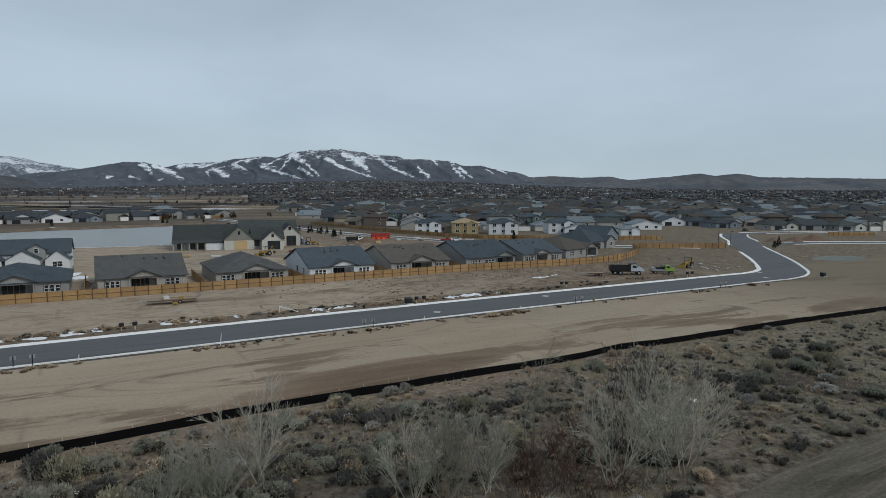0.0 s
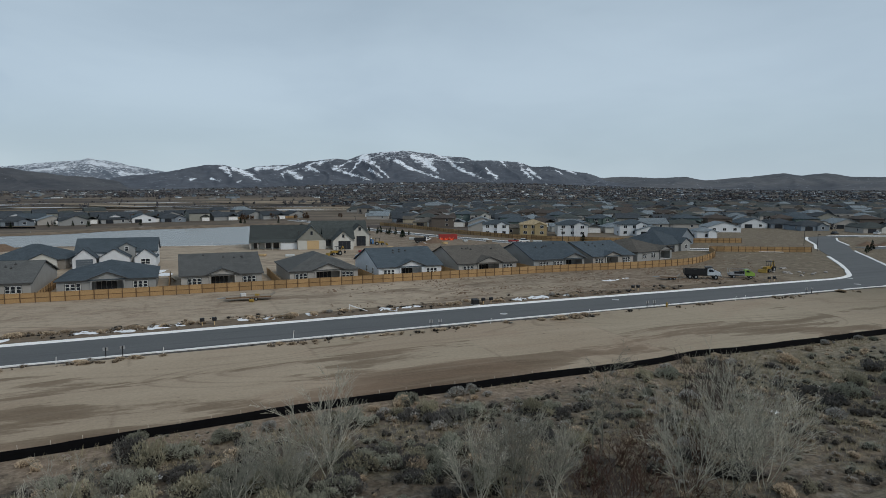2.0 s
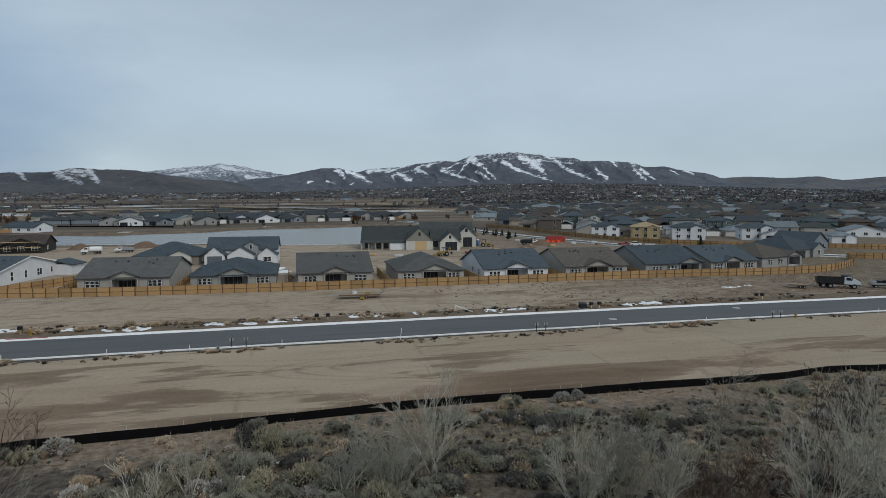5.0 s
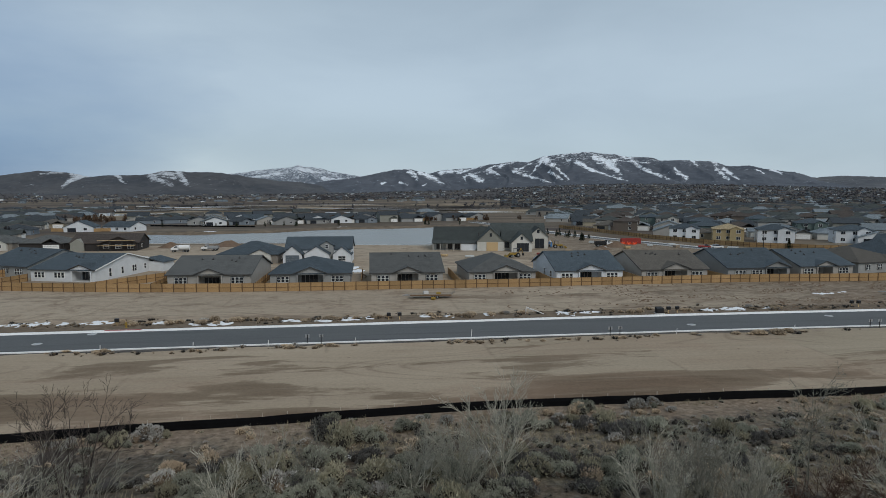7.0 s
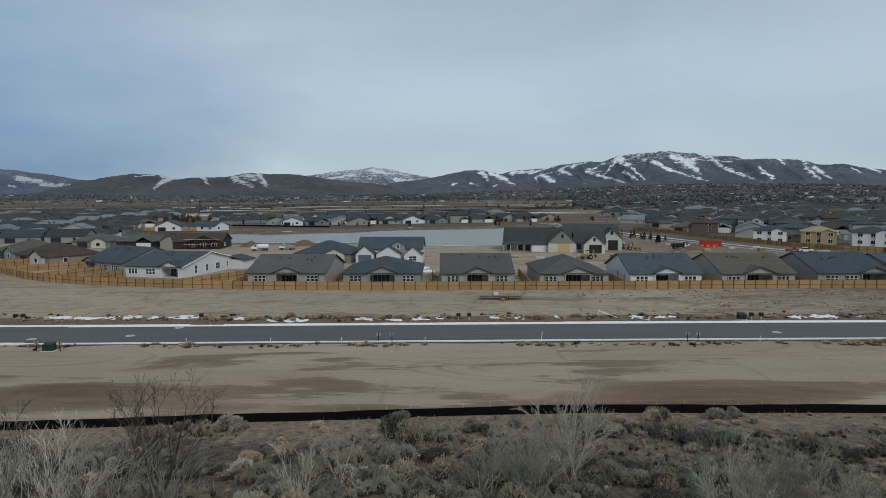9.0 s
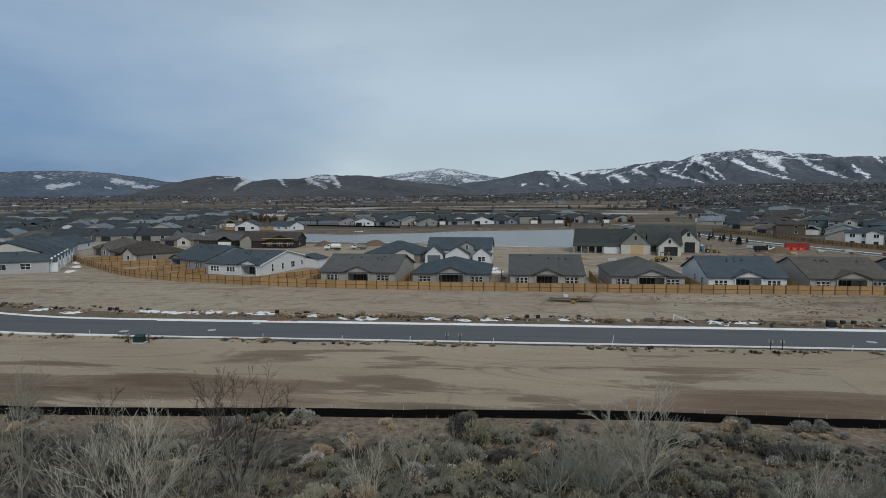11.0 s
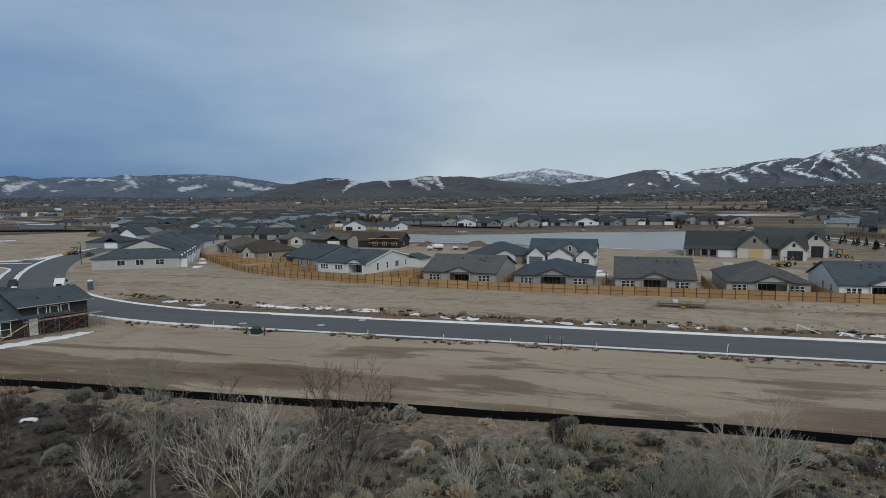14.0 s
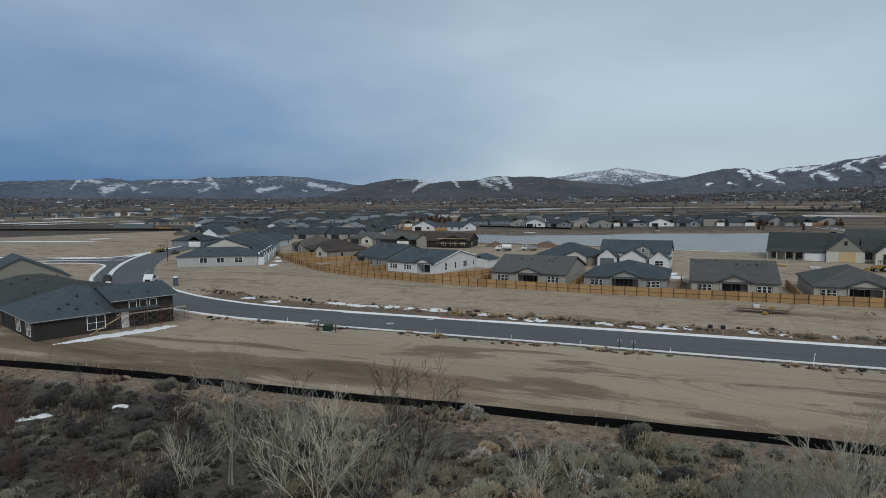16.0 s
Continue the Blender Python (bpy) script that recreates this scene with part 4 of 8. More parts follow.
def sash_window(parent, m, n, casing, w=0.82, h=1.4):
    """n sash windows side by side in one casing; the outside faces local -y."""
    W = n * w + (n - 1) * 0.12 + 0.24
    bm = bmesh.new()
    box(bm, -W / 2, W / 2, -0.05, 0.02, -h / 2 - 0.12, h / 2 + 0.12)
    ob = part("window", bm, casing, parent, "row of white sash windows in a casing")
    ob.matrix_basis = m
    if not SASH:
        bm = bmesh.new()
        for b in ((-w / 2, -w / 2 + 0.075, -h / 2, h / 2), (w / 2 - 0.075, w / 2, -h / 2, h / 2), (-w / 2 + 0.075, w / 2 - 0.075, -h / 2, -h / 2 + 0.08), (-w / 2 + 0.075, w / 2 - 0.075, h / 2 - 0.08, h / 2), (-w / 2 + 0.075, w / 2 - 0.075, -0.035, 0.035)):
            box(bm, b[0], b[1], -0.10, -0.04, b[2], b[3])
        SASH["sash"] = bpy.data.meshes.new("sash")
        bm.to_mesh(SASH["sash"])
        bm.free()
        SASH["sash"].materials.append(SASH_WHITE)
        bm = bmesh.new()
        box(bm, -w / 2 + 0.05, w / 2 - 0.05, -0.065, -0.045, -h / 2 + 0.04, h / 2 - 0.04)
        SASH["pane"] = bpy.data.meshes.new("pane")
        bm.to_mesh(SASH["pane"])
        bm.free()
        SASH["pane"].materials.append(GLASS)
    for k in range(n):
        x = -W / 2 + 0.12 + w / 2 + k * (w + 0.12)
        shared("sash", SASH["sash"], ob, pose(x, 0, 0))
        shared("pane", SASH["pane"], ob, pose(x, 0, 0))
    return ob


SASH_WHITE = mat_plain("vinyl_sash", (0.56, 0.58, 0.57), 0.5, 0, 0.05)


def gable_roof(bm, x0, x1, y0, y1, ze, zr, over=0.45, t=0.22, axis="x", yr=None):
    """Two slopes; the ridge runs along the axis, at height zr; ze is the height at the wall plane."""
    if axis == "x":
        ym = (y0 + y1) / 2 if yr is None else yr
        k0, k1 = (zr - ze) / (ym - y0), (zr - ze) / (y1 - ym)
        slab(bm, (x0 - over, y0 - over, ze - k0 * over + t), (x1 + over, y0 - over, ze - k0 * over + t), (x1 + over, ym, zr + t), (x0 - over, ym, zr + t), t)
        slab(bm, (x0 - over, y1 + over, ze - k1 * over + t), (x1 + over, y1 + over, ze - k1 * over + t), (x1 + over, ym, zr + t), (x0 - over, ym, zr + t), t)
    else:
        xm = (x0 + x1) / 2
        k = (zr - ze) / (xm - x0)
        slab(bm, (x0 - over, y0 - over, ze - k * over + t), (x0 - over, y1 + over, ze - k * over + t), (xm, y1 + over, zr + t), (xm, y0 - over, zr + t), t)
        slab(bm, (x1 + over, y0 - over, ze - k * over + t), (x1 + over, y1 + over, ze - k * over + t), (xm, y1 + over, zr + t), (xm, y0 - over, zr + t), t)


def hip_roof(bm, x0, x1, y0, y1, ze, zr, over=0.45, t=0.2):
    x0, x1, y0, y1 = x0 - over, x1 + over, y0 - over, y1 + over
    if x1 - x0 >= y1 - y0:
        d = (y1 - y0) / 2
        a, b = (x0 + d, (y0 + y1) / 2, zr), (x1 - d, (y0 + y1) / 2, zr)
    else:
        d = (x1 - x0) / 2
        a, b = ((x0 + x1) / 2, y0 + d, zr), ((x0 + x1) / 2, y1 - d, zr)
    hull(bm, [(x0, y0, ze), (x1, y0, ze), (x1, y1, ze), (x0, y1, ze), (x0, y0, ze - t), (x1, y0, ze - t), (x1, y1, ze - t), (x0, y1, ze - t), a, b])


def gable_wall(bm, x0, x1, y0, y1, ze, zr, axis="x", yr=None):
    """The solid body of a gabled block."""
    if axis == "x":
        ym = (y0 + y1) / 2 if yr is None else yr
        hull(bm, [(x, y, z) for x in (x0, x1) for y, z in ((y0, 0), (y1, 0), (y0, ze), (y1, ze), (ym, zr))])
    else:
        xm = (x0 + x1) / 2
        hull(bm, [(x, y, z) for y in (y0, y1) for x, z in ((x0, 0), (x1, 0), (x0, ze), (x1, ze), (xm, zr))])


VENT = None


def roof_vent(parent, x, y, z):
    global VENT
    if VENT is None:
        bm = bmesh.new()
        box(bm, -0.22, 0.22, -0.2, 0.2, -0.1, 0.16, 0.04)
        rod(bm, (0.0, 0.05, 0.1), (0.0, 0.05, 0.4), 0.06, 0.06, 6)
        VENT = bpy.data.meshes.new("roof_vent")
        bm.to_mesh(VENT)
        bm.free()
        VENT.materials.append(TRIM_DARK)
    shared("roof_vent", VENT, parent, pose(x, y, z))


def fascia(parent, x0, x1, y, z, material=None):
    bm = bmesh.new()
    box(bm, x0, x1, y - 0.03, y, z - 0.15, z)
    part("fascia", bm, material or TRIM, parent)


def row_house(m, width, depth, side, roof, style, porch, eave=2.9, ridge=6.4, label="", mirror=False, trim=None, wins=((0.16, 3), (0.84, 3)), gable=None, end_wins=(), left_wins=()):
    """A single-storey house; its garden side faces local -y, its middle there at m.
    style gable: the ridge runs along local x; hip: hipped. porch: (x0, x1) shares of the width, a covered recess with its own gable."""
    h = thing("house", m, label, "house", "houses along the garden fence")
    w2 = width / 2
    p0, p1 = -w2 + porch[0] * width, -w2 + porch[1] * width
    trim = trim or TRIM
    bm = bmesh.new()
    rec = 3.0
    yr = depth * 0.5
    box(bm, -w2, p0, 0, rec, 0, eave - 0.01)
    box(bm, p1, w2, 0, rec, 0, eave - 0.01)
    if style == "gable":
        k = (ridge - eave) / yr
        gable_wall(bm, -w2, w2, rec, depth, eave + k * rec * 0.98 - 0.02, ridge - 0.05, yr=yr)
        for x0, x1 in ((-w2, -w2 + 0.2), (w2 - 0.2, w2)):
            hull(bm, [(x, y, z) for x in (x0, x1) for y, z in ((0.004, eave - 0.05), (rec, eave - 0.05), (rec, eave + k * rec - 0.03))])
    else:
        box(bm, -w2, w2, rec, depth, 0, eave - 0.01)
    part("wall", bm, SIDES[side], h)
    bm = bmesh.new()
    if style == "gable":
        gable_roof(bm, -w2, w2, 0, depth, eave, ridge)
    else:
        hip_roof(bm, -w2, w2, 0, depth, eave + 0.1, ridge)
    part("roof", bm, ROOFS[roof], h)
    pm = (p0 + p1) / 2
    k = (ridge - eave) / (depth * 0.5)
    gr = (p1 - p0) / 2 * 0.42 + eave + 0.15 if gable is None else gable
    yb = (gr - eave) / k + 0.6
    bm = bmesh.new()
    gable_roof(bm, p0 - 0.35, p1 + 0.35, -0.35, yb, eave + 0.12, gr, 0.35, 0.18, "y")
    part("porch_roof", bm, ROOFS[roof], h)
    bm = bmesh.new()
    hull(bm, [(x, y, z) for y in (-0.32, -0.12) for x, z in ((p0 - 0.3, eave - 0.28), (p1 + 0.3, eave - 0.28), (p0 - 0.3, eave + 0.1), (p1 + 0.3, eave + 0.1), (pm, gr - 0.02))])
    part("porch_gable", bm, SIDES[side], h, "boarded gable over the porch")
    for sx in (p0 - 0.7, p1 + 0.7):
        bm = bmesh.new()
        zl = eave + 0.12 - (gr - eave - 0.12) / ((p1 - p0) / 2 + 0.35) * 0.35
        hull(bm, [(x, y, z) for y in (-0.74, -0.70) for x, z in ((sx, zl - 0.02), (sx, zl + 0.19), (pm, gr + 0.0), (pm, gr + 0.19))])
        part("rake_board", bm, TRIM_DARK, h)
    for x in (p0 + 0.14, p1 - 0.14):
        bm = bmesh.new()
        box(bm, x - 0.13, x + 0.13, -0.3, -0.05, 0, eave - 0.27)
        part("porch_post", bm, SIDES[side], h)
    bm = bmesh.new()
    box(bm, p0 + 0.01, p1 - 0.01, -0.3, rec - 0.02, 0.02, 0.12)
    part("porch_floor", bm, CONCRETE, h)
    bm = bmesh.new()
    box(bm, p0 + 0.01, p1 - 0.01, -0.1, rec - 0.02, eave - 0.32, eave - 0.2)
    part("porch_ceiling", bm, SIDES[side], h)
    span = min(3.8, (p1 - p0) * 0.62)
    window(h, pose(pm - (p1 - p0) * 0.08, rec - 0.02, 1.22), span, 2.1, 4, 1, DOOR_FRAME, "sliding_door")
    for s, n in wins:
        sash_window(h, pose(-w2 + s * width, -0.02, eave - 1.28), n, TRIM if side == "white" else CASING)
    for y, w_, h_ in end_wins:
        window(h, pose(w2 + 0.02, y, 1.75, 0, 0, 90), w_, h_, 1 if w_ < 1.2 else 2, 2)
    for y, w_, h_ in left_wins:
        window(h, pose(-w2 - 0.02, y, 1.75, 0, 0, -90), w_, h_, 1 if w_ < 1.2 else 2, 2)
    fascia(h, -w2 - 0.45, p0 - 0.75, -0.46, eave - 0.0, TRIM_DARK)
    fascia(h, p1 + 0.75, w2 + 0.45, -0.46, eave - 0.0, TRIM_DARK)
    rng = random.Random(int(width * 100 + m.translation.x))
    for _ in range(5):
        x, y = rng.uniform(-w2 * 0.6, w2 * 0.6), rng.uniform(depth * 0.3, depth * 0.45)
        z = eave + k * y + 0.25 if style == "gable" else eave + (ridge - eave) * y / (depth * 0.5) + 0.05
        if style == "gable" or abs(x) < w2 - y:
            roof_vent(h, x, y, z)
    return h


def block_house(m, w, d, storeys, kind, side, roof, label, group="", windows=3, garage=True, ridge=None, eave=None, name="house", two=False):
    """A plain house seen from further off: walls, roof, windows on two faces, a garage door."""
    h = thing(name, m, label, "house", group)
    e = eave or (2.8 if storeys == 1 else 5.4)
    r = ridge or e + min(w, d) * 0.19
    bm = bmesh.new()
    if kind == "hip":
        box(bm, -w / 2, w / 2, 0, d, 0, e)
    else:
        gable_wall(bm, -w / 2, w / 2, 0, d, e, r - 0.05, kind)
    part("wall", bm, SIDES[side], h)
    bm = bmesh.new()
    if kind == "hip":
        hip_roof(bm, -w / 2, w / 2, 0, d, e + 0.1, r)
    else:
        gable_roof(bm, -w / 2, w / 2, 0, d, e, r, 0.45, 0.22, kind)
    part("roof", bm, ROOFS[roof], h)
    if kind == "hip" and windows:
        g0, g1, gr = w * 0.04, w * 0.40, e + w * 0.36 * 0.24
        bm = bmesh.new()
        hull(bm, [(x, y, z) for y in (-0.9, -0.02) for x, z in ((g0, 0), (g1, 0), (g0, e), (g1, e), ((g0 + g1) / 2, gr))])
        part("front_gable", bm, SIDES["cream"] if side in ("greige", "taupe", "tan") else SIDES[side], h)
        bm = bmesh.new()
        gable_roof(bm, g0, g1, -0.9, d * 0.3, e + 0.05, gr + 0.05, 0.35, 0.18, "y")
        part("gable_roof", bm, ROOFS[roof], h)
    for lv in range(storeys):
        for k in range(windows):
            x = -w / 2 + w * (k + 0.6) / (windows + 0.2)
            front = -0.92 if kind == "hip" and w * 0.04 < x < w * 0.40 else -0.02
            # a wide dark glazed panel stands in for the shade of a porch recess
            if windows == 2 and k == 0 and lv == 0:
                window(h, pose(x, front, 1.18), 4.2, 2.15, 1, 1, CASING, "porch_shade_panel")
                continue
            window(h, pose(x, front, 1.6 + 2.8 * lv), 1.7, 1.3, 1 if storeys == 1 and windows < 3 else 2, 1)
        window(h, pose(w / 2 + 0.02, d * 0.3, 1.6 + 2.8 * lv, 0, 0, 90), 1.3, 1.3, 1, 1)
        window(h, pose(-w / 2 - 0.02, d * 0.3, 1.6 + 2.8 * lv, 0, 0, -90), 1.3, 1.3, 1, 1)
    if garage:
        bm = bmesh.new()
        gw = w * 0.42
        gd = 1.4
        box(bm, -w / 2 + 0.4, -w / 2 + 0.4 + gw, d + 0.02, d + gd, 0, 2.75)
        part("garage", bm, SIDES[side], h)
        bm = bmesh.new()
        gable_roof(bm, -w / 2 + 0.4, -w / 2 + 0.4 + gw, d - w * 0.2, d + gd, 2.8, 2.8 + gw * 0.26, 0.35, 0.2, "y")
        part("garage_roof", bm, ROOFS[roof], h)
        bm = bmesh.new()
        for k in range(4):
            box(bm, -w / 2 + 0.9, -w / 2 + gw - 0.1, d + gd, d + gd + 0.05, 0.06 + 0.56 * k, 0.58 + 0.56 * k)
        part("garage_door", bm, TRIM, h)
    return h


row_house(pose(-36.0, 139.5, 0, 0, 0, -3), 18.0, 21, "greige", "grey", "gable", (0.36, 0.66), 3.3, 6.4, "beige ranch house with a grey shingle roof and a gabled porch")
row_house(pose(-14.2, 141.5, 0, 0, 0, 0), 18.0, 19, "grey", "slate", "hip", (0.33, 0.68), 2.9, 6.0, "grey ranch house with a blue-grey hipped roof")
row_house(pose(8.0, 140.5, 0, 0, 0, 0), 16.6, 22, "greige", "grey", "gable", (0.34, 0.67), 2.9, 6.4, "beige ranch house with a grey shingle roof and a gabled porch")
row_house(pose(30.2, 139.5, 0, 0, 0, 0), 15.8, 21, "greige", "grey", "hip", (0.36, 0.74), 2.9, 6.2, "grey-beige house with a hipped grey roof")
row_house(pose(51.0, 138.6, 0, 0, 0, 0), 16.2, 21, "white", "slate", "gable", (0.33, 0.69), 2.9, 6.5, "white ranch house with a blue-grey roof and a gabled porch", left_wins=((4.5, 1.2, 1.4), (10, 1.2, 1.4)))
row_house(pose(72.0, 138.3, 0, 0, 0, 0), 16.6, 21, "greige", "taupe", "gable", (0.32, 0.70), 2.9, 6.4, "beige ranch house with a brown-grey roof")
row_house(pose(94.0, 138.8, 0, 0, 0, 0), 16.2, 21, "grey", "slate", "gable", (0.60, 0.96), 2.9, 6.6, "pale grey ranch house with a blue-grey roof and corner porch", wins=((0.2, 3), (0.47, 3)))
row_house(pose(113.0, 140.0, 0, 0, 0, 4), 15.0, 20, "greige", "slate", "gable", (0.30, 0.62), 2.9, 6.2, "beige house with a blue-grey roof beside the fence", wins=((0.15, 3), (0.82, 3)))
row_house(pose(134.5, 147.0, 0, 0, 0, 14), 18.0, 20, "grey", "taupe", "hip", (0.62, 0.94), 2.9, 6.2, "grey house with a hipped brown-grey roof", wins=((0.2, 2), (0.45, 2)))
white_house = row_house(pose(-74.5, 156.5, 0, 0, 0, -14), 17.0, 24, "white", "slate", "gable", (0.64, 0.95), 2.9, 5.7, "white house with a blue-grey roof and white gable end", wins=((0.14, 3), (0.45, 3)), end_wins=((5.5, 0.9, 2.0), (10.2, 0.9, 1.7), (15.1, 1.8, 1.6), (19.7, 0.8, 1.3)))
bm = bmesh.new()
box(bm, 8.52, 12.6, 21.4, 27, 0, 2.7)
part("side_wing", bm, SIDES["white"], white_house)
bm = bmesh.new()
slab(bm, (8.3, 21.0, 3.9), (13.1, 21.0, 2.7), (13.1, 27.5, 2.7), (8.3, 27.5, 3.9), 0.2)
part("wing_roof", bm, ROOFS["slate"], white_house)
for y0, y1, z0, z1 in ((-0.5, 12.0, 2.75, 5.75), (24.5, 12.0, 2.75, 5.75)):
    bm = bmesh.new()
    hull(bm, [(x, y, z + dz) for x in (8.96, 9.02) for dz in (-0.02, 0.24) for y, z in ((y0, z0), (y1, z1))])
    part("rake_board", bm, TRIM, white_house, "white rake board on the gable end")
row_house(pose(-94.0, 168.0, 0, 0, 0, -28), 17.0, 20, "grey", "slate", "gable", (0.05, 0.34), 2.9, 6.4, "grey house with a dark blue-grey roof and a deep corner porch", wins=((0.52, 3), (0.82, 3)))


# ---- timber fence ----
def fence_panel_mesh(length, height, seed):
    rng = random.Random(seed)
    v, f = [], []

    n = int(length / 0.145)
    # one stepped sheet of boards, each standing a little proud of or behind its neighbour
    pts = []
    for k in range(n):
        y0 = -0.012 + rng.uniform(-0.009, 0.009)
        z1 = height + rng.uniform(-0.015, 0.015)
        pts += [(-length / 2 + length * k / n, y0, z1), (-length / 2 + length * (k + 1) / n - 0.012, y0, z1), (-length / 2 + length * (k + 1) / n - 0.006, 0.012, z1)]
    for x, y0, z1 in pts:
        v.extend([(x, y0, 0.04), (x, y0, z1), (x, 0.045, z1), (x, 0.045, 0.04)])
    for k in range(len(pts) - 1):
        a, b = 4 * k, 4 * k + 4
        f.extend([(a, b, b + 1, a + 1), (a + 1, b + 1, b + 2, a + 2), (a + 2, b + 2, b + 3, a + 3), (a + 3, b + 3, b, a)])
    f.extend([(0, 1, 2, 3), (len(v) - 1, len(v) - 2, len(v) - 3, len(v) - 4)])
    boards = len(f)
    # rails and a top cap on the street side
    for z0, z1, y0 in ((0.86, 0.96, -0.055), (height + 0.005, height + 0.045, -0.05)):
        b = len(v)
        v.extend([(x, y, z) for x in (-length / 2, length / 2) for y in (y0, -0.014 if z1 < height else 0.06) for z in (z0, z1)])
        f.extend([(b, b + 4, b + 5, b + 1), (b + 1, b + 5, b + 7, b + 3), (b + 2, b + 3, b + 7, b + 6), (b, b + 2, b + 6, b + 4)])
    me = bpy.data.meshes.new("fence_panel")
    me.from_pydata(v, [], f)
    me.update()
    me.materials.append(CEDAR)
    me.materials.append(CEDAR_DARK)
    me.polygons.foreach_set("material_index", [0] * boards + [1] * 4 + [0] * (len(f) - boards - 4))
    return me


PANELS = [fence_panel_mesh(2.44, 1.83, s) for s in range(4)]
post_bm = bmesh.new()
box(post_bm, -0.08, 0.08, -0.07, 0.07, 0, 1.93, 0.008)
POST = bpy.data.meshes.new("post")
post_bm.to_mesh(POST)
post_bm.free()
POST.materials.append(CEDAR_DARK)


def fence(line, label, name="timber_fence"):
    """Panels of 2.44 m between posts along a line."""
    pts = [Vector(p) for p in line]
    d = [0.0]
    for a, b in zip(pts, pts[1:]):
        d.append(d[-1] + (b - a).length)

    def at(s):
        s = min(max(s, 0), d[-1])
        i = max(j for j in range(len(d)) if d[j] <= s + 1e-9)
        i = min(i, len(pts) - 2)
        k = (s - d[i]) / (d[i + 1] - d[i])
        return pts[i].lerp(pts[i + 1], k)

    root = thing(name, pose(pts[0].x, pts[0].y, LOT), label, "fence")
    n = max(1, round(d[-1] / 2.44))
    o = Vector((pts[0].x, pts[0].y))
    for k in range(n + 1):
        p = at(d[-1] * k / n) - o
        if k < n:
            q = at(d[-1] * (k + 1) / n) - o
            e = q - p
            mid = (p + q) / 2
            m = pose(mid.x, mid.y, 0, 0, 0, math.degrees(math.atan2(e.y, e.x))) @ Matrix.Diagonal((e.length / 2.44, 1, 1, 1))
            shared("fence_panel", PANELS[k % 4], root, m)
        else:
            e = p - (at(d[-1] * (k - 1) / n) - o)
        u = Vector((e.y, -e.x)).normalized() * 0.045
        shared("post", POST, root, pose(p.x + u.x, p.y + u.y, 0, 0, 0, math.degrees(math.atan2(e.y, e.x))))
    return root


GARDEN = smooth_line([(-151, 194), (-136, 179.5), (-108, 156), (-92, 147.2), (-80, 143), (-60, 138.6), (-40, 135.8), (-15, 134.4), (35, 134.2), (88, 134.6), (108, 133.2), (126, 132.8), (141, 136), (160, 147.5), (171.5, 160.8)], 2.4)
fence([tuple(p) for p in GARDEN], "long new cedar garden fence behind the row of houses")
for a, b in (((-47.5, 137.5), (-47.5, 158)), ((-25.3, 135.4), (-25.3, 158)), ((-2.6, 135), (-2.6, 158)), ((19.6, 134.6), (19.6, 158)), ((40.6, 134.6), (40.6, 158)), ((61.6, 134.8), (61.6, 158)), ((83.0, 135), (83.0, 158)), ((-62, 139.5), (-48, 160)), ((-86.2, 146), (-83.3, 158)), ((-101, 152), (-90, 176)), ((-120, 167), (-100, 186)), ((-136, 181), (-115, 200))):
    fence([a, b], "cedar side fence between two gardens")
fence([(113.5, 363), (121, 334), (128.5, 276), (137.5, 240.5), (146.5, 223.5), (165, 208), (196, 192), (214, 184)], "weathered timber fence along the inner street")
fence([(172, 161), (188, 153), (203, 145.2)], "timber fence across the end lots")
fence([(-140, 372), (-160, 366), (-182, 372)], "tan fence beyond the pond")
fence([(34, 476), (58, 480), (84, 484)], "tan timber fence along the far shore")
fence([(305, 163.5), (315, 158), (325, 153)], "tan timber fence before the far houses")
fence([(-410, 372), (-385, 352), (-350, 335)], "tan timber fence beside the open lots")


# ---- black silt fence ----
STAKE = mat_wood("bleached_stake", (0.46, 0.41, 0.34))


def silt_fence(line, tall):
    root = thing("silt_fence", pose(0, 0, 0), "low black fabric silt fence on wooden stakes", "fence")
    rng = random.Random(5)
    v, f = [], []
    for i, p in enumerate(line):
        h = tall + rng.uniform(-0.05, 0.05)
        w = rng.uniform(-0.05, 0.05)
        v += [(p.x, p.y - 0.14 + w, 0.0), (p.x, p.y + w * 0.5, h * 0.55), (p.x, p.y, h), (p.x, p.y + 0.012, h), (p.x, p.y + 0.03, 0)]
    for i in range(len(line) - 1):
        for k in range(4):
            a, b = 5 * i + k, 5 * i + 5 + k
            f.append((a, b, b + 1, a + 1))
    mesh_part("fabric", v, f, SILT, root, "sagging black fabric", True)
    bm = bmesh.new()
    box(bm, -0.022, 0.022, -0.02, 0.02, 0, 1.12, 0.004)
    me = bpy.data.meshes.new("stake")
    bm.to_mesh(me)
    bm.free()
    me.materials.append(STAKE)
    for p in line:
        shared("stake", me, root, pose(p.x, p.y + 0.07, 0, rng.uniform(-4, 1), rng.uniform(-6, 6), 0))


silt_fence(SILT_LINE, 0.83)
silt_fence(smooth_line([(-590, 270), (-481, 297.5), (-400, 315), (-335, 329)], 6), 1.1)
silt_fence(smooth_line([(-146, 425), (-119, 416.7), (-74, 401.4)], 5), 0.9)


# ---- the house being built by the street, with scaffolding ----
PRIMER = mat_plain("primed_board", (0.36, 0.36, 0.35), 0.7)
GREY_PLANK = mat_wood("grey_scaffold_plank", (0.27, 0.235, 0.195))


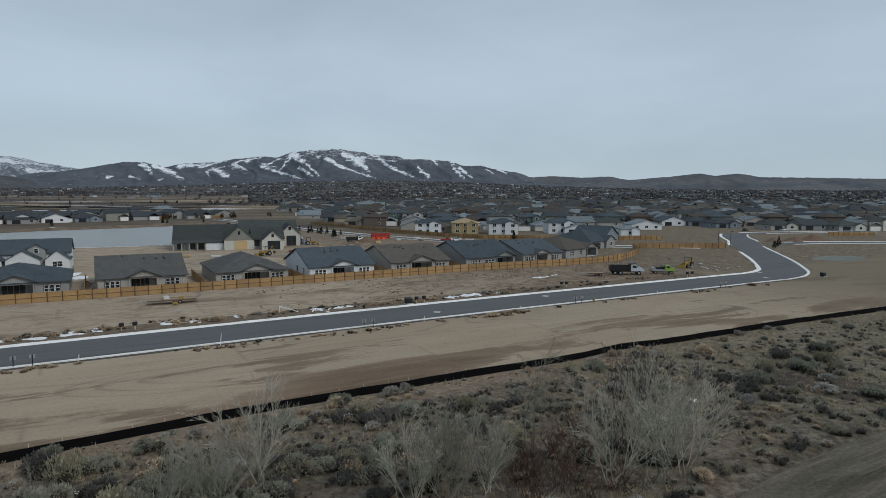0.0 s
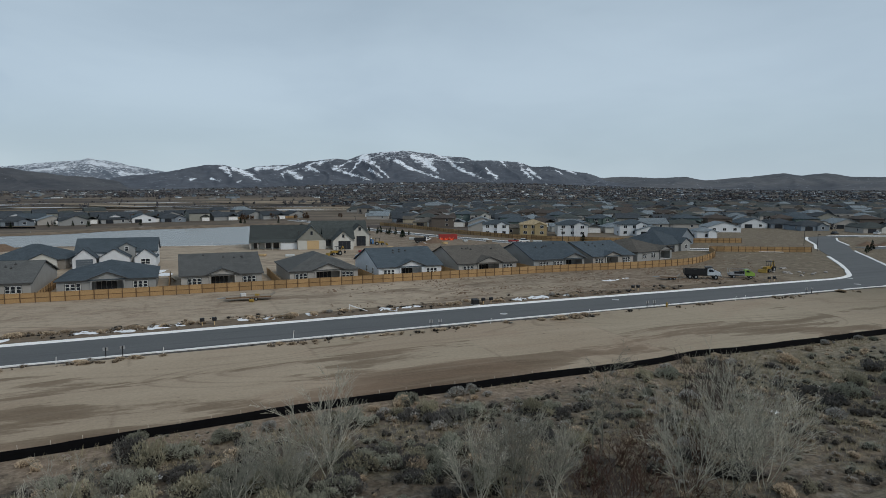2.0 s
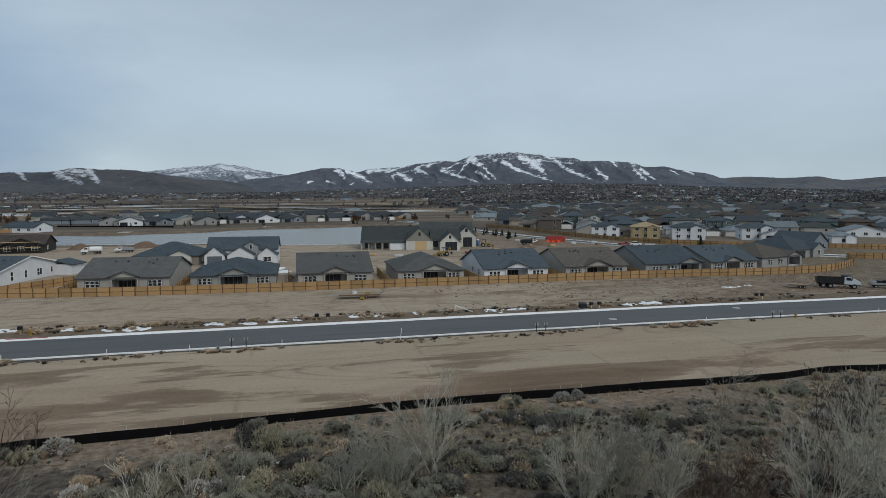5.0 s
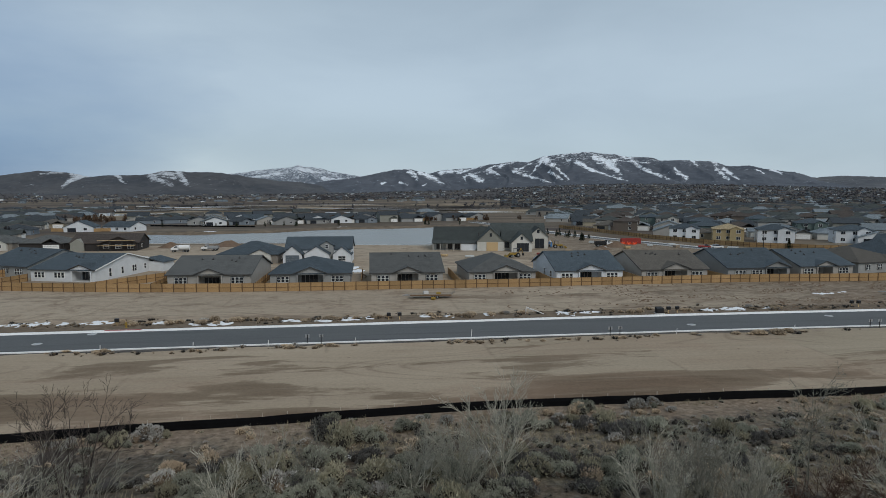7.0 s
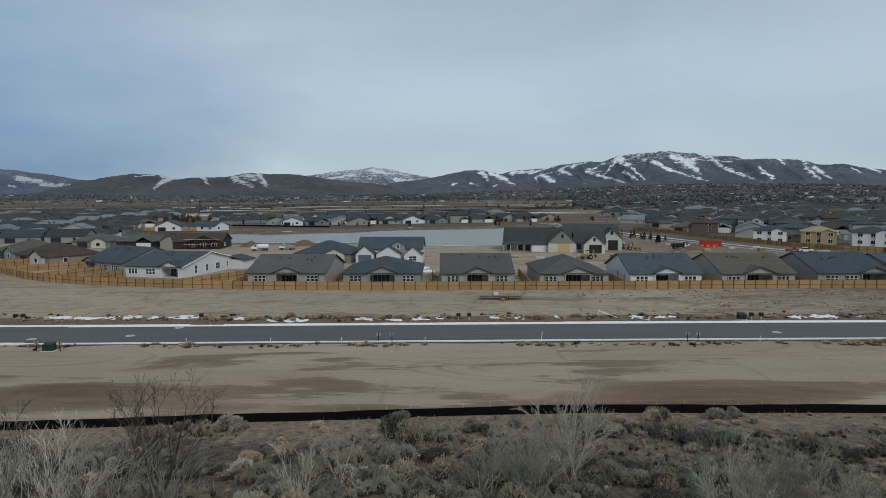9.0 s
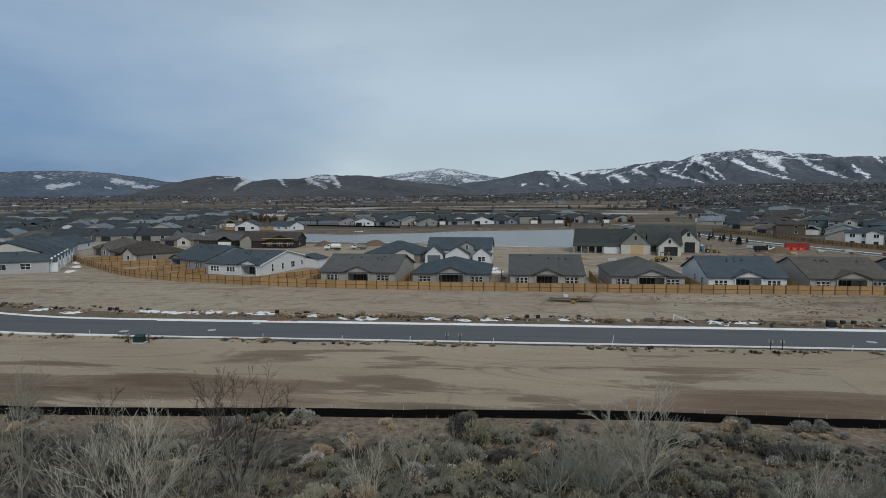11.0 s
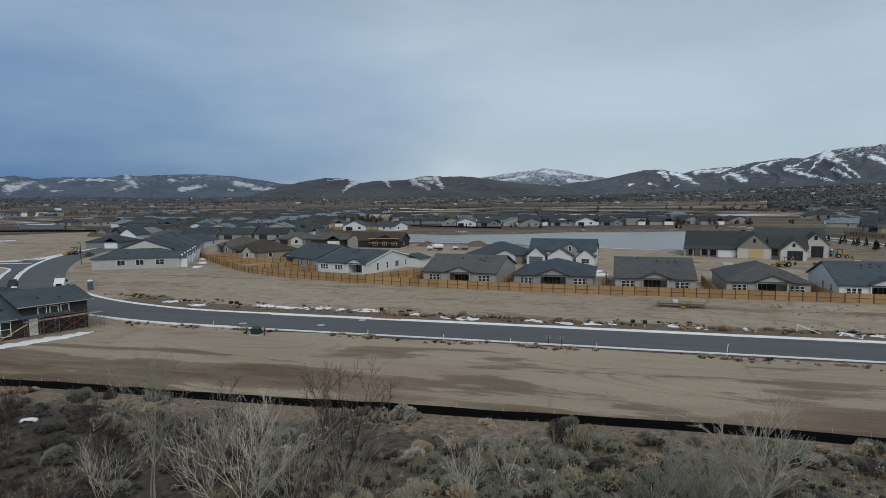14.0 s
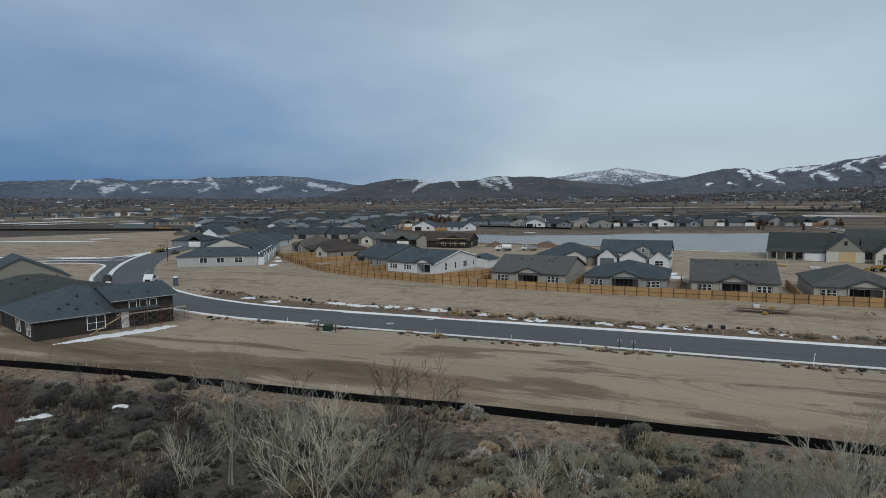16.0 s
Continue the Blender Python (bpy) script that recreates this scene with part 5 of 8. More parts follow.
def scaffold_house():
    at = pose(-87.9, 70.3, 0, 0, 0, 70)
    h = thing("house", at, "dark brown house under construction with scaffolding on one wall", "house")
    bm = bmesh.new()
    box(bm, -10.5, 10.5, 0, 19, 0, 3.0)
    box(bm, 1.2, 10.5, 0.0, 9, 3.0, 4.6)
    part("wall", bm, SIDES["dark"], h)
    bm = bmesh.new()
    hip_roof(bm, -10.5, 7.5, 0, 19, 3.1, 7.0, 0.6)
    part("roof", bm, ROOFS["slate"], h)
    bm = bmesh.new()
    slab(bm, (0.2, -0.7, 4.8), (11.4, -0.7, 4.8), (11.4, 6.2, 6.6), (0.2, 6.2, 6.6), 0.2)
    slab(bm, (0.2, 12.4, 4.7), (11.4, 12.4, 4.7), (11.4, 6.2, 6.6), (0.2, 6.2, 6.6), 0.2)
    part("roof", bm, ROOFS["slate"], h)
    for b in ((0.2, 11.4, -0.73, -0.7, 4.68, 4.79), (-11.1, 0.2, -0.63, -0.6, 2.98, 3.08), (-11.13, -11.1, -0.6, 19.5, 2.98, 3.08)):
        bm = bmesh.new()
        box(bm, *b)
        part("fascia", bm, PRIMER, h)
    window(h, pose(-1.9, -0.02, 1.65), 2.6, 2.1, 2, 2)
    for x in (3.8, 5.5, 7.1):
        window(h, pose(x, -0.02, 3.75), 1.15, 1.15, 1, 1)
    window(h, pose(-10.52, 2.8, 1.6, 0, 0, -90), 2.2, 2.0, 3, 2)
    window(h, pose(-10.52, 8.5, 1.6, 0, 0, -90), 2.2, 2.0, 3, 2)
    bm = bmesh.new()
    box(bm, 1.9, 3.1, -0.06, 0.0, 0.1, 2.75, 0.01)
    part("door", bm, TRIM, h, "white unpainted entrance door")
    for x, y in ((-5, 3), (-3, 5), (-1, 2.2), (-6.5, 2), (1, 3.5), (-4.2, 1.4)):
        roof_vent(h, x, y, 3.1 + 3.6 * (y + 0.6) / 8.1 + 0.05)
    for x, y in ((4, 2), (7, 1.5)):
        roof_vent(h, x, y, 4.75 + 0.264 * (y + 1.0))
    s = thing("scaffold", at, "steel pipe scaffold with plank decks against a dark wall", "scaffold")
    steel = mat_plain("rusty_pipe", (0.20, 0.15, 0.13), 0.6, 0.4)
    red = mat_plain("red_frame", (0.22, 0.05, 0.05), 0.6, 0.2)
    xs = [1.0, 3.2, 5.4, 7.6, 9.8, 12.2]
    for k, x in enumerate(xs):
        bm = bmesh.new()
        for y in (-1.9, -0.55):
            rod(bm, (x, y, 0), (x, y, 3.2), 0.04)
        for z in (0.5, 1.0, 1.9, 2.4, 3.1):
            rod(bm, (x, -1.9, z), (x, -0.55, z), 0.03)
        part("frame", bm, red if k == 3 else steel, s)
    for a, b in zip(xs, xs[1:]):
        bm = bmesh.new()
        for z in (0.2, 1.3):
            rod(bm, (a, -1.9, z), (b, -1.9, z + 1.4), 0.028)
            rod(bm, (b, -1.9, z), (a, -1.9, z + 1.4), 0.028)
        part("brace", bm, steel, s)
        bm = bmesh.new()
        for z in (3.05,):
            rod(bm, (a, -1.9, z), (b, -1.9, z), 0.028)
        part("guard_rail", bm, steel, s)
        bm = bmesh.new()
        box(bm, a - 0.1, b + 0.1, -1.8, -0.7, 2.5, 2.56)
        part("plank_deck", bm, GREY_PLANK, s)
    bm = bmesh.new()
    rod(bm, (-3.5, -1.7, 0.05), (1.2, -1.6, 2.3), 0.06)
    part("prop", bm, LUMBER, s)


scaffold_house()
for x, y, a, w, d, kind, side, roof, ridge, label in ((-105.2, 77.8, 70, 25, 20, "hip", "brown", "green", 5.6, "house with a dark green-grey hipped roof beside the street"), (-125, 84.0, 66, 19, 15, "hip", "brown", "green", 5.6, "house with a low green-grey hipped roof beside the street"), (-147, 95.0, 62, 20, 17, "y", "sage", "slate", 7.8, "sage gabled house with a navy roof")):
    h = block_house(pose(x, y, 0, 0, 0, a), w, d, 1, kind, side, roof, label, windows=2, garage=False, ridge=ridge)
    for u, v in ((-4, 3.5), (-1, 5), (2, 3), (4.5, 5.5), (-5.5, 5), (0.5, 2)):
        if kind == "hip":
            roof_vent(h, u, v, 3.0 + (ridge - 3.0) * (v + 0.45) / (min(w, d) / 2 + 0.45) + 0.05)

# ---- the pale grey terrace on the bend ----
def terrace_unit(k):
    """One house of the row that runs back from the bend; the first shows its end wall to the street."""
    h = thing("house", pose(-140.4, 152.1, 0, 0, 0, 31) @ pose(0, 13 * k, 0), "pale grey terraced house with a low blue-grey roof", "house", "terraced houses on the bend")
    bm = bmesh.new()
    if k:
        box(bm, -12.2, 12.2, 0.3, 12.6, 0, 3.4)
    else:
        box(bm, -12.2, 12.2, 0.0, 12.98, 0, 3.3)
    part("wall", bm, SIDES["mist"], h)
    bm = bmesh.new()
    if k == 0:
        hip_roof(bm, -12.2, 12.2, 0, 12.9, 3.45, 5.8, 0.5)
    else:
        hip_roof(bm, -12.2, 12.2, 0.3, 12.6, 3.5, 6.5 + 0.1 * k, 0.3)
    part("roof", bm, ROOFS["slate"], h)
    if k:
        bm = bmesh.new()
        hull(bm, [(x, y, z) for y in (0.2, 0.9) for x, z in ((-8.0, 4.4), (8.0, 4.4), (-8.0, 4.9), (8.0, 4.9), (0.0, 7.9))])
        part("gable_board", bm, SIDES["cream"], h, "pale boarded gable")
        bm = bmesh.new()
        gable_roof(bm, -8.0, 8.0, 0.2, 12.0, 4.95, 8.0, 0.35, 0.18, "y")
        part("gable_roof", bm, ROOFS["slate"], h)
    else:
        for x in (-4.2, 1.0):
            window(h, pose(x, -0.02, 2.0), 2.2, 1.5, 2, 1)
        window(h, pose(6.6, -0.02, 2.0), 2.4, 1.5, 2, 2)
        roof_vent(h, -3, 3.0, 4.9)
        roof_vent(h, 4, 4.2, 5.4)
    for y in (1.2, 7.4) if k < 3 else ():
        bm = bmesh.new()
        gable_wall(bm, 12.22, 14.2, y, y + 4.4, 2.6, 4.0)
        part("bay", bm, SIDES["white"], h, "narrow white gabled bay")
        bm = bmesh.new()
        gable_roof(bm, 12.8, 14.1, y + 0.1, y + 4.3, 2.6, 4.02, 0.02, 0.10)
        part("bay_roof", bm, ROOFS["slate"], h)
        window(h, pose(14.22, y + 2.2, 1.6, 0, 0, 90), 1.2, 1.6, 1, 1)


for k in range(5):
    terrace_unit(k)


def gabled_corner_house():
    """Pale green wing, dark entrance gable and white wing at the street's far end."""
    h = thing("house", pose(-247.5, 254.5, 0, 0, 0, 12), "pale green and white gabled house with a dark entrance", "house")
    for x0, x1, y0, e, r, side in ((-11.5, -2.5, 0.0, 3.2, 6.2, "sage"), (-2.6, 2.6, 1.5, 4.6, 6.8, "dark"), (2.5, 11.5, -0.6, 3.0, 6.0, "white")):
        bm = bmesh.new()
        gable_wall(bm, x0, x1, y0, y0 + 14, e, r, "y")
        part("wall", bm, SIDES[side], h)
        bm = bmesh.new()
        gable_roof(bm, x0, x1, y0, y0 + 14, e, r + 0.05, 0.4, 0.2, "y")
        part("roof", bm, ROOFS["slate"], h)
    for x, y, z, w in ((-9.6, -0.02, 1.7, 1.2), (-7.0, -0.02, 1.7, 1.2), (-4.4, -0.02, 1.7, 1.2), (0.0, 1.48, 4.3, 0.9), (7.0, -0.62, 1.7, 1.6)):
        window(h, pose(x, y, z), w, 1.4, 1, 1)


gabled_corner_house()

# ---- white carriage house behind the row ----
def farmhouse():
    h = thing("house", pose(-16.4, 185.0, 0, 0, 0, -2), "white two-gabled house with a slate roof and dormer", "house")
    bm = bmesh.new()
    gable_wall(bm, -9.9, 9.9, 4, 15, 4.4, 7.5)
    gable_wall(bm, -10.0, -4.4, -0.5, 6, 3.2, 5.6, "y")
    gable_wall(bm, -3.6, 3.6, -1.2, 6, 3.3, 5.5, "y")
    gable_wall(bm, 4.6, 10.0, 0.2, 6, 3.0, 5.2, "y")
    part("wall", bm, SIDES["white"], h)
    bm = bmesh.new()
    gable_roof(bm, -9.9, 9.9, 4, 15, 4.4, 7.6, 0.4)
    part("roof", bm, ROOFS["slate"], h)
    for x0, x1, y0, e, r in ((-10.0, -4.4, -0.5, 3.2, 5.6), (-3.6, 3.6, -1.2, 3.3, 5.5), (4.6, 10.0, 0.2, 3.0, 5.2)):
        bm = bmesh.new()
        gable_roof(bm, x0, x1, y0, 7, e, r, 0.3, 0.18, "y")
        part("gable_roof", bm, ROOFS["slate"], h)
    bm = bmesh.new()
    gable_wall(bm, 0.6, 4.6, 2.6, 9, 5.6, 6.8, "y")
    part("dormer", bm, SIDES["grey"], h)
    bm = bmesh.new()
    gable_roof(bm, 0.6, 4.6, 2.6, 9.5, 5.6, 6.8, 0.3, 0.16, "y")
    part("dormer_roof", bm, ROOFS["slate"], h)
    window(h, pose(2.6, 2.58, 5.2), 0.9, 1.1, 1, 2)
    window(h, pose(7.3, 0.18, 1.8), 2.2, 1.3, 2, 2)
    bm = bmesh.new()
    for k in range(5):
        box(bm, -9.2, -5.2, -0.56, -0.5, 0.05 + 0.58 * k, 0.6 + 0.58 * k)
    part("garage_door", bm, mat_plain("slate_door", (0.10, 0.12, 0.14), 0.6), h)


farmhouse()
block_house(pose(-37.6, 190.5, 0, 0, 0, -6), 18, 16, 1, "hip", "taupe", "slate", "house with a wide blue-grey hipped roof", windows=2, garage=False, ridge=6.4)

# ---- clubhouse ----
def clubhouse():
    h = thing("clubhouse", pose(46, 221, 0, 0, 0, -9), "unfinished pale clubhouse with three gables and dark grey roofs", "clubhouse")
    pale, sheath = SIDES["greige"], SIDES["sage"]
    for x0, x1, y0, y1, e, r, axis in ((-24, -4, 5, 22, 3.4, 8.0, "x"), (-7.6, 2.4, 0, 20, 3.6, 8.2, "y"), (2, 13, 4, 18, 3.4, 6.9, "x"), (4.8, 12.0, -4, 12, 3.4, 6.6, "y"), (12.2, 19.6, 10, 30, 4.6, 8.0, "y"), (-1.5, 19.4, 18.2, 31, 4.5, 8.9, "x")):
        bm = bmesh.new()
        gable_wall(bm, x0, x1, y0, y1, e, r, axis)
        part("wall", bm, SIDES["cream"], h)
    bm = bmesh.new()
    gable_roof(bm, -24, -4, 5, 22, 3.4, 8.1, 0.5, 0.24)
    part("roof", bm, ROOFS["green"], h, "dark grey shingle roof")
    bm = bmesh.new()
    slab(bm, (-24.5, 1.4, 2.75), (-7.8, 1.4, 2.75), (-7.8, 5.2, 3.6), (-24.5, 5.2, 3.6), 0.2)
    part("porch_roof", bm, ROOFS["green"], h)
    for x0, x1, y0, y1, e, r in ((-7.6, 2.4, 0, 20, 3.6, 8.2), (4.8, 12.0, -4, 12, 3.4, 6.6), (12.2, 19.6, 10, 26, 4.6, 8.0)):
        bm = bmesh.new()
        gable_roof(bm, x0, x1, y0, y1, e, r, 0.45, 0.22, "y")
        part("roof", bm, ROOFS["green"], h)
    bm = bmesh.new()
    gable_roof(bm, -1.5, 19.4, 18.2, 31, 4.5, 9.0, 0.5, 0.24)
    part("roof", bm, ROOFS["green"], h)
    bm = bmesh.new()
    gable_roof(bm, 2, 13, 4, 18, 3.4, 7.0, 0.4, 0.22)
    part("roof", bm, ROOFS["green"], h)
    bm = bmesh.new()
    hull(bm, [(x, y, z) for y in (-0.08, 0.0) for x, z in ((-7.5, 3.3), (2.3, 3.3), (-7.5, 3.6), (2.3, 3.6), (-2.6, 8.1))])
    part("gable_board", bm, sheath, h, "sage-grey boarded gable")
    bm = bmesh.new()
    box(bm, -4.2, 0.0, -0.1, 0.0, 0.05, 3.2)
    part("boarded_door", bm, LUMBER, h, "plywood sheet over the entrance")
    window(h, pose(-2.6, -0.1, 5.9), 0.7, 1.2, 1, 1, TRIM_DARK)
    window(h, pose(8.8, -4.02, 1.7), 4.2, 2.9, 3, 1, TRIM_DARK)
    window(h, pose(8.4, -4.02, 5.0), 0.7, 1.0, 1, 1, TRIM_DARK)
    window(h, pose(3.5, 3.98, 1.9), 1.8, 2.0, 1, 1, TRIM_DARK)
    window(h, pose(15.9, 9.98, 6.6), 0.9, 1.2, 1, 1, TRIM_DARK)
    window(h, pose(16.4, 9.98, 2.0), 3.4, 3.6, 2, 1, TRIM_DARK)
    for x in (-24.2, -21.5, -19, -16.5, -14):
        bm = bmesh.new()
        box(bm, x, x + 0.35, 1.7, 2.05, 0, 2.6)
        part("column", bm, pale, h)
    for x in (-22, -18, -15):
        window(h, pose(x, 4.98, 1.5), 1.8, 2.3, 2, 1, TRIM_DARK)
    bm = bmesh.new()
    box(bm, -13.5, -7.8, 1.7, 5.2, 0, 2.7)
    part("wing", bm, SIDES["white"], h)
    bm = bmesh.new()
    box(bm, -7.2, -6.8, 6.2, 6.6, 5.0, 6.4)
    part("flue", bm, TRIM_DARK, h)


clubhouse()

# ---- half-built and two-storey houses beyond the inner street ----
FRAME_GROUP = "two-storey houses along the inner street"
block_house(pose(154.5, 250.5, 0, 0, 0, -28), 12.5, 12, 2, "hip", "sheath", "deck", "half-built two-storey house in yellow sheathing with bare roof decking", FRAME_GROUP, windows=3, garage=False)
block_house(pose(170.5, 241.5, 0, 0, 0, -28), 14, 12, 2, "hip", "white", "slate", "white-wrapped two-storey house with a dark roof", FRAME_GROUP, windows=3, garage=False)
block_house(pose(138.5, 258.5, 0, 0, 0, -28), 12.5, 12, 2, "hip", "white", "slate", "white two-storey house with a dark roof", FRAME_GROUP, windows=3, garage=False)
block_house(pose(200, 233, 0, 0, 0, -26), 14, 12, 2, "hip", "white", "slate", "white two-storey house with a dark roof", FRAME_GROUP, windows=3, garage=False)
block_house(pose(186, 262, 0, 0, 0, -26), 14, 14, 1, "hip", "white", "pale", "white low house with a pale grey roof", FRAME_GROUP, windows=2, garage=False)
block_house(pose(205, 226, 0, 0, 0, -26), 15, 13, 1, "y", "white", "pale", "white low house with a pale grey roof", FRAME_GROUP, windows=2, garage=False)
block_house(pose(217, 205, 0, 0, 0, -26), 9, 11, 1, "hip", "white", "pale", "white-wrapped low house with bare roof decking", FRAME_GROUP, windows=1, garage=True, eave=3.4)
block_house(pose(262, 236, 0, 0, 0, -26), 17, 13, 1, "y", "white", "pale", "long white house with a pale grey roof", FRAME_GROUP, windows=3, garage=False)
block_house(pose(162, 166, 0, 0, 0, 20), 20, 18, 1, "hip", "grey", "slate", "grey house with a large blue-grey hipped roof", windows=2, garage=False, ridge=7.0)
block_house(pose(184, 184, 0, 0, 0, 26), 16, 14, 1, "y", "blue", "slate", "blue-grey house with a dark roof", windows=2, garage=False, ridge=6.6)
# the dark house with scaffolding by the pond, and neighbours
timber = block_house(pose(-99.3, 241, 0, 0, 0, 4), 23.5, 14, 1, "x", "dark", "brown", "dark timber house being built with scaffolding", windows=0, garage=False, ridge=5.9, eave=3.0)
bm = bmesh.new()
gable_wall(bm, -1.0, 11.6, -1.2, 6, 3.0, 5.2, "y")
part("front_gable", bm, SIDES["dark"], timber)
bm = bmesh.new()
gable_roof(bm, -1.0, 11.6, -1.2, 7, 3.0, 5.25, 0.5, 0.2, "y")
part("gable_roof", bm, ROOFS["brown"], timber)
bm = bmesh.new()
gable_wall(bm, -11.6, -7.0, -0.8, 6, 3.0, 4.6, "y")
part("side_gable", bm, SIDES["sage"], timber, "pale green boarded gable")
for x in (0.8, 5.0, 9.2):
    window(timber, pose(x, -1.22, 1.7), 1.9, 1.5, 2, 2)
frame_ = thing("scaffold", pose(-99.3, 241, 0, 0, 0, 4), "thin steel scaffold before the dark house", "scaffold")
for x in (-1.6, 2.6, 6.8, 11.0):
    bm = bmesh.new()
    for y in (-3.2, -2.0):
        rod(bm, (x, y, 0), (x, y, 4.2), 0.06)
    rod(bm, (x, -3.2, 2.1), (x, -2.0, 2.1), 0.05)
    part("frame", bm, TRIM_DARK, frame_)
for z in (2.1, 4.0):
    bm = bmesh.new()
    box(bm, -1.9, 11.3, -3.15, -2.05, z, z + 0.08)
    part("plank_deck", bm, LUMBER, frame_)
block_house(pose(-122.7, 258.0, 0, 0, 0, 176), 16.5, 13, 1, "hip", "dark", "grey", "dark house with pale garage doors", windows=1, garage=True, ridge=5.6)
block_house(pose(-143, 248, 0, 0, 0, -4), 16, 14, 1, "hip", "taupe", "grey", "taupe house with a grey hipped roof", windows=2, garage=False, ridge=5.6)
block_house(pose(-164, 365, 0, 0, 0, 8), 15, 14, 1, "y", "white", "slate", "white gabled house with a slate roof above the pond", windows=2, garage=False, ridge=6.2)
block_house(pose(-144.7, 368, 0, 0, 0, -20), 18, 13, 1, "x", "white", "slate", "long white house with a slate roof above the pond", windows=3, garage=False, ridge=5.4)
block_house(pose(-127, 188, 0, 0, 0, -32), 21, 16, 1, "hip", "taupe", "brown", "taupe house with a dark brown hipped roof behind the fence", windows=2, garage=False, ridge=6.4)
block_house(pose(-146, 204, 0, 0, 0, -36), 19, 16, 1, "hip", "grey", "taupe", "grey house with a brown-grey hipped roof behind the fence", windows=2, garage=False, ridge=6.4)


# ---- neighbourhoods ----
def inside(p, poly):
    c = False
    for (x0, y0), (x1, y1) in zip(poly, poly[1:] + poly[:1]):
        if (y0 > p[1]) != (y1 > p[1]) and p[0] < (x1 - x0) * (p[1] - y0) / (y1 - y0) + x0:
            c = not c
    return c


KINDS = [
    (16, 15, 1, "hip", "greige", "green", "single-storey beige house with a grey hipped roof"),
    (17, 15, 1, "x", "grey", "charcoal", "single-storey grey house with a charcoal gabled roof"),
    (15, 15, 1, "y", "white", "slate", "single-storey white gabled house with a slate roof"),
    (16, 14, 1, "hip", "taupe", "brown", "single-storey taupe house with a brown roof"),
    (14, 13, 2, "hip", "greige", "green", "two-storey beige house with a grey roof"),
    (14, 13, 2, "x", "sage", "charcoal", "two-storey sage house with a charcoal roof"),
    (14, 13, 2, "hip", "brown", "brown", "two-storey brown house with a grey-brown roof"),
    (16, 15, 1, "hip", "tan", "taupe", "single-storey tan house with a grey-brown roof"),
    (16, 15, 1, "hip", "blue", "charcoal", "single-storey blue-grey house with a charcoal roof"),
    (16, 15, 1, "y", "greige", "pale", "single-storey beige house with a pale grey roof"),
    (16, 15, 1, "hip", "cream", "pale", "single-storey cream house with a pale grey hipped roof"),
    (14, 13, 2, "hip", "sea", "slate", "two-storey sea-green house with a slate roof"),
]
RIGHT = [(150, 268), (134, 300), (128, 385), (165, 640), (330, 900), (560, 960), (1000, 560), (1050, 330), (560, 150), (395, 158), (352, 205), (318, 232), (300, 262), (250, 266), (215, 262)]
LEFT = [(-255, 246), (-232, 226), (-180, 232), (-160, 262), (-172, 300), (-184, 340), (-186, 372), (-190, 425), (-220, 455), (-240, 560), (-330, 860), (-600, 700), (-520, 540), (-425, 420), (-360, 370), (-300, 330)]
SHORE = [(-178, 470), (-112, 424), (-50, 414), (-22, 440), (20, 470), (78, 488), (84, 545), (-40, 560), (-180, 545)]
spots = []


def estate(poly, turn, along, back, seed, drop=0.04, palette=range(len(KINDS))):
    rng = random.Random(seed)
    xs, ys = [p[0] for p in poly], [p[1] for p in poly]
    c, s = math.cos(math.radians(turn)), math.sin(math.radians(turn))
    R = 1100
    ox, oy = (min(xs) + max(xs)) / 2, (min(ys) + max(ys)) / 2
    for j in range(-int(R / back), int(R / back)):
        for i in range(-int(R / along), int(R / along)):
            u, v = i * along + rng.uniform(-1.5, 1.5), j * back + (0 if j % 2 else 7) + rng.uniform(-1.5, 1.5)
            x, y = ox + u * c - v * s, oy + u * s + v * c
            if inside((x, y), poly) and rng.random() > drop:
                spots.append((math.hypot(x, y), x, y, turn + (180 if j % 2 else 0) + rng.choice((0, 0, 0, 90)), rng.choice(list(palette))))


estate(RIGHT, -26, 17.5, 25, 3, 0.06, (0, 1, 2, 3, 4, 5, 6, 7, 8, 9, 10, 10, 11, 9))
estate(LEFT, 12, 18.5, 31, 5, 0.10, (0, 1, 1, 0, 2, 8, 3, 7, 8, 9))
estate(SHORE, 14, 17.5, 25, 8, 0.05, (0, 1, 1, 8, 8, 2, 9, 5))
for x, y, a, k in ((-284, 300, 20, 2), (-300, 330, 20, 1), (-262, 300, 20, 1), (-440, 405, 10, 2), (-418, 412, 10, 8), (-196, 352, 10, 0), (318, 226, -20, 8), (356, 178, -25, 0), (346, 192, -25, 1), (330, 200, -25, 0), (372, 172, -25, 4)):
    spots.append((math.hypot(x, y), x, y, a, k))
spots.sort()
first = {}
near, far = spots[:225], spots[225:]
for d, x, y, a, k in near:
    m = pose(x, y, 0, 0, 0, a)
    if k in first:
        copy_thing(first[k], m)
    else:
        w, dp, st, rf, side, roof, label = KINDS[k]
        first[k] = block_house(m, w, dp, st, rf, side, roof, label, "houses of the surrounding estate", 2)


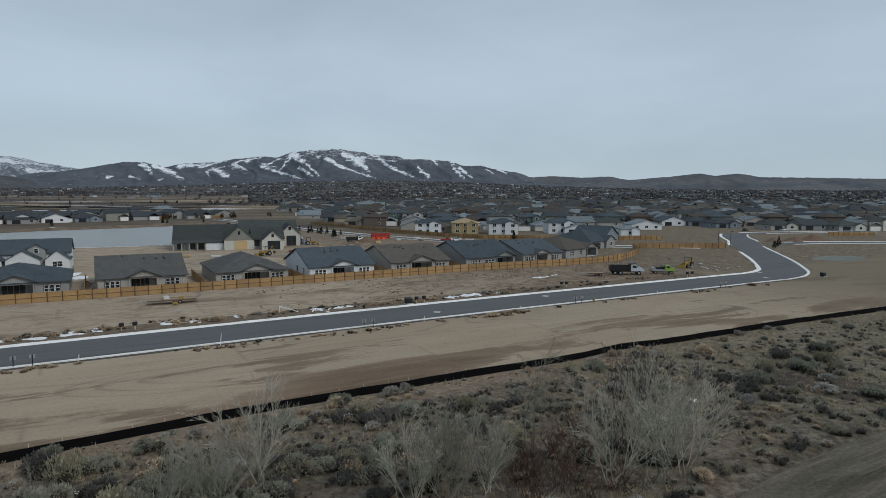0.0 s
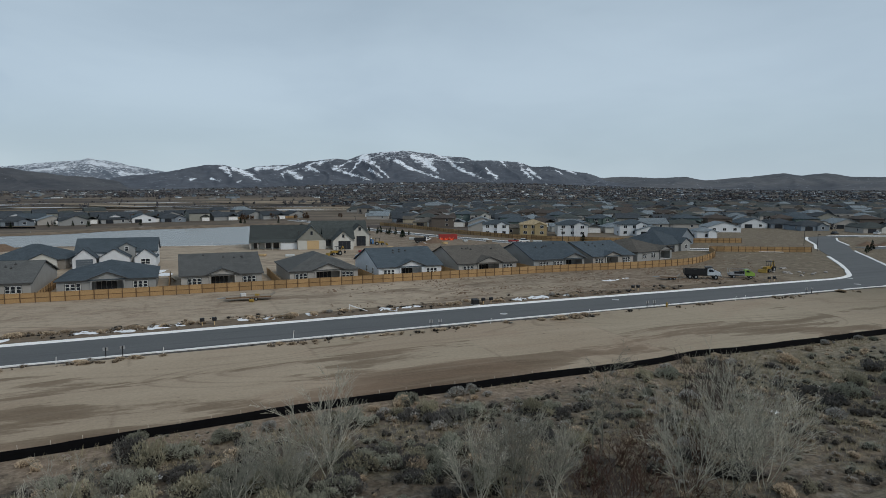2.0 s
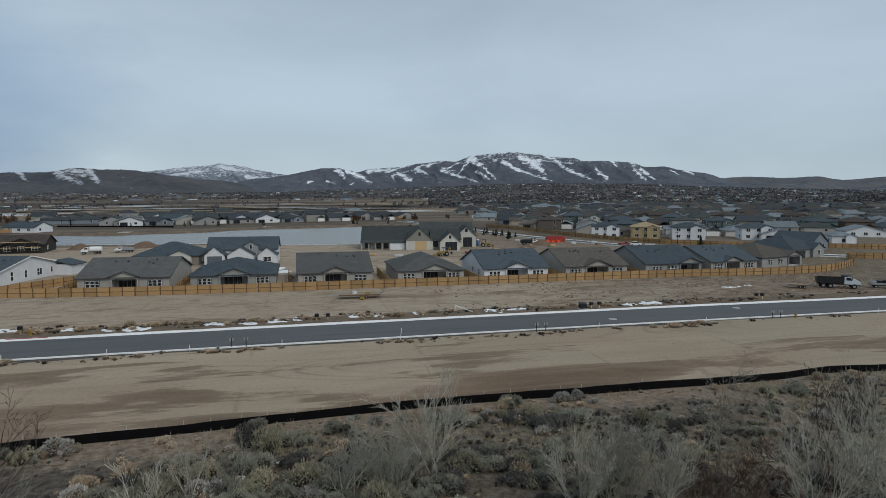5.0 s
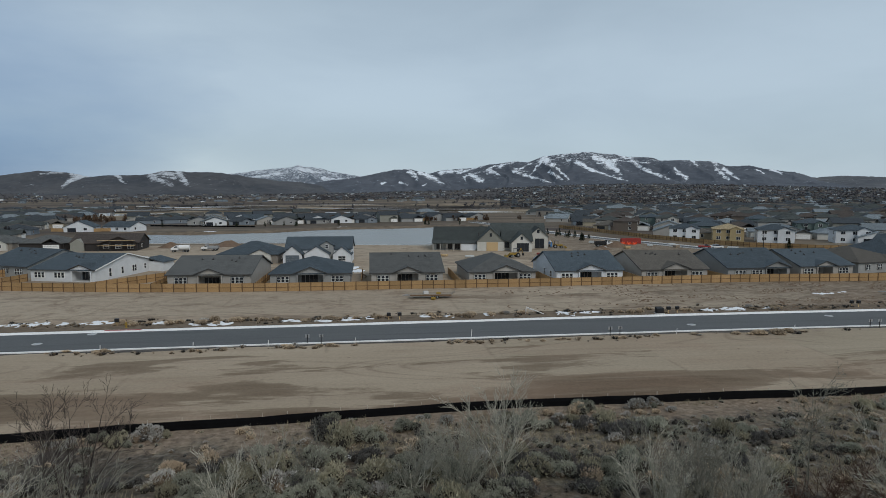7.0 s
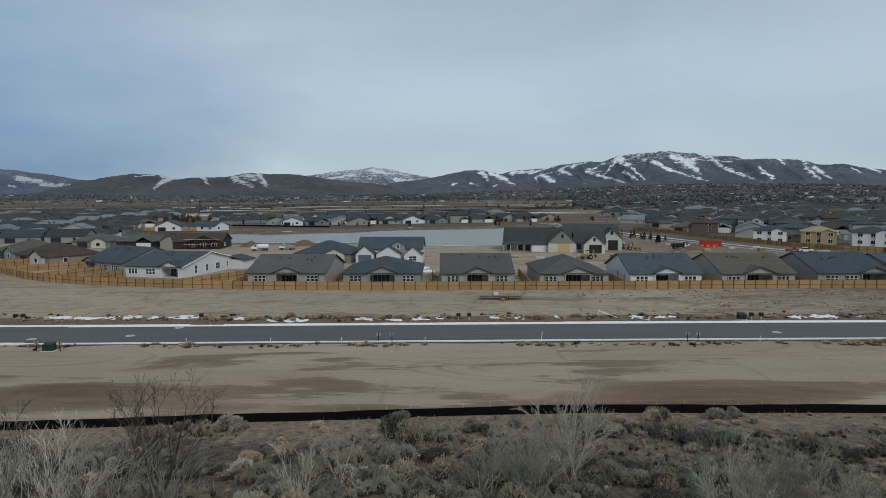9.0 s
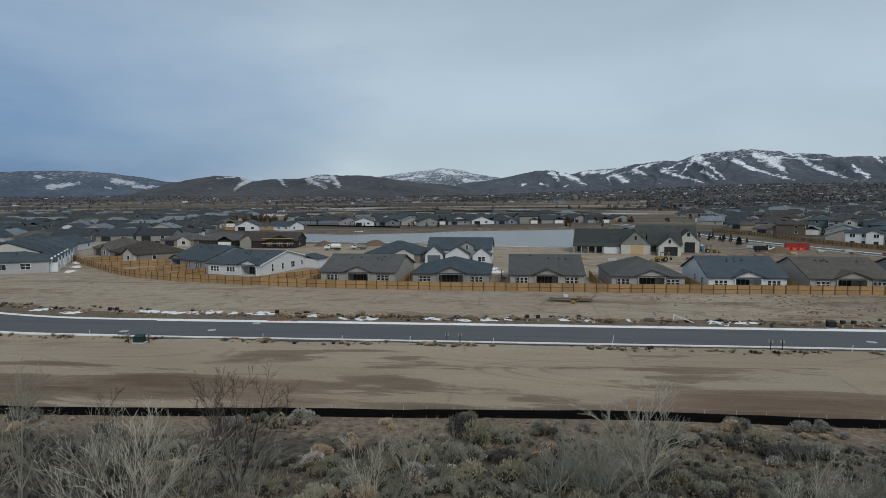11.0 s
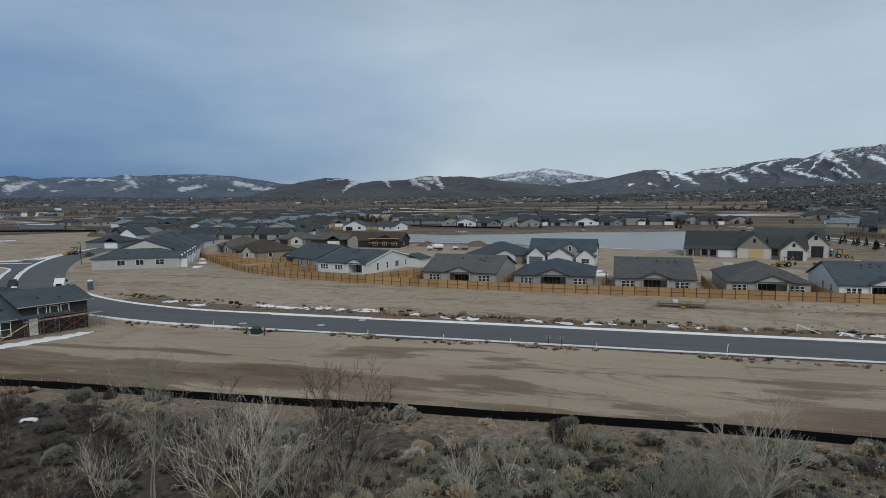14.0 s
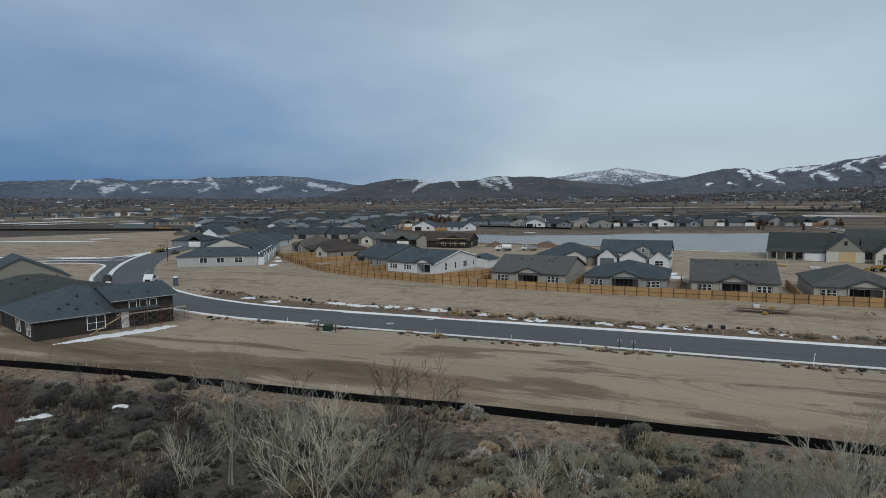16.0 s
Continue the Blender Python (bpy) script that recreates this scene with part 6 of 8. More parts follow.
def far_houses(name, places, label, hazed=False):
    """Many small houses far away, as one piece: walls, roofs, windows."""
    # the far palette is cooler and darker, with distance haze in its colour
    mats = [SIDES[k] for k in (("grey", "blue", "white", "taupe", "brown") if hazed else ("greige", "grey", "white", "taupe", "tan"))] + [ROOFS[k] for k in ("green", "charcoal", "taupe", "brown", "pale")] + [GLASS]
    v, f, mi = [], [], []
    rng = random.Random(11)
    for x, y, z0, a, w, d, e, sc in places:
        c, s = math.cos(a), math.sin(a)
        b = len(v)
        r = e + d * 0.2
        o = 0.5
        hip = w * 0.3 if rng.random() < 0.6 else 0
        for px, py, pz in ((-w / 2, -d / 2, 0), (w / 2, -d / 2, 0), (w / 2, d / 2, 0), (-w / 2, d / 2, 0), (-w / 2, -d / 2, e), (w / 2, -d / 2, e), (w / 2, d / 2, e), (-w / 2, d / 2, e),
                           (-w / 2 - o, -d / 2 - o, e), (w / 2 + o, -d / 2 - o, e), (w / 2 + o, d / 2 + o, e), (-w / 2 - o, d / 2 + o, e), (-w / 2 - o + hip, 0, r), (w / 2 + o - hip, 0, r)):
            v.append((x + (px * c - py * s) * sc, y + (px * s + py * c) * sc, z0 + pz * sc))
        wall, roof = rng.choice((1, 1, 3, 3, 0, 0, 4, 4, 1, 3, 2) if hazed else (0, 0, 1, 1, 2, 3, 4)), 5 + rng.choice((0, 0, 1, 1, 3, 3, 2, 1, 4) if hazed else (0, 0, 1, 1, 2, 3, 4))
        for q in ((0, 1, 5, 4), (1, 2, 6, 5), (2, 3, 7, 6), (3, 0, 4, 7)):
            f.append(tuple(b + i for i in q))
            mi.append(wall)
        for q in ((8, 9, 13, 12), (9, 10, 13), (10, 11, 12, 13), (11, 8, 12)):
            f.append(tuple(b + i for i in q))
            mi.append(roof)
        for u in (-0.28, 0.22):
            b2 = len(v)
            for px, pz in ((u * w - 0.9, e * 0.4), (u * w + 0.9, e * 0.4), (u * w + 0.9, e * 0.8), (u * w - 0.9, e * 0.8)):
                py = -d / 2 - 0.06
                v.append((x + (px * c - py * s) * sc, y + (px * s + py * c) * sc, z0 + pz * sc))
            f.append((b2, b2 + 1, b2 + 2, b2 + 3))
            mi.append(10)
    me = bpy.data.meshes.new(name)
    me.from_pydata(v, [], f)
    for m in mats:
        me.materials.append(m)
    me.polygons.foreach_set("material_index", mi)
    me.update()
    tagged(new(name, me), label, "houses", kind="stuff")


rng = random.Random(21)
places = [(x, y, 0, math.radians(a), KINDS[k][0], KINDS[k][1], 2.9 if KINDS[k][2] == 1 else 5.6, 1) for d, x, y, a, k in far]
far_houses("distant_estate_houses", places, "distant estate of grey and beige houses")
places = []
while len(places) < 2500:
    az = rng.uniform(-66, 74)
    r = 800 * (3300 / 800) ** (rng.random() ** 0.8)
    x, y = r * math.sin(math.radians(az)), r * math.cos(math.radians(az))
    if az < 12:
        keep = 0.02 if r < 1650 else (0.3 if r < 2100 else 0.22)
        if az < -34 and 850 < r < 1050:
            keep = 0.25
        if -18 < az < 10 and r > 2100:
            keep = 0.6
    else:
        keep = 0.55 if r < 1500 else 1.0
    if rng.random() > keep * (0.55 + 0.9 * max(0, noise.noise((x * 0.004, y * 0.004, 3.0)) + 0.35)) or inside((x, y), RIGHT):
        continue
    w = rng.uniform(9, 14)
    big = rng.random() < (0.08 if r < 2100 and az < 12 else 0.012)
    places.append((x, y, ground_z(x, y) - 0.3, rng.choice((0.2, 1.77, -0.45, 1.12)) + rng.uniform(-0.1, 0.1), w * (2.6 if big else 1), rng.uniform(8, 12), rng.choice((3, 3, 3, 5)), 1.0))
# rows of two-storey houses along the far edge of the open lots
for k in range(30):
    az = -61 + 14 * k / 29
    for r in (985, 1030):
        if rng.random() < 0.12:
            continue
        x, y = r * math.sin(math.radians(az)), r * math.cos(math.radians(az))
        places.append((x, y, -0.2, math.radians(-az) + rng.choice((0, 0, 1.57)), 10.5, 10, 5.4, 1.0))
far_houses("far_town_houses", places, "far town of small pale and dark houses across the valley", True)


# ---- plants ----
class Twigs:
    """Collects thin tapered three-sided twigs and small leaf blades."""

    def __init__(self):
        self.v, self.f = [], []

    def seg(self, a, b, r0, r1):
        d = (b - a).normalized()
        u = d.orthogonal().normalized()
        w = d.cross(u)
        k = len(self.v)
        for p, r in ((a, r0), (b, r1)):
            for t in (0.0, 2.094, 4.189):
                self.v.append(tuple(p + (u * math.cos(t) + w * math.sin(t)) * r))
        self.f += [(k, k + 1, k + 4, k + 3), (k + 1, k + 2, k + 5, k + 4), (k + 2, k, k + 3, k + 5)]

    def blade(self, a, b, w, side):
        k = len(self.v)
        self.v += [tuple(a - side * w), tuple(a + side * w), tuple(b)]
        self.f.append((k, k + 1, k + 2))

    def mesh(self, name, material):
        me = bpy.data.meshes.new(name)
        me.from_pydata(self.v, [], self.f)
        me.update()
        me.materials.append(material)
        return me


def aim(rng, d, angle):
    """A direction that leans off d by about that angle."""
    u = d.orthogonal().normalized()
    u.rotate(Matrix.Rotation(rng.uniform(0, 6.283), 3, d))
    return (d * math.cos(angle) + u * math.sin(angle)).normalized()


def grow(rng, thick, fine, p, d, length, r, level, up, split, sub):
    """One limb with its side shoots; fills thick and fine."""
    n = 6 if level > 1 else (4 if level else 3)
    for i in range(n):
        q = p + d * (length / n)
        r0, r1 = r * (1 - 0.75 * i / n), r * (1 - 0.75 * (i + 1) / n)
        (thick if r > 0.022 else fine).seg(p, q, max(r0, 0.011), max(r1, 0.008))
        p = q
        d = (d + Vector((rng.uniform(-0.13, 0.13), rng.uniform(-0.13, 0.13), up))).normalized()
        if level > 0 and i > 0:
            for _ in range(sub if level > 1 else sub - 1 or 1):
                if rng.random() < 0.8:
                    grow(rng, thick, fine, p, aim(rng, d, rng.uniform(0.7, 1.3) * split), length * rng.uniform(0.32, 0.55) * (1 - 0.35 * i / n), r1 * 0.6, level - 1, up, split, sub)


BARK_PALE = mat_leaf("pale_willow_bark", (0.32, 0.302, 0.245), (0.52, 0.492, 0.41))
BARK_GREY = mat_leaf("grey_green_bark", (0.185, 0.178, 0.145), (0.32, 0.306, 0.25))
BARK_DARK = mat_leaf("dark_bark", (0.045, 0.036, 0.032), (0.10, 0.082, 0.072))
BARK_RED = mat_leaf("red_brown_twigs", (0.060, 0.034, 0.026), (0.115, 0.070, 0.052))


def bare_tree(x, y, height, stems, lean, level, up, split, sub, bark, seed, label, name="bare_tree", r=0.05):
    rng = random.Random(seed)
    fine = Twigs()
    joined = name == "thicket"
    thick = fine if joined else Twigs()
    t = thing(name, pose(x, y, 0.08), label, "tree" if name == "bare_tree" else "shrub")
    for k in range(stems):
        a = 6.283 * (k + rng.random() * 0.7) / stems
        tilt = lean * rng.uniform(0.3, 1.0)
        d = Vector((math.cos(a) * math.sin(tilt), math.sin(a) * math.sin(tilt), math.cos(tilt)))
        b = Vector((rng.uniform(-0.25, 0.25) * stems ** 0.5, rng.uniform(-0.25, 0.25) * stems ** 0.5, -0.1))
        grow(rng, thick, fine, b, d, height * rng.uniform(0.7, 1.05), r * rng.uniform(0.75, 1.15), level, up, split, sub)
        if not joined:
            shared("stem", thick.mesh("stem", bark), t)
            thick = Twigs()
    shared("crown", fine.mesh("crown", bark), t)
    return t


PALE = "leafless pale grey-green willow with many upright stems"
for i, (x, y, h, n, lean, up) in enumerate(((6.2, 40.0, 4.6, 9, 0.55, 0.10), (3.0, 41.5, 3.6, 6, 0.6, 0.1), (9.5, 42.5, 6.3, 3, 0.45, 0.08), (20.2, 34.2, 6.2, 9, 0.55, 0.10), (17.6, 35.6, 4.6, 6, 0.5, 0.1), (23.2, 34.0, 4.8, 6, 0.5, 0.1), (34.0, 28.6, 8.0, 8, 0.55, 0.07), (37.5, 29.5, 6.4, 6, 0.6, 0.07), (31.5, 30.5, 6.0, 5, 0.5, 0.07),
                                            (-7.6, 42.8, 4.2, 4, 0.4, 0.12), (-4.9, 42.0, 4.0, 5, 0.5, 0.12), (-9.8, 39.2, 4.2, 5, 0.5, 0.12), (-20.6, 35.2, 5.6, 7, 0.5, 0.10), (-23.6, 34.2, 6.2, 9, 0.5, 0.1), (-26.6, 34.0, 6.4, 9, 0.5, 0.10), (-29.4, 40.3, 4.8, 5, 0.5, 0.10), (-17.2, 36.8, 4.6, 5, 0.5, 0.1), (-33.6, 32.0, 4.4, 5, 0.6, 0.08))):
    west = x < -3
    bare_tree(x, y, h, n if west else n + 3, lean * 1.3, 2, up * 0.5, 0.48, 3 if west else 4, (BARK_PALE if i % 2 else BARK_GREY) if west else (BARK_PALE if i % 3 else BARK_GREY), 100 + i, PALE, r=0.042)
bare_tree(29.6, 38.0, 7.2, 3, 0.2, 3, 0.02, 0.75, 2, BARK_GREY, 200, "slim leafless tree with fine pale grey twigs", r=0.07)
bare_tree(-30.6, 34.0, 8.9, 3, 0.16, 3, 0.05, 0.7, 2, BARK_GREY, 201, "tall slim leafless tree with pale grey-green twigs", r=0.075)
bare_tree(-19.4, 40.2, 7.4, 6, 0.6, 3, 0.04, 0.6, 2, BARK_DARK, 202, "dark leafless tree with spreading branches", r=0.09)
bare_tree(38.6, 36.8, 6.6, 4, 0.5, 3, 0.06, 0.5, 2, BARK_DARK, 203, "dark leafless shrub with forking stems", r=0.06)
bare_tree(42.5, 38.5, 5.6, 4, 0.4, 3, 0.08, 0.5, 2, BARK_DARK, 204, "dark leafless shrub with forking stems", r=0.05)
bare_tree(-28.8, 38.4, 5.6, 1, 0.15, 3, 0.05, 0.6, 2, BARK_DARK, 205, "thin dark leafless sapling", r=0.07)
bare_tree(-49.0, 37.2, 5.0, 6, 0.55, 3, 0.06, 0.5, 2, BARK_DARK, 206, "dark leafless shrub with forking stems", r=0.05)
bare_tree(-39.4, 37.8, 5.0, 6, 0.55, 3, 0.06, 0.5, 2, BARK_DARK, 207, "dark leafless shrub with forking stems", r=0.05)
bare_tree(-53.5, 32.6, 5.4, 5, 0.5, 3, 0.06, 0.5, 2, BARK_RED, 208, "red-brown leafless shrub with thin stems", r=0.04)
for i, (x, y) in enumerate(((27.5, 32.0), (30.0, 33.4), (25.5, 33.6), (33.0, 35.5), (28.6, 30.2), (-40.5, 29.8), (-44, 31), (-36.5, 30.5), (36, 33.5), (30.5, 36.4), (27.0, 35.4), (34.2, 38.4), (31.4, 29.6), (24.4, 30.8), (37.6, 35.2), (-47.5, 28.6))):
    bare_tree(x, y, 2.3, 12, 0.9, 2, 0.05, 0.6, 2, BARK_RED, 220 + i, "dense red-brown leafless thicket", "thicket", 0.03)

# shrubs of the field
SAGE = mat_leaf("sage_leaf", (0.175, 0.180, 0.142), (0.325, 0.325, 0.262))
SAGE_YELLOW = mat_leaf("rabbitbrush_leaf", (0.205, 0.190, 0.132), (0.365, 0.338, 0.245))
SAGE_DARK = mat_leaf("dark_brush_twig", (0.058, 0.056, 0.054), (0.138, 0.132, 0.124))
STRAW = mat_leaf("dry_straw", (0.33, 0.26, 0.185), (0.58, 0.47, 0.345))
PALE_TWIG = mat_leaf("bleached_twig", (0.22, 0.212, 0.192), (0.47, 0.45, 0.415))


# core colours, darkened for the shade inside the shrubs
SHADED_WOOD = mat_leaf("shaded_wood_heart", (0.020, 0.018, 0.015), (0.040, 0.035, 0.029))
SHADED_STRAW = mat_leaf("shaded_straw_heart", (0.085, 0.064, 0.045), (0.145, 0.110, 0.078))
HEART = {}


def bush_mesh(seed, material, n, upright, leaf, flat=0.75, heart=None):
    """A rounded shrub about 1 m across: uneven lumps of many small leaf blades on short shoots."""
    rng = random.Random(seed)
    t = Twigs()
    lumps = []
    for _ in range(7):
        a, q = rng.uniform(0, 6.283), rng.uniform(0.05, 0.34)
        lumps.append((Vector((math.cos(a) * q, math.sin(a) * q, rng.uniform(0.08, 0.3) * flat)), rng.uniform(0.16, 0.27)))
    for _ in range(n):
        c, rad = lumps[rng.randrange(7)]
        a, e = rng.uniform(0, 6.283), math.asin(rng.uniform(-0.25, 1))
        d = Vector((math.cos(a) * math.cos(e), math.sin(a) * math.cos(e), math.sin(e)))
        p = c + Vector((d.x, d.y, d.z * (0.8 + upright))) * rad * (rng.uniform(0.45, 1.0) ** 0.5)
        if p.z < 0.01:
            continue
        g = (d * 0.7 + Vector((rng.uniform(-0.6, 0.6), rng.uniform(-0.6, 0.6), 0.5 + 1.5 * upright))).normalized()
        side = g.cross(Vector((rng.uniform(-1, 1), rng.uniform(-1, 1), rng.uniform(-1, 1)))).normalized()
        l = leaf * rng.uniform(0.6, 1.4)
        t.blade(p, p + g * l, l * (0.3 - 0.12 * upright), side)
    for _ in range(24):
        c, rad = lumps[rng.randrange(7)]
        side = Vector((rng.uniform(-1, 1), rng.uniform(-1, 1), 0)).normalized()
        t.blade(Vector((0, 0, 0)), c + Vector((rng.uniform(-1, 1), rng.uniform(-1, 1), 1)) * rad * 0.9, 0.01, side)
    leaves = len(t.f)
    # dark core lumps: woody stems, with the shade between leaves put into colour
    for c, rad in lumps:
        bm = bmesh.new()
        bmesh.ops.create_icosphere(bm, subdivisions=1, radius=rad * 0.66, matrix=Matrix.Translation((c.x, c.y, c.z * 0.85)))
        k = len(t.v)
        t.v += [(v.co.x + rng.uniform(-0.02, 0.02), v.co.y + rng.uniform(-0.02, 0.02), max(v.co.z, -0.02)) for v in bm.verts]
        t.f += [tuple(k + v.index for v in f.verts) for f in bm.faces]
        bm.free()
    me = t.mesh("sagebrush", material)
    me.materials.append(heart or SHADED_WOOD)
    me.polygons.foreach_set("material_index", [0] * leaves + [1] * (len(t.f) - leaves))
    HEART[me.name] = leaves
    return me


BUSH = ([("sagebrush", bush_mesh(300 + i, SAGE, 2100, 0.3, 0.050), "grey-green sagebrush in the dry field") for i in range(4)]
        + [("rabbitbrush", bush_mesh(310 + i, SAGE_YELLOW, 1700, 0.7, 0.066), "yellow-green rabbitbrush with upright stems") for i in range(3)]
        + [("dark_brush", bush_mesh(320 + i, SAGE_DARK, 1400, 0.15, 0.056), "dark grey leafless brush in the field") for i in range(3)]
        + [("dry_bush", bush_mesh(330 + i, STRAW, 1150, 0.1, 0.070, 0.8, SHADED_STRAW), "straw-coloured dry bush in the field") for i in range(2)]
        + [("bleached_bush", bush_mesh(340 + i, PALE_TWIG, 1050, 0.05, 0.060, 1.1, SHADED_STRAW), "bleached grey dry bush in the field") for i in range(2)])


def silt_y(x):
    a = min(range(len(SILT_LINE)), key=lambda i: abs(SILT_LINE[i].x - x))
    return SILT_LINE[a].y


def plant(k, x, y, s, rng, sz=None):
    name, me, label = BUSH[k]
    gap = silt_y(x) - y
    ob = shared(name, me, None, pose(x, y, field_z(x, y, gap) - 0.03 if gap > 0 else LOT - 0.02, rng.uniform(-8, 8), rng.uniform(-8, 8), rng.uniform(0, 360)) @ Matrix.Diagonal((s, s * rng.uniform(0.85, 1.15), sz or s * rng.uniform(0.75, 1.05), 1)))
    return tagged(ob, label, "shrub")


rng = random.Random(40)
# the large bushes that stand out
for x, y, s, k in ((13.2, 52.2, 2.6, 0), (12.0, 53.4, 1.8, 4), (14.6, 51.8, 1.9, 1), (18.0, 52.6, 1.6, 4), (20.5, 49.0, 2.4, 7), (22.5, 49.6, 2.2, 8), (-2.6, 50.2, 2.9, 4), (-4.0, 47.2, 2.9, 0), (-8.9, 48.6, 1.9, 0), (-3.4, 43.2, 2.6, 5), (0.4, 43.6, 2.8, 5), (-1.2, 41.0, 2.4, 1), (2.2, 45.4, 2.2, 3), (11.5, 43.5, 2.6, 7), (13.6, 43.0, 2.6, 0), (15.3, 41.6, 2.0, 11), (10.0, 40.6, 2.4, 2), (6.6, 53.6, 1.8, 12), (9.6, 54.2, 1.6, 10),
                   (63, 40, 2.8, 0), (67, 42, 2.6, 4), (60, 42, 2.4, 7), (72, 40.5, 2.8, 1), (77, 41, 2.4, 5), (58, 38.6, 2.4, 8), (82, 44, 2.6, 0), (70, 36.5, 2.6, 12), (66, 34.5, 2.2, 13), (55, 36, 2.0, 12), (-58, 43.2, 2.6, 0), (-61, 41, 2.8, 7), (-56, 41.6, 2.4, 8), (-63, 44, 2.4, 9), (-40.5, 42.8, 2.8, 5), (-43.5, 43.6, 2.2, 6), (-13.0, 47.0, 2.3, 11), (-15.0, 46.5, 2.0, 10), (-10.5, 44.5, 2.6, 5), (-12.8, 43.0, 2.8, 0), (-7.5, 45.4, 2.6, 4)):
    plant(k, x, y, s * 1.25, rng)
count = 0
while count < 215:
    az = math.radians(rng.uniform(-62, 70))
    r = 37 + 50 * rng.random() ** 1.5
    x, y = r * math.sin(az), r * math.cos(az)
    if y > silt_y(x) - 1.2 or (x > 34 and y < 26.6):
        continue
    if noise.noise((x * 0.11, y * 0.11, 4.0)) < -0.22:
        continue
    k = rng.choice((0, 1, 2, 3, 0, 1, 4, 5, 6, 7, 8, 9, 7, 8, 10, 12, 13) if x > -26 else (7, 8, 9, 7, 8, 9, 0, 2, 13))
    plant(k, x, y, rng.choice((1.4, 1.8, 2.2, 2.6, 3.0)), rng)
    count += 1

# sagebrush grown together into a low thicket
for cx, cy, rx, ry, n_ in ((3.0, 41.5, 6.5, 3.6, 24), (15.0, 42.5, 5.5, 3.0, 16), (-9.0, 43.0, 4.5, 3.0, 12)):
    for _ in range(n_):
        a, q = rng.uniform(0, 6.283), rng.random() ** 0.5
        plant(rng.choice((0, 1, 2, 3, 0, 1, 2, 5, 7)), cx + rx * q * math.cos(a), cy + ry * q * math.sin(a), rng.uniform(1.9, 3.1), rng)

# dry lumps caught in front of the silt fence
count = 0
while count < 60:
    x = rng.uniform(-66, 105)
    if noise.noise((x * 0.1, 2.0, 6.0)) < -0.12:
        continue
    plant(rng.choice((10, 11, 12, 13, 10, 11, 2)), x, silt_y(x) - rng.uniform(0.9, 5.5), rng.uniform(0.8, 1.9), rng)
    count += 1


def many_bushes(name, spots_, label):
    """Far or small growth as one piece."""
    rng_ = random.Random(9)
    cache = {}
    V, F, M, base = [], [], [], 0
    mats = []
    for k, x, y, s in spots_:
        me = BUSH[k][1]
        if k not in cache:
            co = np.empty(len(me.vertices) * 3)
            me.vertices.foreach_get("co", co)
            fi = np.empty(len(me.polygons) * 3, dtype=np.int64)
            me.polygons.foreach_get("vertices", fi)
            cache[k] = (co.reshape(-1, 3), fi.reshape(-1, 3), len(mats))
            mats += [me.materials[0], me.materials[1]]
        co, fi, mi = cache[k]
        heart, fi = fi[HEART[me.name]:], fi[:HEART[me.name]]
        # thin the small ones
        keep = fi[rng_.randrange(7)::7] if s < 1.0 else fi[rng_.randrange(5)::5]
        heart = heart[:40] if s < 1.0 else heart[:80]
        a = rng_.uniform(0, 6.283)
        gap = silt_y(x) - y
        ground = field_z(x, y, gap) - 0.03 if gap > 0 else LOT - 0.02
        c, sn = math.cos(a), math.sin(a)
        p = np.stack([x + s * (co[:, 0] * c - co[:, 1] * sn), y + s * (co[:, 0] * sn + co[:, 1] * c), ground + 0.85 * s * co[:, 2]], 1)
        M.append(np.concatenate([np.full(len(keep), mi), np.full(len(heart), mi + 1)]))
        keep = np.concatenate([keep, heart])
        V.append(p[keep.reshape(-1)])
        F.append(np.arange(len(keep) * 3).reshape(-1, 3) + base)
        base += len(keep) * 3
    me = bpy.data.meshes.new(name)
    v, f = np.concatenate(V), np.concatenate(F)
    me.vertices.add(len(v))
    me.vertices.foreach_set("co", v.reshape(-1))
    me.loops.add(len(f) * 3)
    me.loops.foreach_set("vertex_index", f.reshape(-1))
    me.polygons.add(len(f))
    me.polygons.foreach_set("loop_start", np.arange(0, len(f) * 3, 3))
    for m in mats:
        me.materials.append(m)
    me.polygons.foreach_set("material_index", np.concatenate(M).astype(np.int32))
    me.update()
    me.validate()
    tagged(new(name, me), label, "shrubs", kind="stuff")


rest = []
while len(rest) < 2700:
    x, y = rng.uniform(-92, 135), rng.uniform(17, 59)
    if math.hypot(x, y) < 36 or y > silt_y(x) - 0.8 or (x > 34 and y < 26.6) or y < abs(x) * (0.36 if x > 0 else 0.5) - 2:
        continue
    n_ = noise.noise((x * 0.11, y * 0.11, 4.0))
    if n_ < (-0.3 if x > -28 else -0.6) and rng.random() < 0.6 or x > 62 and rng.random() < 0.45:
        continue
    near_fence = silt_y(x) - y < 5.5
    if near_fence and rng.random() < 0.45:
        continue
    k = rng.choice((10, 11, 12, 13, 10, 11, 2, 6) if near_fence else (0, 1, 2, 3, 4, 7, 8, 9, 7, 8, 9, 10, 11, 12, 13) if x > -28 else (2, 7, 8, 9, 7, 8, 9, 7, 8, 9))
    rest.append((k, x, y, rng.choice((0.5, 0.6, 0.75, 0.9) if near_fence else (0.6, 0.75, 0.9, 1.1, 1.4, 1.8))))
many_bushes("field_brush", rest, "low dry brush and straw covering the field")

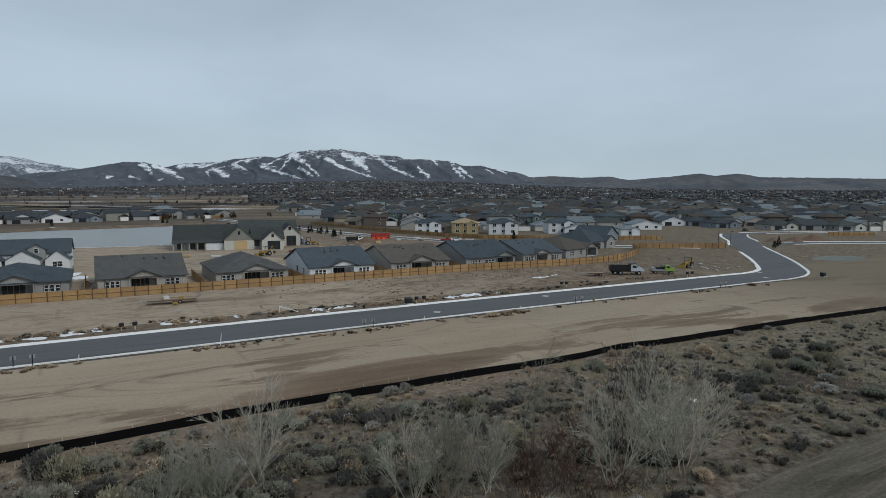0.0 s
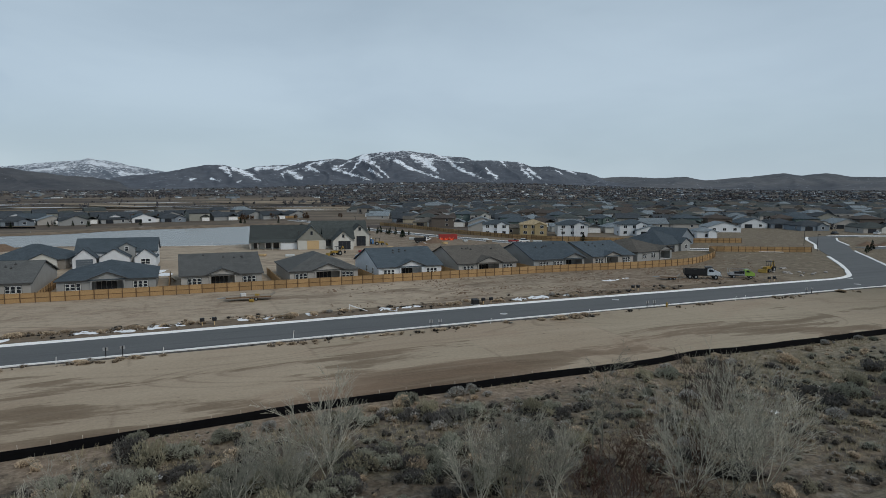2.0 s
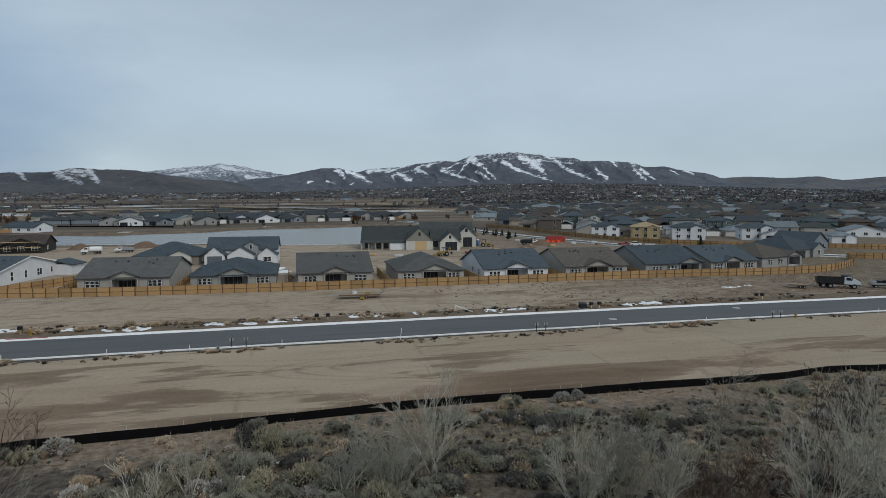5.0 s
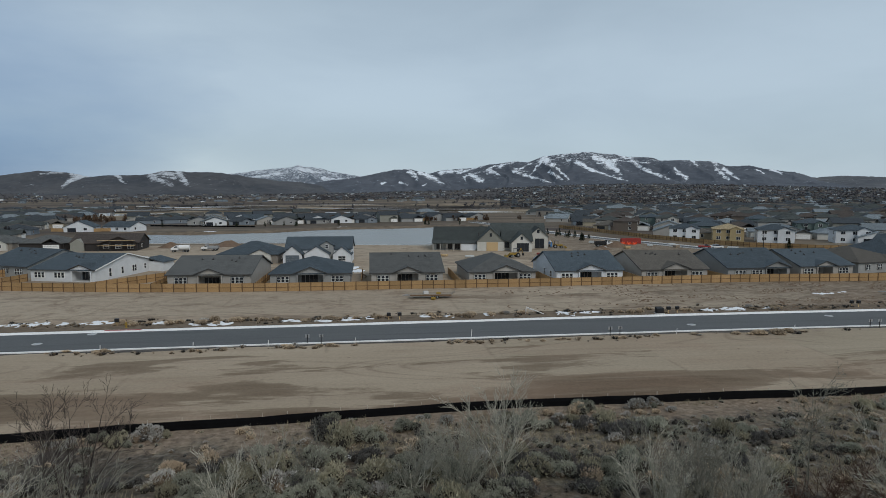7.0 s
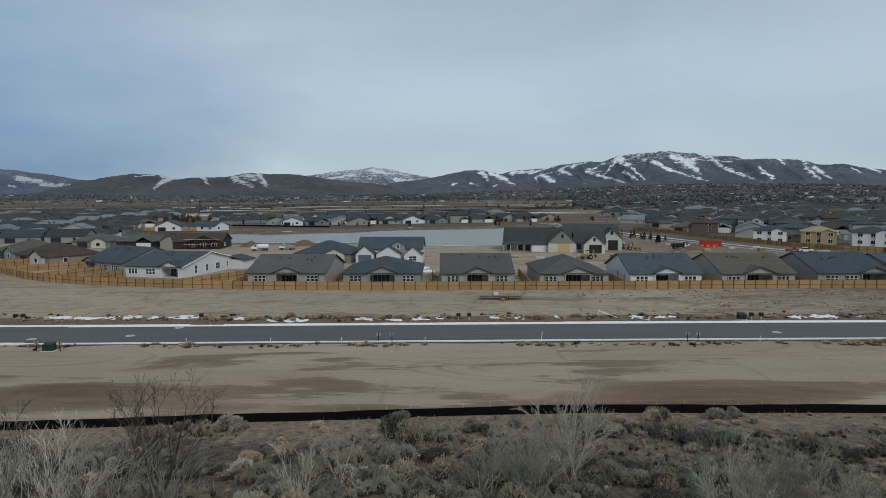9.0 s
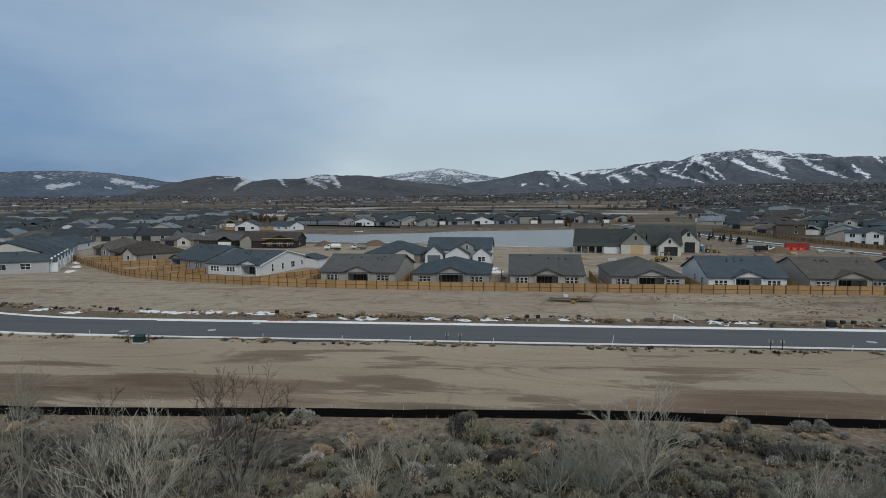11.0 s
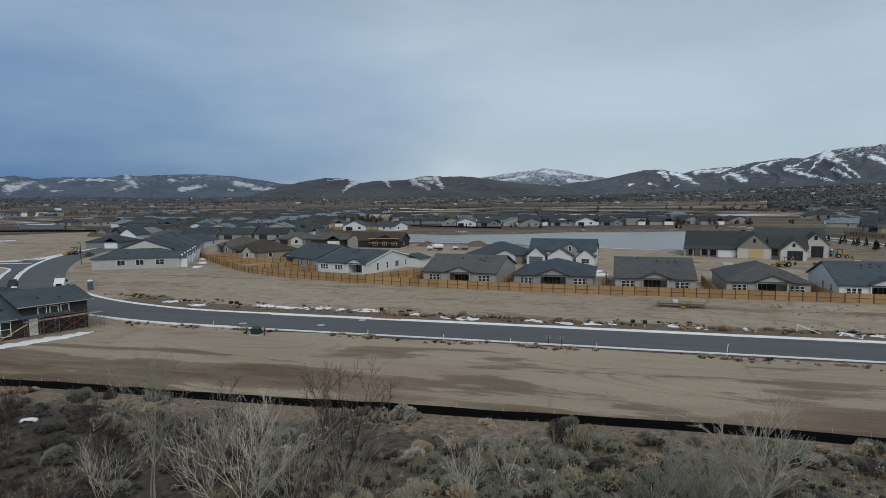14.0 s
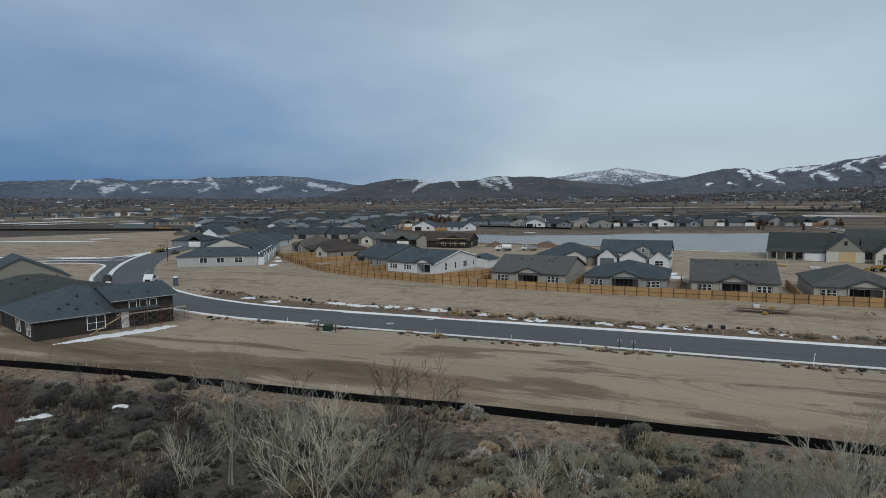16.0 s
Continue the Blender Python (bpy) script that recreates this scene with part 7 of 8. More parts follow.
# dry grass: tufts of thin arching blades, far too many to count
GRASS = mat_leaf("dry_grass", (0.15, 0.13, 0.085), (0.33, 0.28, 0.19))
rng = random.Random(63)
tufts = Twigs()
count = 0
while count < 7000:
    x, y = rng.uniform(-90, 120), rng.uniform(18, 58)
    gap = silt_y(x) - y
    if math.hypot(x, y) < 37 or gap < 0.5 or (x > 34 and y < 26.4) or y < abs(x) * (0.36 if x > 0 else 0.5) - 2:
        continue
    if noise.noise((x * 0.09, y * 0.09, 9.0)) < (-0.25 if x > 45 else 0.0 if x > -36 else 0.35):
        continue
    z = field_z(x, y, gap) - 0.02
    for _ in range(7):
        a = rng.uniform(0, 6.283)
        h_ = rng.uniform(0.18, 0.5)
        p = Vector((x + rng.uniform(-0.25, 0.25), y + rng.uniform(-0.25, 0.25), z))
        tufts.blade(p, p + Vector((math.cos(a) * h_ * 0.6, math.sin(a) * h_ * 0.6, h_)), 0.02, Vector((-math.sin(a), math.cos(a), 0)))
    count += 1
tagged(shared("field_grass", tufts.mesh("field_grass", GRASS)), "tufts of dry tan grass over the field", "grass", kind="stuff")


# ---- roadside and site things ----
def snow_patch(x, y, w, d, seed, turn=0.0, z=None, rag=1.25):
    """A ragged sheet of snow: an uneven lobe cut by hollows."""
    bm = bmesh.new()
    nu, nv = max(14, min(70, int(w / 0.16))), 14
    grid = {}
    for i in range(nu + 1):
        for j in range(nv + 1):
            u, v = 2 * i / nu - 1, 2 * j / nv - 1
            n_ = noise.fractal((u * w * 0.45 + seed * 7.3, v * d * 0.8, seed * 1.7), 0.8, 2.1, 5)
            e = 1.35 - 0.48 * rag - abs(u) ** 3 - v * v * (0.8 + 0.5 * u * u) + rag * n_
            grid[i, j] = bm.verts.new((u * w / 2, v * d / 2 + 0.35 * d * noise.noise((u * w * 0.3, seed, 2.0)), min(0.13, 0.30 * e - 0.10)))
    for i in range(nu):
        for j in range(nv):
            bm.faces.new((grid[i, j], grid[i + 1, j], grid[i + 1, j + 1], grid[i, j + 1]))
    ob = part("snow_patch", bm, SNOW, None, "thin patch of old melting snow", True)
    ob.matrix_basis = pose(x, y, LOT if z is None else z, 0, 0, turn)
    return tagged(ob, category="snow", group="melting snow patches")


for i, (x, y, w) in enumerate(((-65.7, 104.5, 5.7), (-61, 103.6, 3.7), (-55.5, 104.4, 4.9), (-53, 105.2, 0.9), (-50, 104.2, 1.2), (-44.7, 104.4, 4.2), (-34, 103.4, 4.0), (-28.5, 101.4, 1.9), (-24.7, 101.6, 3.4), (-13.1, 102.3, 3.8), (-8, 101.8, 2.4), (-3.9, 102.8, 3.3), (-0.5, 103.1, 1.4), (9.2, 103.3, 2.4), (13, 103.2, 1.7), (15.3, 103.4, 1.0), (20, 103.1, 1.5), (33.7, 103.0, 2.8), (38.2, 103.2, 3.1), (60.5, 102.8, 2.8), (65, 103.3, 3.9), (72.1, 103.4, 2.3), (-80, 102.4, 3.2), (-88, 104.6, 2.6))):
    snow_patch(x, y, w * 1.45, 2.3 + 0.6 * (i % 3), i, rag=1.1)
snow_patch(-83.6, 69.0, 19.0, 3.0, 50, 68, None, 0.45)
snow_patch(-86, 342, 9.0, 5.0, 53, 10, 1.0, 0.8)
snow_patch(-18, 377, 7.0, 4.0, 54, 20, 1.0, 0.8)
snow_patch(-64, 349, 8.0, 4.0, 55, 15, 0.9, 0.8)
snow_patch(94, 117, 5.0, 2.2, 51)
snow_patch(99, 118, 2.4, 1.2, 52)
for i, (x, y, w, d, a) in enumerate(((-58.8, 38.4, 2.6, 1.0, 50), (-60.6, 41.2, 1.8, 0.8, 30), (-53.2, 43.4, 1.2, 0.6, 20), (-2.1, 47.6, 0.7, 0.5, 0), (-4.5, 45.6, 0.6, 0.6, 40), (51.5, 39.6, 0.9, 0.5, 0), (62.5, 43.2, 1.5, 0.5, -30), (27.0, 42.5, 0.5, 0.4, 0), (-125.5, 161, 6, 2.2, 115), (-132, 172, 6, 2.2, 120), (-140, 183, 7, 2.4, 122), (-6, 176, 4, 6, 0), (-4, 168, 3, 5, 0))):
    snow_patch(x, y, w * 1.3, d * 1.3, 60 + i, a, field_z(x, y, 12) + 0.06 if y < 50 else None, 0.8)
for i, (x0, y0, x1, y1) in enumerate(((-250, 149, -240, 153), (-220, 152, -196, 164), (-196, 164, -205, 187), (-350, 212, -290, 228), (-440, 190, -352, 212), (-580, 372, -532, 476), (-640, 390, -610, 465), (-745, 440, -742, 590), (-850, 510, -815, 605), (-312, 240, -304, 248), (-500, 405, -470, 440))):
    r_ = math.hypot(x0, y0)
    snow_patch((x0 + x1) / 2, (y0 + y1) / 2, math.hypot(x1 - x0, y1 - y0) * 1.05, max(2.2, r_ * r_ * 0.000045), 90 + i, math.degrees(math.atan2(y1 - y0, x1 - x0)), None, 0.6)

YELLOW = mat_plain("yellow_paint", (0.27, 0.175, 0.035), 0.6)
BLACK = mat_plain("black_paint", (0.015, 0.015, 0.016), 0.5)
STEEL = mat_plain("galvanised_steel", (0.36, 0.37, 0.38), 0.45, 0.6)
WHITE = mat_plain("white_paint", (0.70, 0.70, 0.69), 0.45, 0, 0.06)
GREEN = mat_plain("dark_green_paint", (0.012, 0.032, 0.025), 0.5)
LIME = mat_plain("lime_paint", (0.26, 0.42, 0.08), 0.45)
RED = mat_plain("red_paint", (0.30, 0.035, 0.03), 0.55)
ORANGE = mat_plain("orange_mesh", (0.80, 0.10, 0.04), 0.7)
RUBBER = mat_plain("tyre_rubber", (0.018, 0.018, 0.018), 0.9)
BLUE = mat_plain("blue_plastic", (0.06, 0.17, 0.36), 0.5)
RUST = mat_plain("weathered_deck", (0.25, 0.205, 0.155), 0.8)
RUST_DARK = mat_plain("rusty_frame", (0.14, 0.085, 0.05), 0.8)


def wheel(parent, x, y, r=0.5, w=0.3):
    bm = bmesh.new()
    bmesh.ops.create_cone(bm, cap_ends=True, segments=16, radius1=r, radius2=r, depth=w, matrix=pose(x, y, r, 90))
    bmesh.ops.bevel(bm, geom=bm.edges[:], offset=0.04, segments=1, affect="EDGES")
    o = part("wheel", bm, RUBBER, parent)
    bm = bmesh.new()
    bmesh.ops.create_cone(bm, cap_ends=True, segments=12, radius1=r * 0.5, radius2=r * 0.45, depth=w + 0.03, matrix=pose(x, y, r, 90))
    part("rim", bm, STEEL, o)


def sign_pair(x, y, gap):
    """Two posts with pale utility plates."""
    for dx in (0, gap):
        t = thing("marker_post", pose(x + dx, y, LOT, 0, 0, 0), "steel marker post with two pale plates", "post", "utility marker posts")
        bm = bmesh.new()
        box(bm, -0.05, 0.05, -0.04, 0.04, 0, 1.35, 0.01)
        part("post", bm, BLACK, t)
        for sx in (-0.2, 0.2):
            bm = bmesh.new()
            box(bm, sx - 0.11, sx + 0.11, -0.07, -0.045, 0.95, 1.4, 0.005)
            part("plate", bm, STEEL, t)


for x, y, g in ((-9.2, 86.0, 1.9), (34.8, 85.6, 1.5), (77.0, 85.7, 1.6), (118.2, 85.2, 1.7), (-55.2, 81.6, 3.2)):
    sign_pair(x, y, g)


def mailbox(x, y):
    t = thing("utility_pedestal", pose(x, y, LOT, 0, 0, 8), "black utility pedestal on a thin post", "pedestal", "utility pedestals by the kerb")
    bm = bmesh.new()
    box(bm, -0.06, 0.06, -0.06, 0.06, 0, 0.7)
    part("post", bm, LUMBER, t)
    bm = bmesh.new()
    box(bm, -0.32, 0.32, -0.25, 0.25, 0.65, 1.2, 0.04)
    part("box", bm, BLACK, t)


for x, y in ((2.6, 101.4), (4.4, 101.4), (51.6, 100.9), (53.2, 100.9), (88.0, 102.4), (89.2, 102.2), (126.6, 100.6), (128.4, 100.7), (-72.2, 102.0), (-70.9, 102.0), (-40.8, 102.0)):
    mailbox(x, y)


def pad_box(x, y, w, material, label):
    t = thing("transformer_cabinet", pose(x, y, LOT, 0, 0, 3), label, "cabinet")
    bm = bmesh.new()
    box(bm, -w / 2 - 0.15, w / 2 + 0.15, -0.6, 0.6, 0, 0.1)
    part("base", bm, CONCRETE, t)
    bm = bmesh.new()
    hull(bm, [(sx * w / 2, y_, z) for sx in (-1, 1) for y_, z in ((-0.45, 0.1), (0.45, 0.1), (-0.45, 0.95), (0.45, 1.15))])
    part("body", bm, material, t)
    bm = bmesh.new()
    box(bm, -w / 2 - 0.04, w / 2 + 0.04, -0.5, -0.44, 0.88, 0.98)
    part("lid_edge", bm, material, t)


pad_box(-53.6, 81.8, 1.4, GREEN, "dark green transformer cabinet on a concrete pad")
pad_box(49.9, 100.9, 1.2, BLACK, "black utility cabinet by the kerb")
pad_box(156.5, 84.5, 1.2, BLACK, "dark cabinet beside the street corner")


def hydrant(x, y):
    t = thing("fire_hydrant", pose(x, y, LOT), "yellow fire hydrant beside the street", "hydrant")
    bm = bmesh.new()
    rod(bm, (0, 0, 0), (0, 0, 0.75), 0.14, 0.12, 10)
    rod(bm, (0, 0, 0.0), (0, 0, 0.06), 0.22, 0.22, 10)
    part("barrel", bm, YELLOW, t)
    bm = bmesh.new()
    bmesh.ops.create_uvsphere(bm, u_segments=10, v_segments=6, radius=0.15, matrix=pose(0, 0, 0.76))
    part("bonnet", bm, YELLOW, t)
    for a, b in (((-0.3, 0, 0.5), (0.3, 0, 0.5)), ((0, -0.28, 0.45), (0, 0, 0.45))):
        bm = bmesh.new()
        rod(bm, a, b, 0.08, 0.08, 8)
        part("outlet", bm, YELLOW, t)


tagged(ribbon("kerb_red_zone", [Vector((x_, 98.05)) for x_ in (-41.0, -38.0, -35.6)], [Vector((x_, 97.55)) for x_ in (-41.0, -38.0, -35.6)], LOT + 0.192, LOT + 0.186, RED, 0.05), "red painted stretch of kerb before the hydrant", "kerb", kind="structure")
hydrant(-38.8, 100.4)
hydrant(81.3, 85.4)


def manhole(x, y):
    bm = bmesh.new()
    bmesh.ops.create_cone(bm, cap_ends=True, segments=20, radius1=0.66, radius2=0.66, depth=0.02, matrix=pose(0, 0, 0.01))
    t = thing("manhole", pose(x, y, LOT + 0.052), "round manhole with a pale concrete collar", "manhole", "manholes in the street")
    part("collar", bm, CONCRETE, t)
    bm = bmesh.new()
    bmesh.ops.create_cone(bm, cap_ends=True, segments=16, radius1=0.42, radius2=0.42, depth=0.012, matrix=pose(0, 0, 0.028))
    part("cover", bm, STEEL, t)


for x, y in ((50.6, 91.2), (77.5, 95.0), (-42, 96.0), (-60.5, 88.5), (-47.0, 90.5), (142, 90), (150, 97)):
    manhole(x, y)


def flat_trailer(m, n_axle, length, label, load=True):
    t = thing("flatbed_trailer", m, label, "trailer")
    L = length
    bm = bmesh.new()
    box(bm, -L / 2, L / 2 - 0.6, -1.1, 1.1, 0.72, 0.84)
    part("deck", bm, RUST, t, "weathered plank deck")
    for y in (-1.15, 1.15):
        bm = bmesh.new()
        box(bm, -L / 2, L / 2 - 0.6, y - 0.06, y + 0.06, 0.6, 0.86)
        part("rail", bm, RUST_DARK, t)
    bm = bmesh.new()
    rod(bm, (-L / 2, -0.7, 0.68), (-L / 2 - 1.6, 0, 0.6), 0.06)
    rod(bm, (-L / 2, 0.7, 0.68), (-L / 2 - 1.6, 0, 0.6), 0.06)
    part("drawbar", bm, STEEL, t)
    bm = bmesh.new()
    slab(bm, (L / 2 - 0.6, -1.1, 0.84), (L / 2 - 0.6, 1.1, 0.84), (L / 2 + 0.3, 1.1, 1.35), (L / 2 + 0.3, -1.1, 1.35), 0.08)
    part("ramp", bm, RUST, t)
    for k in range(n_axle):
        for y in (-0.95, 0.95):
            wheel(t, 0.2 + 0.85 * k, y, 0.36, 0.24)
    return t


flat_trailer(pose(11.9, 122.0, LOT, 0, 0, -4), 2, 8.8, "rusty flatbed trailer parked on bare earth")
bm = bmesh.new()
box(bm, -0.5, 0.5, -0.4, 0.4, 0, 0.6, 0.04)
crate = part("crate", bm, CONCRETE, None, "pale crate resting on the trailer deck")
crate.matrix_basis = pose(10.6, 122.0, LOT + 0.84, 0, 0, 10)
tagged(crate, category="crate")
for x, y, z in ((13.2, 121.8, LOT + 1.02), (11.9, 119.6, LOT + 0.3)):
    bm = bmesh.new()
    bmesh.ops.create_cone(bm, cap_ends=True, segments=14, radius1=0.32, radius2=0.32, depth=0.8, matrix=pose(0, 0, 0, 90, 0, 0))
    bmesh.ops.bevel(bm, geom=bm.edges[:], offset=0.03, segments=1, affect="EDGES")
    d = part("yellow_drum", bm, YELLOW, None, "yellow drum lying on its side")
    d.matrix_basis = pose(x, y, z + (0 if z < 0.5 else -0.12), 0, 0, 60)
    tagged(d, category="drum")
flat_trailer(pose(107.6, 112.6, LOT, 0, 0, -35), 2, 4.4, "small grey equipment trailer on bare earth")


def truck(m, body_mat, cab_mat, label, kind):
    """A lorry or pickup heading to local +x."""
    t = thing("truck", m, label, "truck")
    s = 1.0 if kind != "pickup" else 0.62
    low = 0.86 if kind == "dump" else 1.0
    bm = bmesh.new()
    box(bm, -3.6 * s, 3.4 * s, -0.45 * s, 0.45 * s, 0.7 * s, 0.95 * s)
    part("chassis", bm, BLACK, t)
    bm = bmesh.new()
    hull(bm, [(x * s, y * s, z * s * (low if z > 1 else 1)) for y in (-1.05, 1.05) for x, z in ((0.9, 0.9), (0.9, 2.7), (1.9, 2.7), (2.5, 1.9), (3.6, 1.75), (3.7, 0.9))])
    part("cab", bm, cab_mat, t)
    bm = bmesh.new()
    hull(bm, [(x * s, y * s, z * s * low) for y in (-1.08, 1.08) for x, z in ((1.2, 1.95), (1.2, 2.55), (1.85, 2.55), (2.25, 1.95))])
    part("side_window", bm, GLASS, t)
    bm = bmesh.new()
    slab(bm, (2.0 * s, -0.9 * s, 2.64 * s * low), (2.0 * s, 0.9 * s, 2.64 * s * low), (2.54 * s, 0.9 * s, 1.95 * s * low), (2.54 * s, -0.9 * s, 1.95 * s * low), 0.04)
    part("windscreen", bm, GLASS, t)
    bm = bmesh.new()
    box(bm, 3.62 * s, 3.82 * s, -1.0 * s, 1.0 * s, 0.6 * s, 0.95 * s)
    part("bumper", bm, STEEL, t)
    bm = bmesh.new()
    if kind == "tank":
        bmesh.ops.create_cone(bm, cap_ends=True, segments=16, radius1=1.05, radius2=1.05, depth=4.2, matrix=pose(-1.5, 0, 1.95, 0, 90, 0))
    else:
        top = 2.1 if kind == "dump" else 1.5
        x0, x1 = -3.7 * s, 0.8 * s
        box(bm, x0, x1, -1.1 * s, 1.1 * s, 1.0 * s, 1.12 * s)
        box(bm, x0, x1, -1.15 * s, -1.05 * s, 1.0 * s, top * s)
        box(bm, x0, x1, 1.05 * s, 1.15 * s, 1.0 * s, top * s)
        box(bm, x0, x0 + 0.1, -1.05 * s, 1.05 * s, 1.0 * s, top * s)
        box(bm, x1 - 0.1, x1, -1.05 * s, 1.05 * s, 1.0 * s, (top + 0.5) * s)
    part("bed", bm, body_mat, t)
    if kind == "dump":
        bm = bmesh.new()
        slab(bm, (0.6, -1.1, 2.6), (0.6, 1.1, 2.6), (2.0, 1.1, 2.66), (2.0, -1.1, 2.66), 0.12)
        part("cab_guard", bm, body_mat, t)
    if kind == "rack":
        bm = bmesh.new()
        for y in (-1.1, 1.1):
            rod(bm, (-3.6, y, 1.6), (-3.6, y, 2.9), 0.05)
            rod(bm, (0.7, y, 1.6), (0.7, y, 2.9), 0.05)
            rod(bm, (-3.6, y, 2.9), (2.4, y, 2.9), 0.05)
        part("ladder_rack", bm, STEEL, t)
        for x0, x1, y0, y1, z1 in ((-3.4, -2.2, -0.9, 0.2, 1.9), (-2.0, -0.6, -0.7, 0.9, 2.1), (-0.4, 0.6, -0.9, 0.9, 2.3), (-3.3, -2.4, 0.3, 1.0, 1.7)):
            bm = bmesh.new()
            box(bm, x0, x1, y0, y1, 1.12, z1, 0.05)
            part("tool_box", bm, BLACK if z1 > 2 else STEEL, t)
    bm = bmesh.new()
    box(bm, 3.68 * s, 3.74 * s, -0.6 * s, 0.6 * s, 1.0 * s, 1.65 * s)
    part("grille", bm, BLACK, t)
    for y in (-1.25, 1.25):
        bm = bmesh.new()
        box(bm, 2.1 * s, 2.2 * s, (y - 0.1) * s, (y + 0.1) * s, 1.9 * s, 2.4 * s)
        rod(bm, (2.15 * s, y * s, 2.3 * s), (2.15 * s, y * 0.8 * s, 2.3 * s), 0.03)
        part("mirror", bm, BLACK, t)
    for x in ((-2.6, -1.4, 2.6) if kind in ("dump", "tank") else (-2.3, 2.5)):
        for y in (-0.95, 0.95):
            wheel(t, x * s, y * s, 0.5 * (s if s > 0.7 else 0.75), 0.3)
    return t


CAB_GREY = mat_plain("pale_blue_grey_paint", (0.52, 0.56, 0.60), 0.45)
truck(pose(116.0, 110.6, LOT, 0, 0, -35) @ Matrix.Scale(1.12, 4), BLACK, CAB_GREY, "black dump truck with a pale cab on bare earth", "dump")
truck(pose(125.6, 107.6, LOT, 0, 0, -35) @ Matrix.Scale(0.8, 4), STEEL, LIME, "white and lime green service truck with a rack", "rack")
truck(pose(-69.5, 232.0, LOT, 0, 0, 182) @ Matrix.Scale(0.88, 4), WHITE, WHITE, "white tank truck by the pond", "tank")
truck(pose(-60.3, 236.5, LOT, 0, 0, 182) @ Matrix.Scale(0.85, 4), STEEL, WHITE, "white truck with a dark bed by the pond", "dump")
truck(pose(91.5, 233.5, LOT, 0, 0, -6), BLACK, WHITE, "black dump truck with a white cab", "dump")
truck(pose(-126.5, 113.5, LOT + 0.06, 0, 0, -52), WHITE, WHITE, "white truck with a grey rack parked by the kerb", "rack")


def car(m, paint, label, pick=False):
    t = thing("car", m, label, "car")
    bm = bmesh.new()
    hull(bm, [(x, y, z) for y in (-0.9, 0.9) for x, z in ((-2.3, 0.35), (-2.3, 0.95), (2.2, 0.85), (2.35, 0.35))])
    part("body", bm, paint, t)
    bm = bmesh.new()
    hull(bm, [(x, y, z) for y, x, z in [(s * 0.86, -1.7 if not pick else -0.2, 0.93) for s in (-1, 1)] + [(s * 0.7, -1.2 if not pick else 0.0, 1.5) for s in (-1, 1)] + [(s * 0.7, 0.6, 1.5) for s in (-1, 1)] + [(s * 0.86, 1.3, 0.9) for s in (-1, 1)]])
    part("cabin_glass", bm, GLASS, t)
    bm = bmesh.new()
    box(bm, -1.15 if not pick else 0.0, 0.55, -0.68, 0.68, 1.49, 1.55)
    part("roof", bm, paint, t)
    for x in (-1.4, 1.4):
        for y in (-0.8, 0.8):
            wheel(t, x, y, 0.34, 0.22)


car(pose(-143.3, 114.8, LOT + 0.06, 0, 0, -45), BLACK, "dark car with a snowy roof parked by the kerb")
car(pose(-190.2, 183.2, LOT + 0.06, 0, 0, -60), BLACK, "dark car standing on the street", True)
for x, y, a, p, l in ((300, 203, 10, BLACK, "dark car on the far street"), (322, 196, 10, WHITE, "white car on the far street"), (262, 242, 20, BLACK, "black car before the far houses"), (352, 200, 5, WHITE, "white car on the far street")):
    car(pose(x, y, LOT + 0.06, 0, 0, a), p, l)


def loader(m, label):
    """A backhoe loader, front bucket to local -x."""
    t = thing("backhoe_loader", m, label, "loader")
    bm = bmesh.new()
    box(bm, -2.0, 1.2, -0.55, 0.55, 0.8, 1.5, 0.06)
    part("body", bm, YELLOW, t)
    bm = bmesh.new()
    for x in (-0.3, 1.1):
        for y in (-0.6, 0.6):
            rod(bm, (x, y, 1.4), (x, y, 2.8), 0.06)
    part("cab_frame", bm, BLACK, t)
    bm = bmesh.new()
    box(bm, -0.45, 1.25, -0.75, 0.75, 2.75, 2.88)
    part("cab_roof", bm, BLACK, t)
    bm = bmesh.new()
    rod(bm, (-1.2, -0.6, 1.3), (-3.0, -0.6, 0.5), 0.1)
    rod(bm, (-1.2, 0.6, 1.3), (-3.0, 0.6, 0.5), 0.1)
    part("lift_arm", bm, YELLOW, t)
    bm = bmesh.new()
    hull(bm, [(x, y, z) for y in (-1.1, 1.1) for x, z in ((-2.9, 0.1), (-2.9, 0.9), (-3.2, 0.85), (-3.7, 0.1))])
    part("bucket", bm, YELLOW, t)
    bm = bmesh.new()
    rod(bm, (1.2, 0, 1.1), (2.2, 0, 3.0), 0.14)
    rod(bm, (2.2, 0, 3.0), (2.9, 0, 1.2), 0.11)
    part("boom", bm, YELLOW, t)
    bm = bmesh.new()
    hull(bm, [(x, y, z) for y in (-0.35, 0.35) for x, z in ((2.6, 1.2), (3.2, 1.3), (2.7, 0.5), (3.0, 0.45))])
    part("hoe_bucket", bm, BLACK, t)
    for x, r in ((0.8, 0.75), (-1.5, 0.5)):
        for y in (-0.85, 0.85):
            wheel(t, x, y, r, 0.4)


loader(pose(142.5, 113.5, LOT, 0, 0, 12), "yellow backhoe loader parked on bare earth")
loader(pose(47, 198, LOT, 0, 0, 10), "yellow loader before the clubhouse")
loader(pose(71, 229, LOT, 0, 0, 170), "yellow loader beside the clubhouse")
loader(pose(-202, 187, LOT + 0.05, 0, 0, 80), "yellow loader parked at the street end")


